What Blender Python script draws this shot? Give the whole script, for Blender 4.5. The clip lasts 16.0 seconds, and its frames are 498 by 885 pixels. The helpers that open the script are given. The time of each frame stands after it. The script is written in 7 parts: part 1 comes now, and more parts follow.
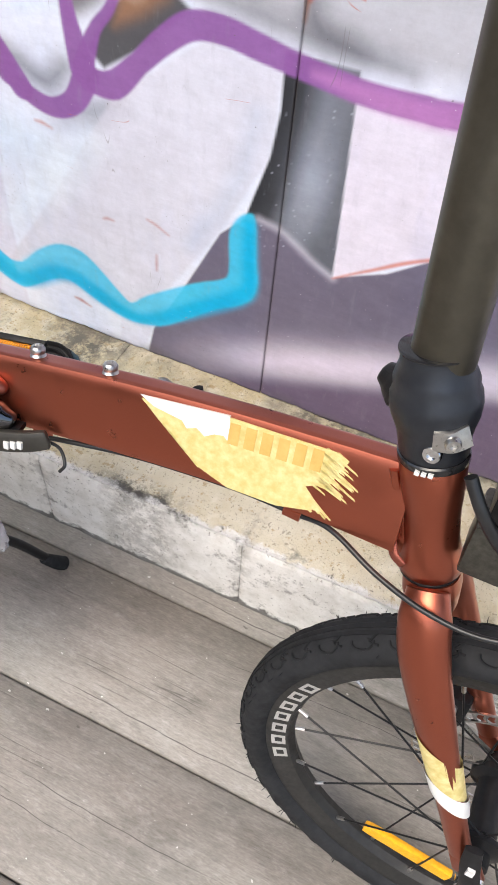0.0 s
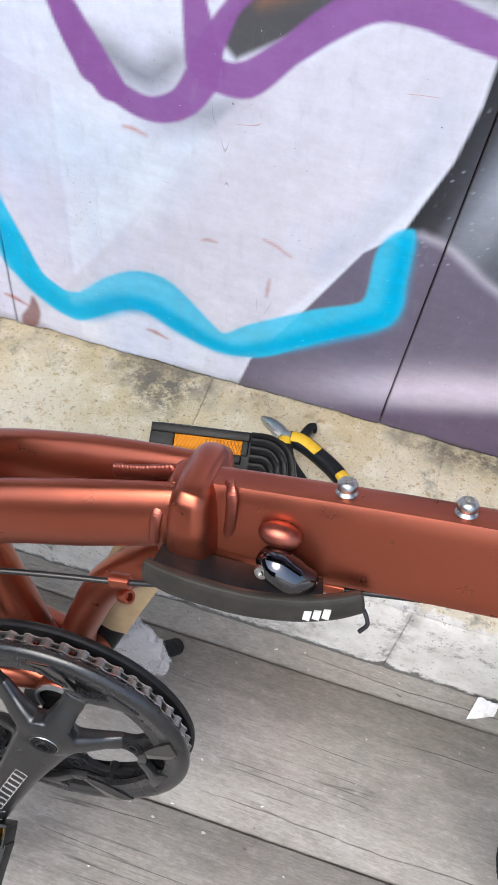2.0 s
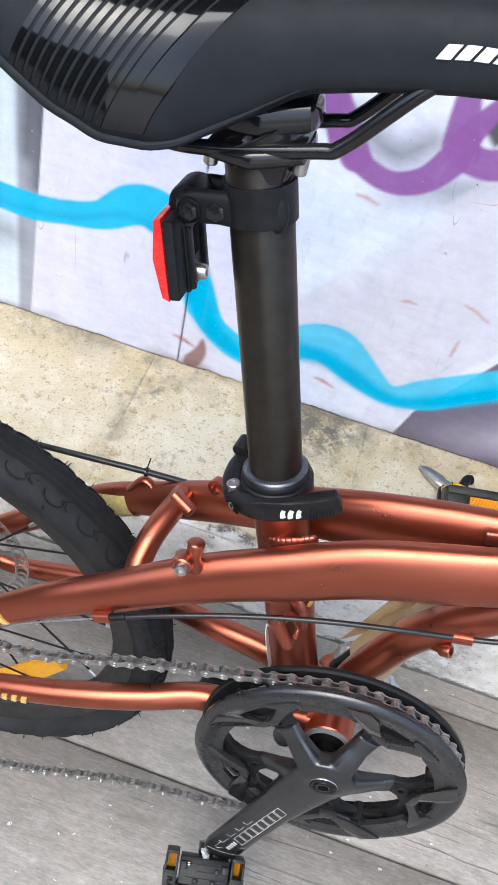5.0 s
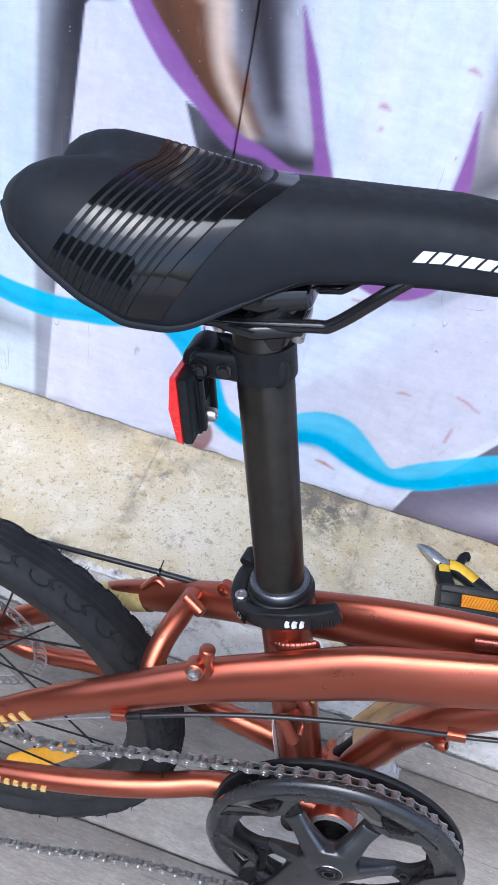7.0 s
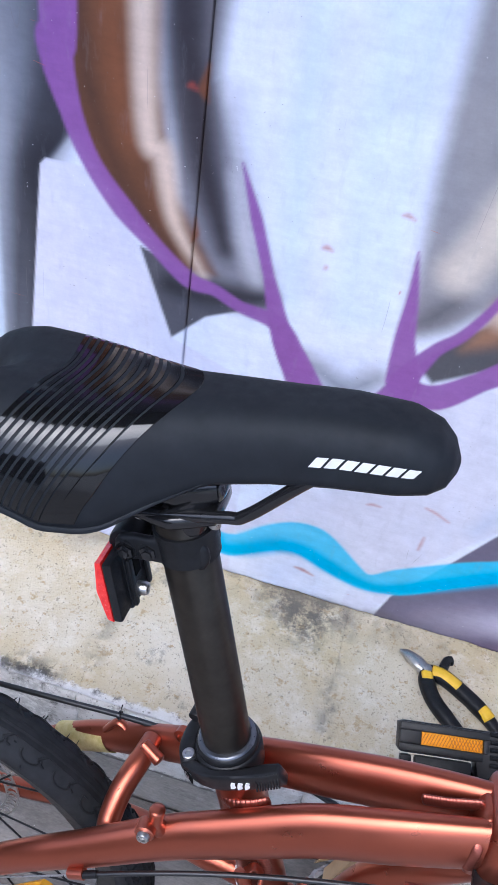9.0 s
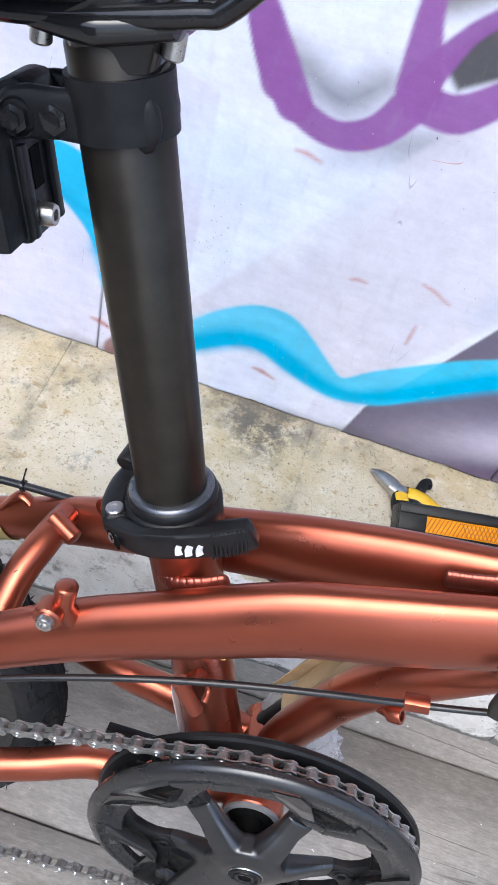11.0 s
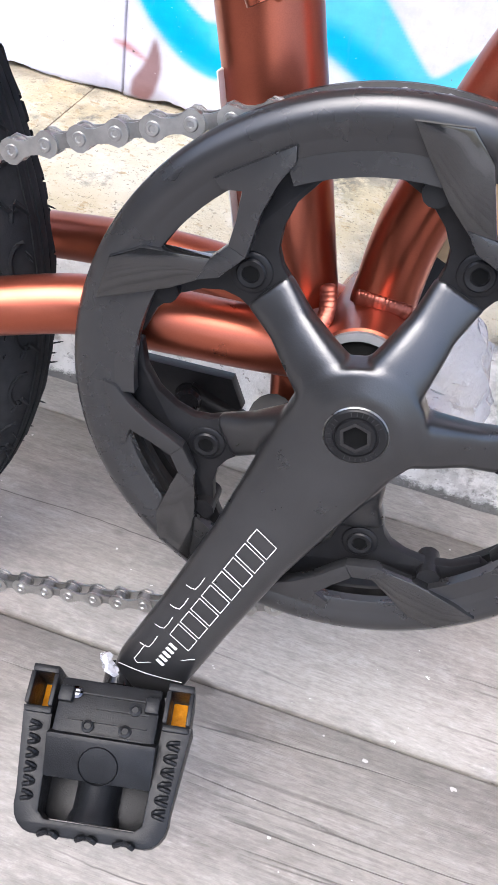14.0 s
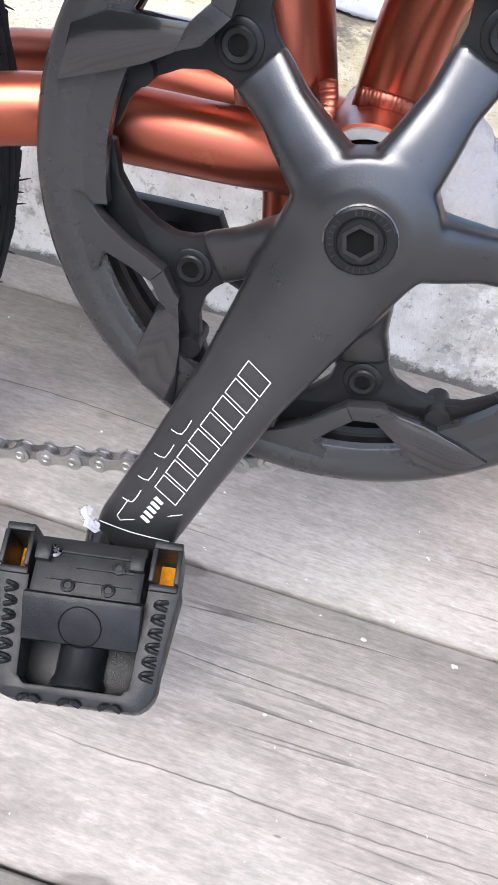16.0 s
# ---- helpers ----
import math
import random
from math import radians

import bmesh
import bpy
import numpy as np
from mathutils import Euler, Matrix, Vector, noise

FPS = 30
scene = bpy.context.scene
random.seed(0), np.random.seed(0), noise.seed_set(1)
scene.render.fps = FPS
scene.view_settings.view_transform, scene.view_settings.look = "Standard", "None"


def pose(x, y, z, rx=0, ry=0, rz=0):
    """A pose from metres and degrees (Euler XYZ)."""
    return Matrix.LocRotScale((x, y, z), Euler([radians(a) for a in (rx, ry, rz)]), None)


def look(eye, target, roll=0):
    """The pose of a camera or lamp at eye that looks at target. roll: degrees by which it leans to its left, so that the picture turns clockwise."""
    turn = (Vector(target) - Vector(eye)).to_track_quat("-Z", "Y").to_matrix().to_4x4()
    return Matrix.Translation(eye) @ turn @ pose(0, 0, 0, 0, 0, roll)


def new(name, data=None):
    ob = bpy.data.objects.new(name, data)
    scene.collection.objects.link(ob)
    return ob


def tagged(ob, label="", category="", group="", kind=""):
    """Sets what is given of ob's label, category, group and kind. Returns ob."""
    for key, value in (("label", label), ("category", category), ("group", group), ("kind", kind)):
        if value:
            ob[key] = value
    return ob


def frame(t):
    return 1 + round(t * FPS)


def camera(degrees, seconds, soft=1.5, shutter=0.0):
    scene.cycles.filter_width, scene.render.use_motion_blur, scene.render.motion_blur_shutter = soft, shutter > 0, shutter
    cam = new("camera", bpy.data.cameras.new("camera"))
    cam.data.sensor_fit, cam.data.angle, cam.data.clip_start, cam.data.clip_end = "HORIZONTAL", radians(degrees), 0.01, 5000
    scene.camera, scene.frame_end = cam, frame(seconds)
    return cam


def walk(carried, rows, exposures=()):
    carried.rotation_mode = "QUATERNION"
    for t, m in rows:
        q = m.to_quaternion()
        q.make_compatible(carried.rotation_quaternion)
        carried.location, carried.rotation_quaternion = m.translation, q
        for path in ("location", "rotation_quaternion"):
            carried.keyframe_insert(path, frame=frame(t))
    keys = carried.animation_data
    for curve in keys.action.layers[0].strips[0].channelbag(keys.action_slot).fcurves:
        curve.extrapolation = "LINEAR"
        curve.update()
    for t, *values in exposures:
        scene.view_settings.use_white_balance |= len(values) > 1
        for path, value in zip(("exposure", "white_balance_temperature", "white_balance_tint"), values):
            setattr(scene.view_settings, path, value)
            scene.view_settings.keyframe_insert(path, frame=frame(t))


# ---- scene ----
cam = camera(35.1, 16.0, 1.0)
PATH = [
    (0, (0.466, 3.565, 0.974), (-0.011, 4.732, -0.578), 4.2),
    (0.5, (0.396, 3.551, 0.981), (0.016, 4.776, -0.554), 5.5),
    (1, (0.323, 3.618, 0.931), (-0.017, 4.821, -0.63), 4.7),
    (1.5, (0.252, 3.678, 0.906), (-0.037, 4.844, -0.693), 5.8),
    (2, (0.152, 3.641, 0.906), (-0.071, 4.81, -0.702), 7.5),
    (2.5, (0.025, 3.621, 0.91), (-0.134, 4.811, -0.689), 9.6),
    (3, (-0.052, 3.592, 0.923), (-0.171, 4.804, -0.663), 12.0),
    (3.5, (-0.084, 3.575, 0.928), (-0.185, 4.803, -0.648), 13.7),
    (4, (-0.101, 3.57, 0.924), (-0.206, 4.805, -0.646), 14.5),
    (6.3, (-0.105, 3.56, 0.93), (-0.243, 4.832, -0.607), 13.9),
    (6.5, (-0.106, 3.564, 0.949), (-0.243, 4.845, -0.58), 13.8),
    (7, (-0.118, 3.57, 0.994), (-0.28, 4.887, -0.502), 12.7),
    (7.5, (-0.139, 3.569, 1.033), (-0.348, 4.927, -0.421), 10.7),
    (8, (-0.141, 3.572, 1.061), (-0.397, 4.965, -0.351), 8.8),
    (8.5, (-0.102, 3.587, 1.062), (-0.369, 5.001, -0.327), 7.9),
    (8.7, (-0.085, 3.61, 1.064), (-0.344, 5.023, -0.327), 8.0),
    (10.8, (-0.083, 3.658, 0.874), (-0.136, 4.888, -0.703), 17.4),
    (11, (-0.08, 3.66, 0.838), (-0.099, 4.913, -0.721), 18.1),
    (11.5, (-0.054, 3.664, 0.682), (-0.102, 5.025, -0.783), 16.7),
    (12, (-0.02, 3.646, 0.59), (-0.153, 5.114, -0.762), 13.7),
    (12.5, (0.002, 3.638, 0.559), (-0.173, 5.143, -0.746), 12.3),
    (13, (0.009, 3.611, 0.547), (-0.212, 5.124, -0.743), 10.9),
    (13.5, (0.001, 3.587, 0.521), (-0.226, 5.063, -0.809), 10.9),
    (14, (-0.005, 3.567, 0.47), (-0.208, 4.964, -0.947), 11.5),
    (14.5, (-0.008, 3.561, 0.441), (-0.19, 4.901, -1.032), 11.7),
    (15, (-0.008, 3.566, 0.429), (-0.167, 4.871, -1.079), 12.2),
    (15.5, (-0.005, 3.563, 0.422), (-0.147, 4.847, -1.105), 12.6),
    (16, (0.003, 3.564, 0.423), (-0.127, 4.843, -1.11), 12.7),
]
# the phone's own exposure and white balance along the way
EXPOSURE = [(0, 1.16, 6580, 7), (1, 1.06, 6280, 6), (2.5, 1.16, 6130, 6), (3.5, 1.26, 6080, 5), (4, 1.26, 6080, 5), (6.5, 1.2, 5580, 7), (8, 1.02, 5330, 12), (8.7, 0.99, 5330, 12), (10.8, 1.22, 5780, 7), (11.5, 1.28, 5830, 8), (12.5, 1.37, 5930, 12), (13.5, 1.6, 5930, 12), (14.5, 1.8, 6030, 10), (16, 1.83, 5980, 10)]
walk(cam, [(t, look(eye, target, roll)) for t, eye, target, roll in PATH], EXPOSURE)


# ---- light ----
world = bpy.data.worlds.new("sky")
scene.world = world
world.use_nodes = True
wn = world.node_tree
sky = wn.nodes.new("ShaderNodeTexSky")
sky.sky_type, sky.sun_disc = "NISHITA", False
sky.sun_elevation, sky.sun_rotation = radians(61), radians(196)
sky.dust_density, sky.air_density, sky.ozone_density = 4.0, 1.0, 1.0
back = wn.nodes["Background"]
wn.links.new(sky.outputs[0], back.inputs[0])
back.inputs[1].default_value = 0.15
sun = new("sun", bpy.data.lights.new("sun", "SUN"))
sun.data.energy, sun.data.angle, sun.data.color = 0.9, radians(45), (1.0, 0.96, 0.90)
sun.matrix_world = look((-0.8, 0.55, 4.65), (0, 3.0, 0))


# ---- materials ----
class Mat:
    """A Principled material with short helpers for its node tree."""

    def __init__(self, name, color, rough=0.5, metal=0.0, **kw):
        self.m = bpy.data.materials.new(name)
        self.m.use_nodes = True
        self.t = self.m.node_tree
        self.b = self.t.nodes["Principled BSDF"]
        self.b.inputs["Base Color"].default_value = (*color, 1)
        self.b.inputs["Roughness"].default_value = rough
        self.b.inputs["Metallic"].default_value = metal
        for k, v in kw.items():
            self.b.inputs[k.replace("_", " ")].default_value = v
        self.coord = None

    def node(self, kind, **props):
        n = self.t.nodes.new(kind)
        for k, v in props.items():
            if k == "operation":
                n.operation = v
            elif k == "data_type":
                n.data_type = v
            elif k == "blend_type":
                n.blend_type = v
            elif k == "feature":
                n.feature = v
        return n

    def link(self, a, b):
        self.t.links.new(a, b)

    def pos(self, scale=(1, 1, 1)):
        if self.coord is None:
            self.coord = self.node("ShaderNodeNewGeometry")
        mp = self.node("ShaderNodeMapping")
        mp.inputs["Scale"].default_value = scale
        self.link(self.coord.outputs["Position"], mp.inputs["Vector"])
        return mp.outputs[0]

    def noise(self, scale, detail=4, rough=0.6, stretch=(1, 1, 1)):
        n = self.node("ShaderNodeTexNoise")
        n.inputs["Scale"].default_value, n.inputs["Detail"].default_value, n.inputs["Roughness"].default_value = scale, detail, rough
        self.link(self.pos(stretch), n.inputs["Vector"])
        return n.outputs["Fac"]

    def ramp(self, fac, a, b, lo=0.0, hi=1.0):
        r = self.node("ShaderNodeMapRange")
        r.inputs["From Min"].default_value, r.inputs["From Max"].default_value = a, b
        r.inputs["To Min"].default_value, r.inputs["To Max"].default_value = lo, hi
        self.link(fac, r.inputs["Value"])
        return r.outputs["Result"]

    def mix(self, fac, a, b, blend="MIX"):
        n = self.node("ShaderNodeMix", data_type="RGBA", blend_type=blend)
        for slot, v in ((6, a), (7, b)):
            if isinstance(v, tuple):
                n.inputs[slot].default_value = (*v, 1)
            else:
                self.link(v, n.inputs[slot])
        if isinstance(fac, float):
            n.inputs[0].default_value = fac
        else:
            self.link(fac, n.inputs[0])
        return n.outputs[2]

    def math(self, op, a, b):
        n = self.node("ShaderNodeMath", operation=op)
        for i, v in enumerate((a, b)):
            if isinstance(v, (int, float)):
                n.inputs[i].default_value = v
            else:
                self.link(v, n.inputs[i])
        return n.outputs[0]

    def line(self, fac, width):
        """1 along a contour of a noise, fading within the width: thin wandering lines."""
        return self.ramp(self.math("ABSOLUTE", self.math("SUBTRACT", fac, 0.5), 0), 0.0, width, 1.0, 0.0)

    def color(self, c):
        self.link(c, self.b.inputs["Base Color"])
        return self

    def rough(self, r):
        self.link(r, self.b.inputs["Roughness"])
        return self

    def bump(self, h, strength=0.3, dist=0.001):
        n = self.node("ShaderNodeBump")
        n.inputs["Strength"].default_value, n.inputs["Distance"].default_value = strength, dist
        self.link(h, n.inputs["Height"])
        self.link(n.outputs[0], self.b.inputs["Normal"])
        return self


def metal_paint(name, dark, light, rough=0.36):
    """Satin metallic paint with a fine flake."""
    m = Mat(name, light, rough, 0.92, Coat_Weight=0.22, Coat_Roughness=0.30)
    m.color(m.mix(m.ramp(m.noise(2600, 2), 0.35, 0.65), dark, light))
    m.rough(m.ramp(m.noise(60, 4), 0.3, 0.7, rough - 0.04, rough + 0.06))
    m.bump(m.noise(1500, 1), 0.05, 0.0003)
    return m.m


def worn(name, a, b, scale=40, rough=(0.4, 0.6), metal=0.0, bump=0.1, fine=800, **kw):
    m = Mat(name, a, rough[0], metal, **kw)
    m.color(m.mix(m.ramp(m.noise(scale, 5), 0.35, 0.7), a, b))
    m.rough(m.ramp(m.noise(scale * 3, 4), 0.3, 0.7, *rough))
    if bump:
        m.bump(m.noise(fine, 2), bump, 0.0004)
    return m.m


COPPER = metal_paint("copper_paint", (0.330, 0.084, 0.046), (0.395, 0.105, 0.058), 0.31)
WELD = metal_paint("weld_bead", (0.29, 0.082, 0.054), (0.34, 0.098, 0.066), 0.36)
GOLD = worn("gold_decal", (0.62, 0.40, 0.11), (0.72, 0.50, 0.17), 60, (0.4, 0.5), 0.3)
LIME = worn("lime_decal", (0.60, 0.48, 0.17), (0.76, 0.65, 0.32), 160, (0.4, 0.55), 0.2)
WHITE = worn("white_print", (0.62, 0.61, 0.59), (0.72, 0.71, 0.69), 60, (0.4, 0.5))
POST = worn("black_anodised", (0.040, 0.035, 0.029), (0.056, 0.049, 0.041), 70, (0.32, 0.42), 0.85, 0.06)
BLACK = worn("black_alloy", (0.008, 0.008, 0.009), (0.015, 0.015, 0.016), 90, (0.32, 0.44), 0.1, 0.15, Specular_IOR_Level=0.22)
CRANK = worn("dark_grey_alloy", (0.058, 0.0585, 0.061), (0.070, 0.0705, 0.073), 25, (0.27, 0.34), 0.8, 0.14, 1400, Coat_Weight=0.3, Coat_Roughness=0.24)
FACET = worn("facet_gloss", (0.050, 0.050, 0.051), (0.065, 0.065, 0.066), 60, (0.11, 0.17), 0.85, 0.0, Coat_Weight=0.8, Coat_Roughness=0.05)
STEMGREY = worn("stem_black", (0.030, 0.033, 0.040), (0.042, 0.046, 0.055), 70, (0.36, 0.46), 0.6, 0.1, Specular_IOR_Level=0.5)
STEMPOST = worn("stem_anodised", (0.085, 0.077, 0.060), (0.105, 0.096, 0.076), 70, (0.36, 0.46), 0.85, 0.06)
CUP = worn("bearing_cup_grey", (0.20, 0.205, 0.215), (0.27, 0.275, 0.285), 90, (0.38, 0.5), 0.35, 0.05)
# near-black for the bearing seal, and as painted shade in slots and sockets
HOLE = worn("dark_recess", (0.004, 0.004, 0.004), (0.007, 0.007, 0.007), 90, (0.7, 0.85), 0.0, 0.0, Specular_IOR_Level=0.05)
GUARD = worn("guard_grey", (0.040, 0.040, 0.042), (0.050, 0.050, 0.052), 14, (0.25, 0.32), 0.6, 0.06, 1300, Specular_IOR_Level=0.5, Coat_Weight=0.25, Coat_Roughness=0.22)
PLASTIC = worn("black_plastic", (0.007, 0.0074, 0.0085), (0.013, 0.0138, 0.0155), 120, (0.34, 0.50), 0.0, 0.3, 1600, Specular_IOR_Level=0.22)
GLOSS = worn("gloss_black", (0.010, 0.010, 0.011), (0.015, 0.015, 0.016), 60, (0.08, 0.18), 0.0, 0.0)
TREAD = worn("tyre_groove", (0.010, 0.0105, 0.0115), (0.018, 0.0187, 0.0205), 50, (0.65, 0.8), 0.0, 0.2, 900, Specular_IOR_Level=0.15)
RUBBER = worn("tyre_rubber", (0.012, 0.0126, 0.014), (0.024, 0.0248, 0.027), 50, (0.6, 0.8), 0.0, 0.25, 900, Specular_IOR_Level=0.2)
RIM = worn("rim_black", (0.022, 0.022, 0.022), (0.04, 0.039, 0.037), 80, (0.4, 0.55), 0.4, 0.1)
STEEL = worn("steel", (0.42, 0.41, 0.40), (0.56, 0.55, 0.53), 150, (0.25, 0.4), 1.0, 0.05)
CHAIN = worn("chain_steel", (0.38, 0.375, 0.365), (0.50, 0.495, 0.48), 200, (0.28, 0.45), 0.95, 0.08)
# darker copy for inner links: shade of the chain's gaps put into colour
CHAINDARK = worn("chain_steel_shaded", (0.24, 0.235, 0.23), (0.34, 0.335, 0.325), 200, (0.3, 0.45), 0.9, 0.08)
DARKCHROME = worn("dark_chrome", (0.10, 0.10, 0.11), (0.15, 0.15, 0.16), 60, (0.05, 0.10), 1.0, 0.0)
CHROME = worn("chrome", (0.62, 0.62, 0.63), (0.7, 0.7, 0.7), 60, (0.06, 0.14), 1.0, 0.0)
GRIP = worn("grip_gloss", (0.004, 0.0042, 0.0048), (0.006, 0.0063, 0.007), 60, (0.06, 0.12), 0.0, 0.0)
SADDLE = worn("saddle_cover", (0.009, 0.0108, 0.014), (0.013, 0.0155, 0.0195), 50, (0.60, 0.72), 0.0, 0.12, 2500, Specular_IOR_Level=0.24)
AMBER = worn("amber_reflector", (0.66, 0.24, 0.004), (0.80, 0.34, 0.010), 500, (0.45, 0.6), 0.0, 0.8, 900, Specular_IOR_Level=0.15)
SPOKE_AMBER = worn("yellow_amber_reflector", (0.76, 0.33, 0.004), (0.86, 0.42, 0.008), 300, (0.3, 0.45), 0.0, 0.6, 700, Coat_Weight=0.15)
RED = worn("red_reflector", (0.55, 0.012, 0.012), (0.70, 0.03, 0.025), 300, (0.15, 0.3), 0.0, 0.6, 700, Coat_Weight=0.6)
CABLE = worn("cable_housing", (0.010, 0.010, 0.011), (0.016, 0.016, 0.017), 100, (0.28, 0.4), 0.0, 0.05)
YELLOW = worn("yellow_grip", (0.72, 0.42, 0.01), (0.82, 0.52, 0.03), 120, (0.4, 0.55), 0.0, 0.1)
PAPER = worn("paper", (0.72, 0.72, 0.74), (0.82, 0.82, 0.83), 80, (0.7, 0.9), 0.0, 0.2, 300)
KRAFT = worn("kraft_paper", (0.40, 0.29, 0.16), (0.50, 0.37, 0.21), 60, (0.7, 0.85), 0.0, 0.2, 300)


def film_material():
    m = Mat("plastic_film", (0.86, 0.85, 0.88), 0.18, 0.0, Transmission_Weight=0.7, Specular_IOR_Level=0.6)
    m.bump(m.noise(160, 3), 0.8, 0.002)
    return m.m


FILM = film_material()


def wood_material(name, tone):
    m = Mat(name, (0.2, 0.2, 0.19), 0.75)
    info = m.node("ShaderNodeObjectInfo")
    big = m.noise(4, 5, 0.6, (0.6, 2.5, 1))
    grain = m.noise(60, 6, 0.7, (0.05, 1.8, 1))
    fine = m.noise(260, 4, 0.75, (0.04, 1.6, 1))
    blot = m.noise(16, 6, 0.7, (0.5, 1.2, 1))
    c = m.mix(m.ramp(big, 0.3, 0.7), (0.165, 0.152, 0.136), (0.30, 0.285, 0.265))
    c = m.mix(m.ramp(grain, 0.40, 0.75, 0.0, 0.30), c, (0.34, 0.325, 0.305))
    c = m.mix(m.ramp(fine, 0.50, 0.75, 0.0, 0.34), c, (0.13, 0.12, 0.108))
    c = m.mix(m.ramp(blot, 0.50, 0.68, 0.0, 0.72), c, (0.12, 0.11, 0.098))
    c = m.mix(m.ramp(m.noise(5, 6, 0.7, (1.2, 1.5, 1)), 0.60, 0.72, 0.0, 0.5), c, (0.42, 0.41, 0.40))
    crack = m.math("MULTIPLY", m.line(m.noise(9, 3, 0.5, (0.09, 2.2, 1)), 0.005), m.ramp(m.noise(5, 3, 0.5, (0.7, 1.3, 1)), 0.55, 0.61))
    hair = m.math("MULTIPLY", m.line(m.noise(24, 3, 0.5, (0.10, 2.0, 1)), 0.007), m.ramp(m.noise(9, 3, 0.5, (0.8, 1.2, 1)), 0.57, 0.66))
    c = m.mix(m.math("MULTIPLY", hair, 0.45), c, (0.06, 0.053, 0.046))
    c = m.mix(m.math("MULTIPLY", crack, 0.68), c, (0.022, 0.019, 0.017))
    sep = m.node("ShaderNodeSeparateXYZ")
    m.link(m.pos(), sep.inputs[0])
    wob = m.ramp(m.noise(4.5, 5, 0.55, (1, 0.2, 1)), 0.2, 0.8, -0.007, 0.007)
    for y0, x0, x1, wide in ((3.837, 0.10, 0.62, 0.0011), (3.722, 0.12, 0.42, 0.0008), (4.017, 0.15, 0.52, 0.0010), (3.905, -0.30, 0.02, 0.0007), (3.690, -0.10, 0.30, 0.0007), (3.955, 0.28, 0.60, 0.0006)):
        off = m.math("ABSOLUTE", m.math("SUBTRACT", m.math("ADD", sep.outputs["Y"], wob), y0), 0)
        span = m.math("MULTIPLY", m.ramp(sep.outputs["X"], x0, x0 + 0.06), m.ramp(sep.outputs["X"], x1 - 0.08, x1, 1.0, 0.0))
        split = m.math("MULTIPLY", m.ramp(off, 0.2 * wide, wide, 1.0, 0.0), span)
        c = m.mix(m.math("MULTIPLY", split, 0.85), c, (0.02, 0.017, 0.015))
    c = m.mix(m.ramp(m.noise(7, 7, 0.72, (0.9, 1.4, 1)), 0.50, 0.68, 0.0, 0.55), c, (0.15, 0.14, 0.127))
    c = m.mix(m.ramp(m.noise(45, 6, 0.75, (0.7, 1.2, 1)), 0.55, 0.70, 0.0, 0.4), c, (0.40, 0.385, 0.37))
    knot = m.ramp(m.noise(13, 2, 0.4, (0.8, 1.6, 1)), 0.735, 0.76)
    c = m.mix(m.math("MULTIPLY", knot, 0.7), c, (0.045, 0.038, 0.032))
    c = m.mix(m.ramp(m.noise(70, 2, 0.4, (0.7, 1.3, 1)), 0.765, 0.785, 0.0, 0.7), c, (0.05, 0.044, 0.038))
    c = m.mix(m.ramp(m.noise(120, 2, 0.5, (1, 1.3, 1)), 0.735, 0.75, 0.0, 0.85), c, (0.70, 0.69, 0.67))
    c = m.mix(m.ramp(m.noise(3.5, 4, 0.6), 0.45, 0.7, 0.0, 0.25), c, (0.34, 0.275, 0.245))
    c = m.mix(m.ramp(info.outputs["Random"], 0, 1, 0.0, 0.2), c, (0.13, 0.125, 0.117))
    c = m.mix(1.0, c, m.ramp(m.noise(90, 7, 0.8, (0.35, 1.3, 1)), 0.32, 0.68, 0.80, 1.12), "MULTIPLY")
    c = m.mix(1.0, c, m.ramp(m.noise(420, 4, 0.7, (0.3, 1.2, 1)), 0.32, 0.68, 0.80, 1.12), "MULTIPLY")
    m.color(m.mix(1.0, c, (tone, tone * 0.985, tone * 0.97), "MULTIPLY"))
    m.rough(m.ramp(grain, 0.3, 0.7, 0.6, 0.85))
    h = m.math("ADD", grain, m.math("MULTIPLY", fine, 0.35))
    m.bump(m.math("SUBTRACT", h, m.math("MULTIPLY", m.math("ADD", crack, hair), 0.7)), 0.5, 0.0014)
    return m.m


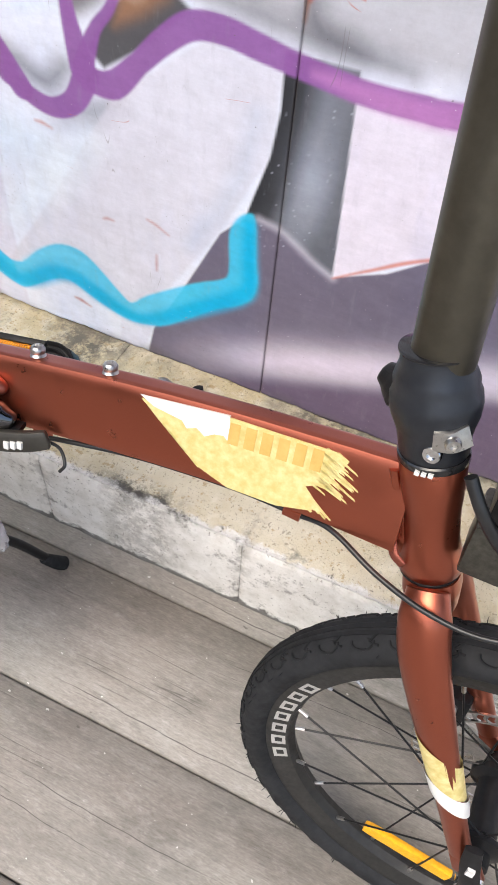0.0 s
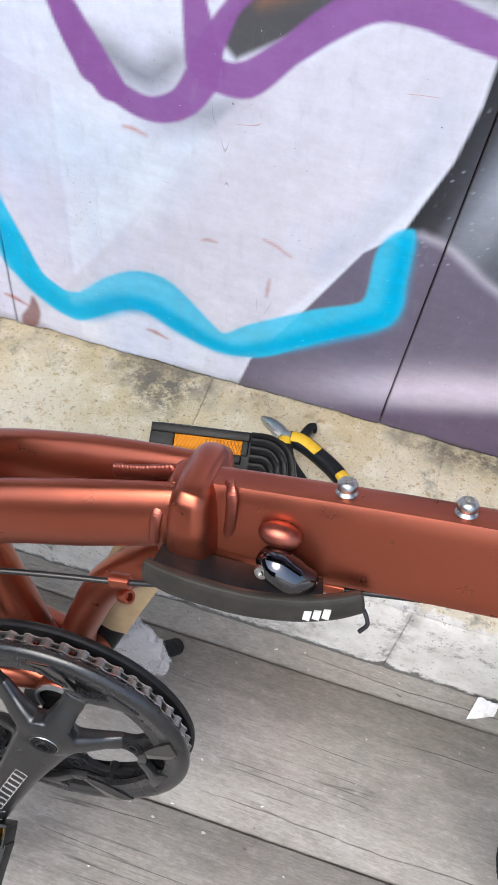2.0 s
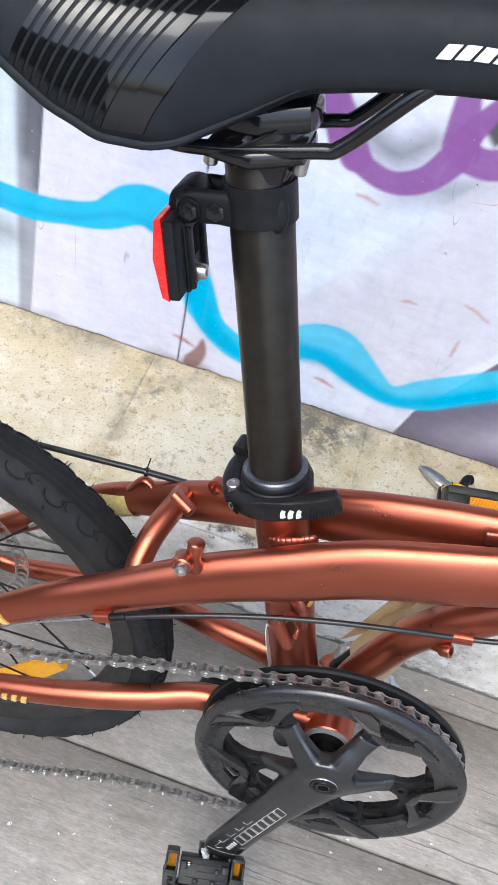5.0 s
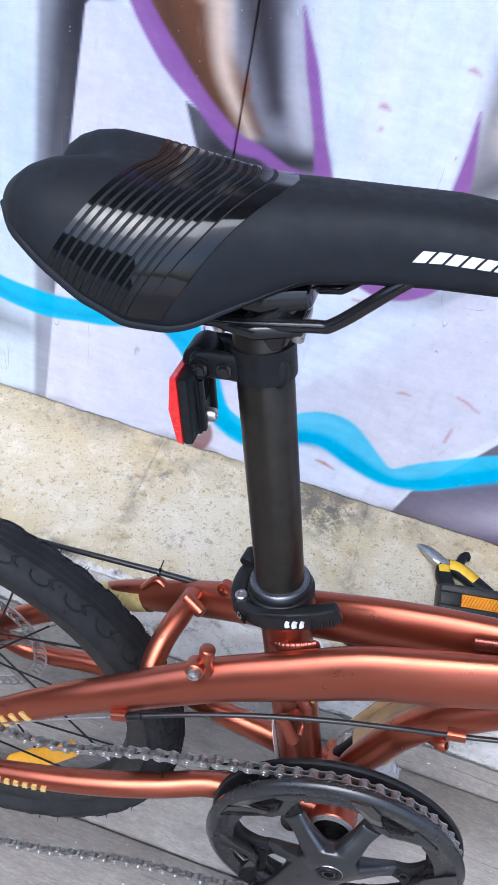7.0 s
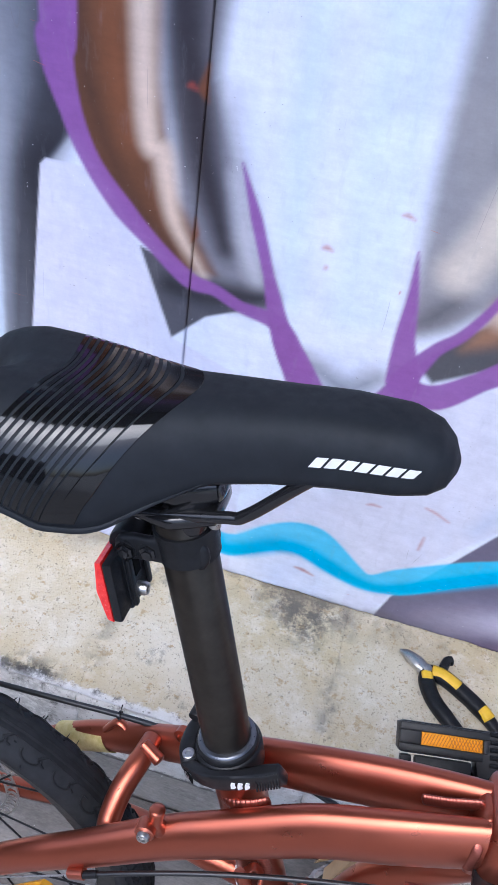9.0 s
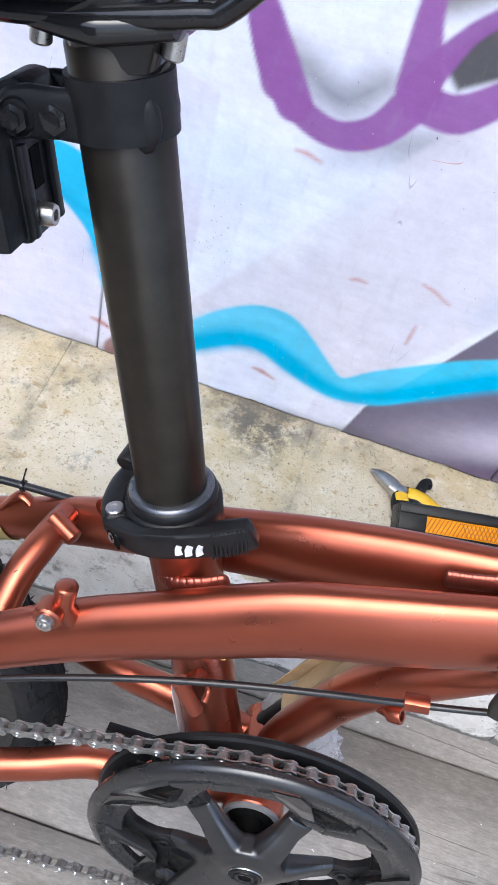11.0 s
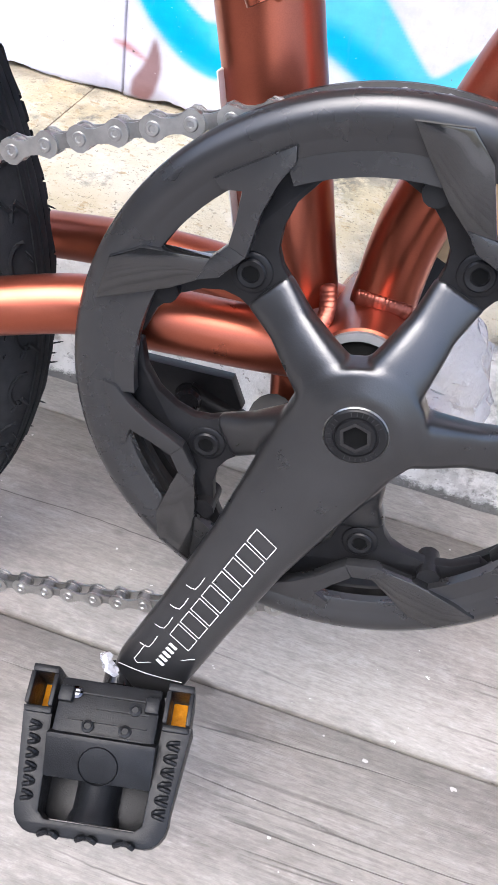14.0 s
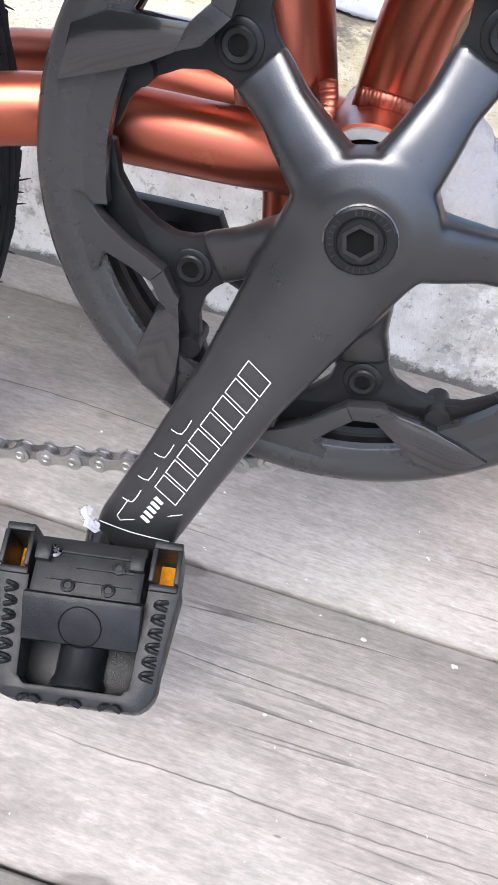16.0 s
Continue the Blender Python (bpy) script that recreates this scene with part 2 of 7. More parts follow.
def concrete_material():
    """Bare yellowish concrete above, remains of white paint on the upright face, dirt at the joints."""
    m = Mat("kerb_concrete", (0.5, 0.47, 0.4), 0.85)
    geo = m.node("ShaderNodeNewGeometry")
    sep = m.node("ShaderNodeSeparateXYZ")
    m.link(geo.outputs["Position"], sep.inputs[0])
    grain, mid, big = m.noise(320, 4, 0.7), m.noise(38, 7, 0.7), m.noise(6, 6, 0.65)
    top = m.mix(m.ramp(big, 0.36, 0.64), (0.52, 0.435, 0.27), (0.63, 0.575, 0.455))
    top = m.mix(m.ramp(mid, 0.50, 0.66, 0.0, 0.6), top, (0.72, 0.67, 0.57))
    top = m.mix(m.ramp(m.noise(85, 5, 0.7), 0.57, 0.66, 0.0, 0.75), top, (0.38, 0.26, 0.12))
    top = m.mix(m.ramp(grain, 0.60, 0.68, 0.0, 0.85), top, (0.11, 0.092, 0.07))
    top = m.mix(m.ramp(m.noise(150, 3, 0.6), 0.63, 0.68, 0.0, 0.5), top, (0.13, 0.108, 0.08))
    top = m.mix(m.ramp(m.noise(210, 3, 0.6), 0.69, 0.74, 0.0, 0.5), top, (0.74, 0.71, 0.65))
    front = m.mix(m.ramp(mid, 0.40, 0.68), (0.76, 0.74, 0.71), (0.58, 0.555, 0.51))
    front = m.mix(m.ramp(m.noise(24, 7, 0.75), 0.58, 0.66, 0.0, 0.75), front, (0.16, 0.15, 0.135))
    front = m.mix(m.ramp(m.noise(200, 3, 0.6), 0.63, 0.68, 0.0, 0.7), front, (0.20, 0.18, 0.155))
    rim = m.math("ADD", m.ramp(sep.outputs["Y"], 4.036, 4.058), m.ramp(mid, 0.3, 0.7, -0.4, 0.4))
    c = m.mix(m.ramp(rim, 0.4, 0.6), front, top)
    # dirty joints between the blocks
    far = m.math("ABSOLUTE", m.math("SUBTRACT", m.math("FRACT", m.math("MULTIPLY", m.math("ADD", sep.outputs["X"], 4.2035), 1 / 0.2985), 0), 0.5), 0)
    near = m.ramp(far, 0.43, 0.5)
    dirt = m.math("MULTIPLY", near, m.ramp(m.noise(30, 6, 0.7), 0.47, 0.62))
    c = m.mix(m.math("MULTIPLY", dirt, 0.6), c, (0.17, 0.155, 0.13))
    c = m.mix(m.ramp(m.noise(9, 7, 0.75), 0.595, 0.68, 0.0, 0.8), c, (0.15, 0.143, 0.125))
    for at, wide, back_y, deep in ((-0.385, 0.05, 4.050, 0.024), (0.125, 0.075, 4.050, 0.024), (-0.085, 0.085, 4.255, 0.050), (-0.080, 0.040, 4.225, 0.050), (0.30, 0.10, 4.262, 0.03)):
        spot = m.math("MULTIPLY", m.ramp(m.math("ABSOLUTE", m.math("SUBTRACT", sep.outputs["X"], at), 0), 0.4 * wide, wide, 1.0, 0.0), m.ramp(m.math("ABSOLUTE", m.math("SUBTRACT", sep.outputs["Y"], back_y), 0), 0.2 * deep, deep, 1.0, 0.0))
        c = m.mix(m.math("MULTIPLY", m.math("MULTIPLY", spot, m.ramp(m.noise(55, 8, 0.78), 0.42, 0.56)), 0.85), c, (0.10, 0.092, 0.08))
    # damp dirt along the foot, higher at the joints
    low = m.math("ADD", m.ramp(sep.outputs["Z"], 0.0, 0.022, 0.42, -0.15), m.math("MULTIPLY", m.ramp(far, 0.455, 0.5), m.ramp(sep.outputs["Z"], 0.0, 0.07, 0.34, 0.0)))
    foot = m.ramp(m.math("ADD", low, m.ramp(m.noise(34, 7, 0.75), 0.2, 0.8, -0.35, 0.35)), 0.12, 0.28)
    face = m.ramp(sep.outputs["Y"], 4.040, 4.050, 1.0, 0.0)
    c = m.mix(m.math("MULTIPLY", m.math("MULTIPLY", foot, face), 0.85), c, (0.055, 0.05, 0.044))
    # the top turns darker in patches towards the wall
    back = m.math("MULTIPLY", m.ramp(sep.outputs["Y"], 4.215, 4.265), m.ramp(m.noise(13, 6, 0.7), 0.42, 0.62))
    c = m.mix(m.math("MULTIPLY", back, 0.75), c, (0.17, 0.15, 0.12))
    # a dark broken line along the chipped edge
    band = m.ramp(m.math("ABSOLUTE", m.math("SUBTRACT", m.math("ADD", sep.outputs["Y"], m.ramp(mid, 0.2, 0.8, -0.012, 0.012)), 4.046), 0), 0.002, 0.009, 1.0, 0.0)
    lip = m.math("MULTIPLY", band, m.ramp(m.noise(17, 7, 0.75), 0.52, 0.58))
    c = m.mix(m.math("MULTIPLY", lip, 0.8), c, (0.06, 0.055, 0.047))
    m.color(c)
    m.rough(m.ramp(mid, 0.3, 0.7, 0.78, 0.95))
    m.bump(m.math("SUBTRACT", m.math("ADD", m.math("MULTIPLY", grain, 0.6), mid), lip), 0.6, 0.0035)
    return m.m


def paint_material():
    """Sprayed wall paint: the colours lie in the mesh, the grain, specks and scratches in the nodes."""
    m = Mat("graffiti_paint", (0.7, 0.7, 0.8), 0.5, Specular_IOR_Level=0.3)
    at = m.node("ShaderNodeAttribute")
    at.attribute_name = "paint"
    c = m.mix(m.ramp(m.noise(14, 7, 0.7), 0.46, 0.75, 0.0, 0.25), at.outputs["Color"], (0.68, 0.67, 0.70), "MULTIPLY")
    c = m.mix(m.ramp(m.noise(5, 5, 0.6, (1, 1, 0.35)), 0.48, 0.70, 0.0, 0.40), c, (0.62, 0.75, 0.98), "MULTIPLY")
    c = m.mix(m.ramp(m.noise(60, 4, 0.6, (1.6, 1, 0.4)), 0.58, 0.74, 0.0, 0.13), c, (0.30, 0.30, 0.34))
    c = m.mix(1.0, c, m.ramp(m.noise(26, 9, 0.8), 0.30, 0.70, 0.89, 1.09), "MULTIPLY")
    c = m.mix(1.0, c, m.ramp(m.noise(90, 5, 0.7, (0.35, 1, 1.6)), 0.30, 0.70, 0.96, 1.05), "MULTIPLY")
    streak = m.math("MULTIPLY", m.line(m.noise(16, 1, 0.3, (2.0, 1, 0.25)), 0.0035), m.ramp(m.noise(12, 2, 0.5), 0.62, 0.66))
    c = m.mix(m.math("MULTIPLY", streak, 0.5), c, (0.16, 0.14, 0.15))
    red = m.math("MULTIPLY", m.line(m.noise(14, 1, 0.3, (0.5, 1, 1.8)), 0.004), m.ramp(m.noise(17, 2, 0.5), 0.68, 0.70))
    c = m.mix(m.math("MULTIPLY", red, 0.7), c, (0.50, 0.13, 0.09))
    c = m.mix(m.ramp(m.math("MULTIPLY", m.noise(300, 2, 0.5), m.ramp(m.noise(7, 4, 0.6), 0.35, 0.75, 0.80, 1.12)), 0.70, 0.73, 0.0, 0.6), c, (0.14, 0.125, 0.13))
    c = m.mix(m.ramp(m.noise(110, 2, 0.5), 0.80, 0.81, 0.0, 0.8), c, (0.10, 0.075, 0.07))
    c = m.mix(m.ramp(m.noise(260, 2, 0.5, (1, 1, 1.1)), 0.755, 0.775, 0.0, 0.5), c, (0.85, 0.85, 0.88))
    m.color(c)
    m.rough(m.ramp(m.noise(40, 4), 0.3, 0.7, 0.42, 0.62))
    m.bump(m.math("ADD", m.noise(260, 3), m.noise(25, 4)), 0.18, 0.0012)
    return m.m


WOOD, KERBSIDE_WOOD, CONCRETE, PAINT = wood_material("weathered_deck_wood", 1.15), wood_material("kerbside_deck_wood", 1.12), concrete_material(), paint_material()
GAP = worn("dark_gap", (0.02, 0.018, 0.016), (0.03, 0.027, 0.024), 30, (0.8, 0.95))
# ground out of view, made pale to bounce light onto the bicycle
BOUNCE_GROUND = worn("bounce_ground", (0.38, 0.36, 0.33), (0.50, 0.48, 0.44), 3, (0.8, 0.95), 0.0, 0.4, 60)


# ---- mesh tools ----
def catmull(pts, per=8):
    """Points of a smooth curve through pts."""
    p = np.array(pts, float)
    if len(p) < 3:
        return np.array([p[0] + (p[-1] - p[0]) * i / per for i in range(per + 1)])
    q = np.vstack([2 * p[0] - p[1], p, 2 * p[-1] - p[-2]])
    out = []
    for i in range(1, len(q) - 2):
        a, b, c, d = q[i - 1:i + 3]
        for k in range(per):
            t = k / per
            out.append(0.5 * (2 * b + (c - a) * t + (2 * a - 5 * b + 4 * c - d) * t * t + (3 * b - a - 3 * c + d) * t ** 3))
    out.append(p[-1])
    return np.array(out)


def spread(values, n):
    v = np.atleast_1d(np.array(values, float))
    return np.interp(np.linspace(0, 1, n), np.linspace(0, 1, len(v)), v)


class Geo:
    """Collects vertices and faces of one mesh."""

    def __init__(self):
        self.v, self.f = [], []

    def add(self, verts, faces):
        o = len(self.v)
        self.v += [tuple(map(float, p)) for p in verts]
        self.f += [tuple(i + o for i in f) for f in faces]
        return self

    def grid(self, rows, close=False, caps=False):
        n, m = len(rows), len(rows[0])
        faces = []
        for i in range(n - 1):
            for j in range(m if close else m - 1):
                k = (j + 1) % m
                faces.append((i * m + j, i * m + k, (i + 1) * m + k, (i + 1) * m + j))
        if caps:
            faces += [tuple(range(m))[::-1], tuple((n - 1) * m + j for j in range(m))]
        return self.add([p for r in rows for p in r], faces)

    def sweep(self, pts, ra, rb=None, seg=16, exp=2.0, side=(0, 1, 0), per=8, caps=True, round_end=0):
        """A tube along pts. ra: half width along side, rb: half height across it; exp 2 is an ellipse, more is a rounded box."""
        path = catmull(pts, per)
        n = len(path)
        a = spread(ra, n)
        b = spread(ra if rb is None else rb, n)
        rows = []
        for i in range(n):
            t = path[min(i + 1, n - 1)] - path[max(i - 1, 0)]
            t /= np.linalg.norm(t)
            s = np.array(side, float)
            s = s - t * (s @ t)
            s /= np.linalg.norm(s)
            u = np.cross(t, s)
            ring = []
            for j in range(seg):
                w = 2 * math.pi * (j + 0.5) / seg
                c, d = math.cos(w), math.sin(w)
                k = (abs(c) ** exp + abs(d) ** exp) ** (-1 / exp)
                ring.append(path[i] + s * a[i] * c * k + u * b[i] * d * k)
            rows.append(ring)
        if round_end:
            for end, idx, sign in ((rows[0], 0, -1), (rows[-1], n - 1, 1)):
                c = path[idx]
                t = path[idx] - path[idx - 1] if idx else path[0] - path[1]
                t = t / np.linalg.norm(t)
                ext = [[c + (p - c) * math.cos(q) + t * round_end * math.sin(q) for p in end] for q in (0.5, 1.0, 1.35)]
                rows = (ext[::-1] + rows) if idx == 0 else rows + ext
        return self.grid(rows, True, caps)

    def lathe(self, profile, origin, axis=(0, 1, 0), seg=32, close=False):
        """profile: (radius, distance along the axis)."""
        ax = Vector(axis).normalized()
        e1 = ax.orthogonal().normalized()
        e2 = ax.cross(e1)
        o = Vector(origin)
        prof = list(profile) + ([profile[0]] if close else [])
        rows = [[o + ax * h + (e1 * math.cos(2 * math.pi * j / seg) + e2 * math.sin(2 * math.pi * j / seg)) * r for j in range(seg)] for r, h in prof]
        return self.grid(rows, True, not close)

    def box(self, lo, hi, bevel=0.0, m=None):
        """A box with bevelled edges."""
        bm = bmesh.new()
        bmesh.ops.create_cube(bm, size=1)
        c, s = [(a + b) / 2 for a, b in zip(lo, hi)], [b - a for a, b in zip(lo, hi)]
        for v in bm.verts:
            v.co = Vector((v.co.x * s[0] + c[0], v.co.y * s[1] + c[1], v.co.z * s[2] + c[2]))
        if bevel:
            bmesh.ops.bevel(bm, geom=bm.edges[:], offset=bevel, segments=2, affect="EDGES", profile=0.6)
        return self.bm(bm, m)

    def bm(self, bm, m=None):
        if m is not None:
            bm.transform(m)
        bm.verts.index_update()
        self.add([v.co for v in bm.verts], [[v.index for v in f.verts] for f in bm.faces])
        bm.free()
        return self

    def prism(self, outline, l0, l1, bevel=0.0, m=None):
        """An outline in the x-z plane, thickened from y = l0 to l1."""
        bm = bmesh.new()
        a = [bm.verts.new((x, l0, z)) for x, z in outline]
        b = [bm.verts.new((x, l1, z)) for x, z in outline]
        bm.faces.new(a), bm.faces.new(b[::-1])
        for i in range(len(a)):
            k = (i + 1) % len(a)
            bm.faces.new((a[k], a[i], b[i], b[k]))
        bmesh.ops.recalc_face_normals(bm, faces=bm.faces[:])
        if bevel:
            es = [e for e in bm.edges if abs(e.verts[0].co.y - e.verts[1].co.y) < 1e-6]
            bmesh.ops.bevel(bm, geom=es, offset=bevel, segments=2, affect="EDGES", profile=0.6)
        return self.bm(bm, m)

    def mesh(self, name, material, sharp=38):
        me = bpy.data.meshes.new(name)
        me.from_pydata(self.v, [], self.f)
        bm = bmesh.new()
        bm.from_mesh(me)
        bmesh.ops.recalc_face_normals(bm, faces=bm.faces[:])
        bm.to_mesh(me)
        bm.free()
        me.polygons.foreach_set("use_smooth", [True] * len(me.polygons))
        me.set_sharp_from_angle(angle=radians(sharp))
        if material:
            me.materials.append(material)
        return me


def part(name, geo, material, parent, label="", sharp=38):
    """Links a mesh as one part of its parent."""
    ob = new(name, geo.mesh(name, material, sharp) if isinstance(geo, Geo) else geo)
    ob.parent = parent
    if label:
        ob["label"] = label
    return ob


def thing(name, m, label, category, group="", kind=""):
    ob = new(name)
    ob.matrix_world = m
    ob.empty_display_size = 0.05
    return tagged(ob, label, category, group, kind)


def one(name, geo, material, label, category, kind="", sharp=38):
    return tagged(new(name, geo.mesh(name, material, sharp)), label, category, "", kind)


# ---- setting: ground, deck, kerb, wall ----
WALL_Y, KERB_Y, KERB_Z = 4.27, 4.035, 0.152
SEAM_LEAN = 0.024
g = Geo().add([(-80, -80, -0.08), (80, -80, -0.08), (80, 80, -0.08), (-80, 80, -0.08)], [(0, 1, 2, 3)])
one("ground", g, BOUNCE_GROUND, "unseen ground under and beyond the boardwalk, pale to bounce light", "ground", "structure")


# walls out of view, added to darken reflections and fill light on the bicycle
DARK_PLASTER = worn("dark_plaster", (0.05, 0.047, 0.042), (0.08, 0.075, 0.066), 4, (0.8, 0.95), 0.0, 0.3, 60)
one("wall_south", Geo().box((-4.5, -0.9, -0.08), (0.15, -0.6, 2.2)), DARK_PLASTER, "unseen plain dark wall added behind the camera to darken reflections", "wall", "structure")
# overhang out of view, added to hold back light from straight above
one("eave", Geo().box((-4.2, 3.45, 2.45), (4.2, 4.47, 2.60)), DARK_PLASTER, "unseen plain dark eave added to block the sky above the painted wall", "roof", "structure")
one("wall_west", Geo().box((-4.5, -0.596, -0.08), (-4.21, 4.47, 2.2)), DARK_PLASTER, "unseen plain dark wall added at the west end to darken reflections", "wall", "structure")


# ---- graffiti, sprayed in layers on the wall's own grid ----
def smooth(e0, e1, v):
    t = np.clip((v - e0) / (e1 - e0), 0, 1)
    return t * t * (3 - 2 * t)


def stroke(x, z, pts, width, soft=0.002, per=8):
    """Cover of a sprayed line through pts; width: its half widths along the way."""
    p = catmull(pts, per)
    w = spread(width, len(p))
    best = np.full(x.shape, 9.0)
    for i in range(len(p) - 1):
        (ax, az), (bx, bz) = p[i], p[i + 1]
        dx, dz = bx - ax, bz - az
        t = np.clip(((x - ax) * dx + (z - az) * dz) / (dx * dx + dz * dz + 1e-12), 0, 1)
        d = np.hypot(x - ax - t * dx, z - az - t * dz) - (w[i] + t * (w[i + 1] - w[i]))
        best = np.minimum(best, d)
    return 1 - smooth(-soft, soft, best)


def area(x, z, pts, soft=0.002, per=0):
    """Cover of a filled outline."""
    p = catmull(list(pts) + [pts[0]], per) if per else np.array(list(pts) + [pts[0]], float)
    inside, best = np.zeros(x.shape, bool), np.full(x.shape, 9.0)
    for i in range(len(p) - 1):
        (ax, az), (bx, bz) = p[i], p[i + 1]
        if az != bz:
            cross = ((az > z) != (bz > z)) & (x < (bx - ax) * (z - az) / (bz - az) + ax)
            inside ^= cross
        dx, dz = bx - ax, bz - az
        t = np.clip(((x - ax) * dx + (z - az) * dz) / (dx * dx + dz * dz + 1e-12), 0, 1)
        best = np.minimum(best, np.hypot(x - ax - t * dx, z - az - t * dz))
    return 1 - smooth(-soft, soft, np.where(inside, -best, best))


def srgb(r, g_, b):
    return np.array([(c / 255 / 12.92 if c < 10.3 else ((c / 255 + 0.055) / 1.055) ** 2.4) for c in (r, g_, b)])


CYAN, PURPLE = srgb(24, 184, 226), srgb(142, 92, 158)


def spray(x, z):
    """The colours of the mural at the wall's points."""
    c = np.tile(srgb(225, 229, 243), (len(x), 1))

    def lay(cover, color):
        a = np.clip(cover, 0, 1)[:, None]
        c[:] = c * (1 - a) + np.asarray(color) * a

    # pale streaks of the upper field
    for sx, ww in ((-0.19, 0.012), (-0.13, 0.018), (-0.10, 0.01)):
        lay(0.5 * stroke(x, z, [(sx + 0.01, 0.62), (sx, 0.8), (sx - 0.01, 1.2)], ww, 0.02), srgb(205, 222, 240))
    # pale blue strip with a smudge, then a grey upright shade
    lay(area(x, z, [(-1.2, 0.15), (-1.2, 1.4), (-0.478, 1.4), (-0.48, 0.8), (-0.50, 0.45), (-0.52, 0.15)], 0.012), srgb(208, 220, 232))
    lay(0.75 * stroke(x, z, [(-0.66, 0.30), (-0.58, 0.285), (-0.52, 0.28)], (0.015, 0.022, 0.01), 0.03), srgb(110, 112, 120))
    sh = area(x, z, [(-0.455, 1.4), (-0.385, 1.4), (-0.40, 0.74), (-0.43, 0.70), (-0.462, 0.45), (-0.50, 0.15), (-0.520, 0.15), (-0.496, 0.51), (-0.483, 0.686), (-0.471, 0.843)], 0.005)
    edge = smooth(-0.50, -0.40, x - 0.10 * (0.75 - z))
    lay(sh * (0.60 + 0.40 * edge), srgb(84, 86, 96))
    lay(sh * stroke(x, z, [(-0.41, 0.72), (-0.44, 0.70), (-0.446, 0.65), (-0.462, 0.50), (-0.48, 0.36)], (0.016, 0.012, 0.009, 0.010, 0.004), 0.02), srgb(40, 40, 48))
    lay(0.8 * stroke(x, z, [(-0.402, 0.86), (-0.408, 0.78), (-0.432, 0.725), (-0.456, 0.66), (-0.474, 0.55), (-0.492, 0.40)], (0.010, 0.026, 0.024, 0.018, 0.012, 0.006), 0.018), srgb(44, 44, 52))
    lay(area(x, z, [(-0.436, 0.698), (-0.430, 0.705), (-0.392, 0.706), (-0.333, 0.632), (-0.298, 0.534), (-0.2, 0.5), (-0.2, 0.15), (-0.503, 0.15), (-0.469, 0.453)], 0.0015), srgb(216, 216, 232))
    # brown drop with a cream edge and a grey flank
    lay(area(x, z, [(-0.33, 1.4), (-0.20, 1.4), (-0.262, 0.87), (-0.262, 0.80), (-0.215, 0.68), (-0.19, 0.60), (-0.25, 0.60), (-0.30, 0.70)], 0.012, 4), srgb(136, 134, 142))
    lay(0.85 * stroke(x, z, [(-0.285, 1.2), (-0.297, 0.85), (-0.283, 0.76), (-0.245, 0.66)], (0.024, 0.024, 0.020, 0.014), 0.018), srgb(64, 60, 66))
    lay(0.9 * stroke(x, z, [(-0.244, 0.73), (-0.228, 0.67), (-0.212, 0.625)], (0.004, 0.012, 0.006), 0.014), srgb(200, 198, 204))
    lay(0.9 * stroke(x, z, [(-0.262, 0.61), (-0.23, 0.607), (-0.20, 0.612)], (0.010, 0.013, 0.010), 0.012), srgb(40, 40, 46))
    lay(area(x, z, [(-0.42, 1.4), (-0.31, 1.4), (-0.318, 0.80), (-0.30, 0.70), (-0.255, 0.625), (-0.29, 0.617), (-0.347, 0.666), (-0.404, 0.745), (-0.414, 0.85)], 0.008), srgb(108, 70, 48))
    lay(0.85 * stroke(x, z, [(-0.308, 1.2), (-0.300, 0.88), (-0.286, 0.80), (-0.270, 0.72), (-0.248, 0.655)], (0.012, 0.012, 0.011, 0.009, 0.004), 0.012), srgb(52, 48, 54))
    lay(0.7 * stroke(x, z, [(-0.252, 0.80), (-0.238, 0.73), (-0.218, 0.66)], (0.004, 0.008, 0.006), 0.014), srgb(186, 184, 192))
    lay(0.6 * stroke(x, z, [(-0.388, 0.86), (-0.382, 0.78), (-0.352, 0.70), (-0.30, 0.64)], (0.008, 0.010, 0.008, 0.004), 0.012), srgb(70, 50, 42))
    lay(0.6 * stroke(x, z, [(-0.36, 1.2), (-0.36, 0.85), (-0.345, 0.74)], (0.012, 0.012, 0.006), 0.02), srgb(140, 86, 56))
    lay(0.95 * stroke(x, z, [(-0.338, 1.3), (-0.332, 0.80), (-0.313, 0.733), (-0.300, 0.672), (-0.268, 0.621)], (0.011, 0.010, 0.010, 0.007, 0.003), 0.010), srgb(226, 203, 184))
    lay(area(x, z, [(-0.335, 0.637), (-0.298, 0.534), (-0.262, 0.572), (-0.222, 0.592), (-0.26, 0.61)], 0.002), srgb(84, 84, 92))
    lay(0.8 * stroke(x, z, [(-0.30, 0.60), (-0.27, 0.595), (-0.235, 0.597)], (0.012, 0.01, 0.005), 0.012), srgb(40, 40, 46))
    # shade beside the right-hand spike
    lay(area(x, z, [(-0.064, 0.60), (-0.069, 0.70), (-0.074, 0.765), (-0.078, 0.86), (-0.085, 1.4), (0.10, 1.4), (0.06, 0.75), (0.02, 0.67), (-0.02, 0.63)], 0.012), srgb(150, 148, 152))
    lay(0.85 * stroke(x, z, [(-0.05, 0.63), (-0.04, 0.64), (-0.025, 0.66)], (0.006, 0.01, 0.006), 0.02), srgb(80, 78, 84))
    lay(0.9 * stroke(x, z, [(-0.03, 0.69), (-0.01, 0.75), (0.0, 0.82), (0.02, 1.2)], (0.02, 0.018, 0.014, 0.014), 0.016), srgb(216, 204, 190))
    lay(0.8 * stroke(x, z, [(-0.02, 0.80), (-0.012, 0.9), (-0.01, 1.2)], (0.008, 0.016, 0.02), 0.014), srgb(92, 90, 92))
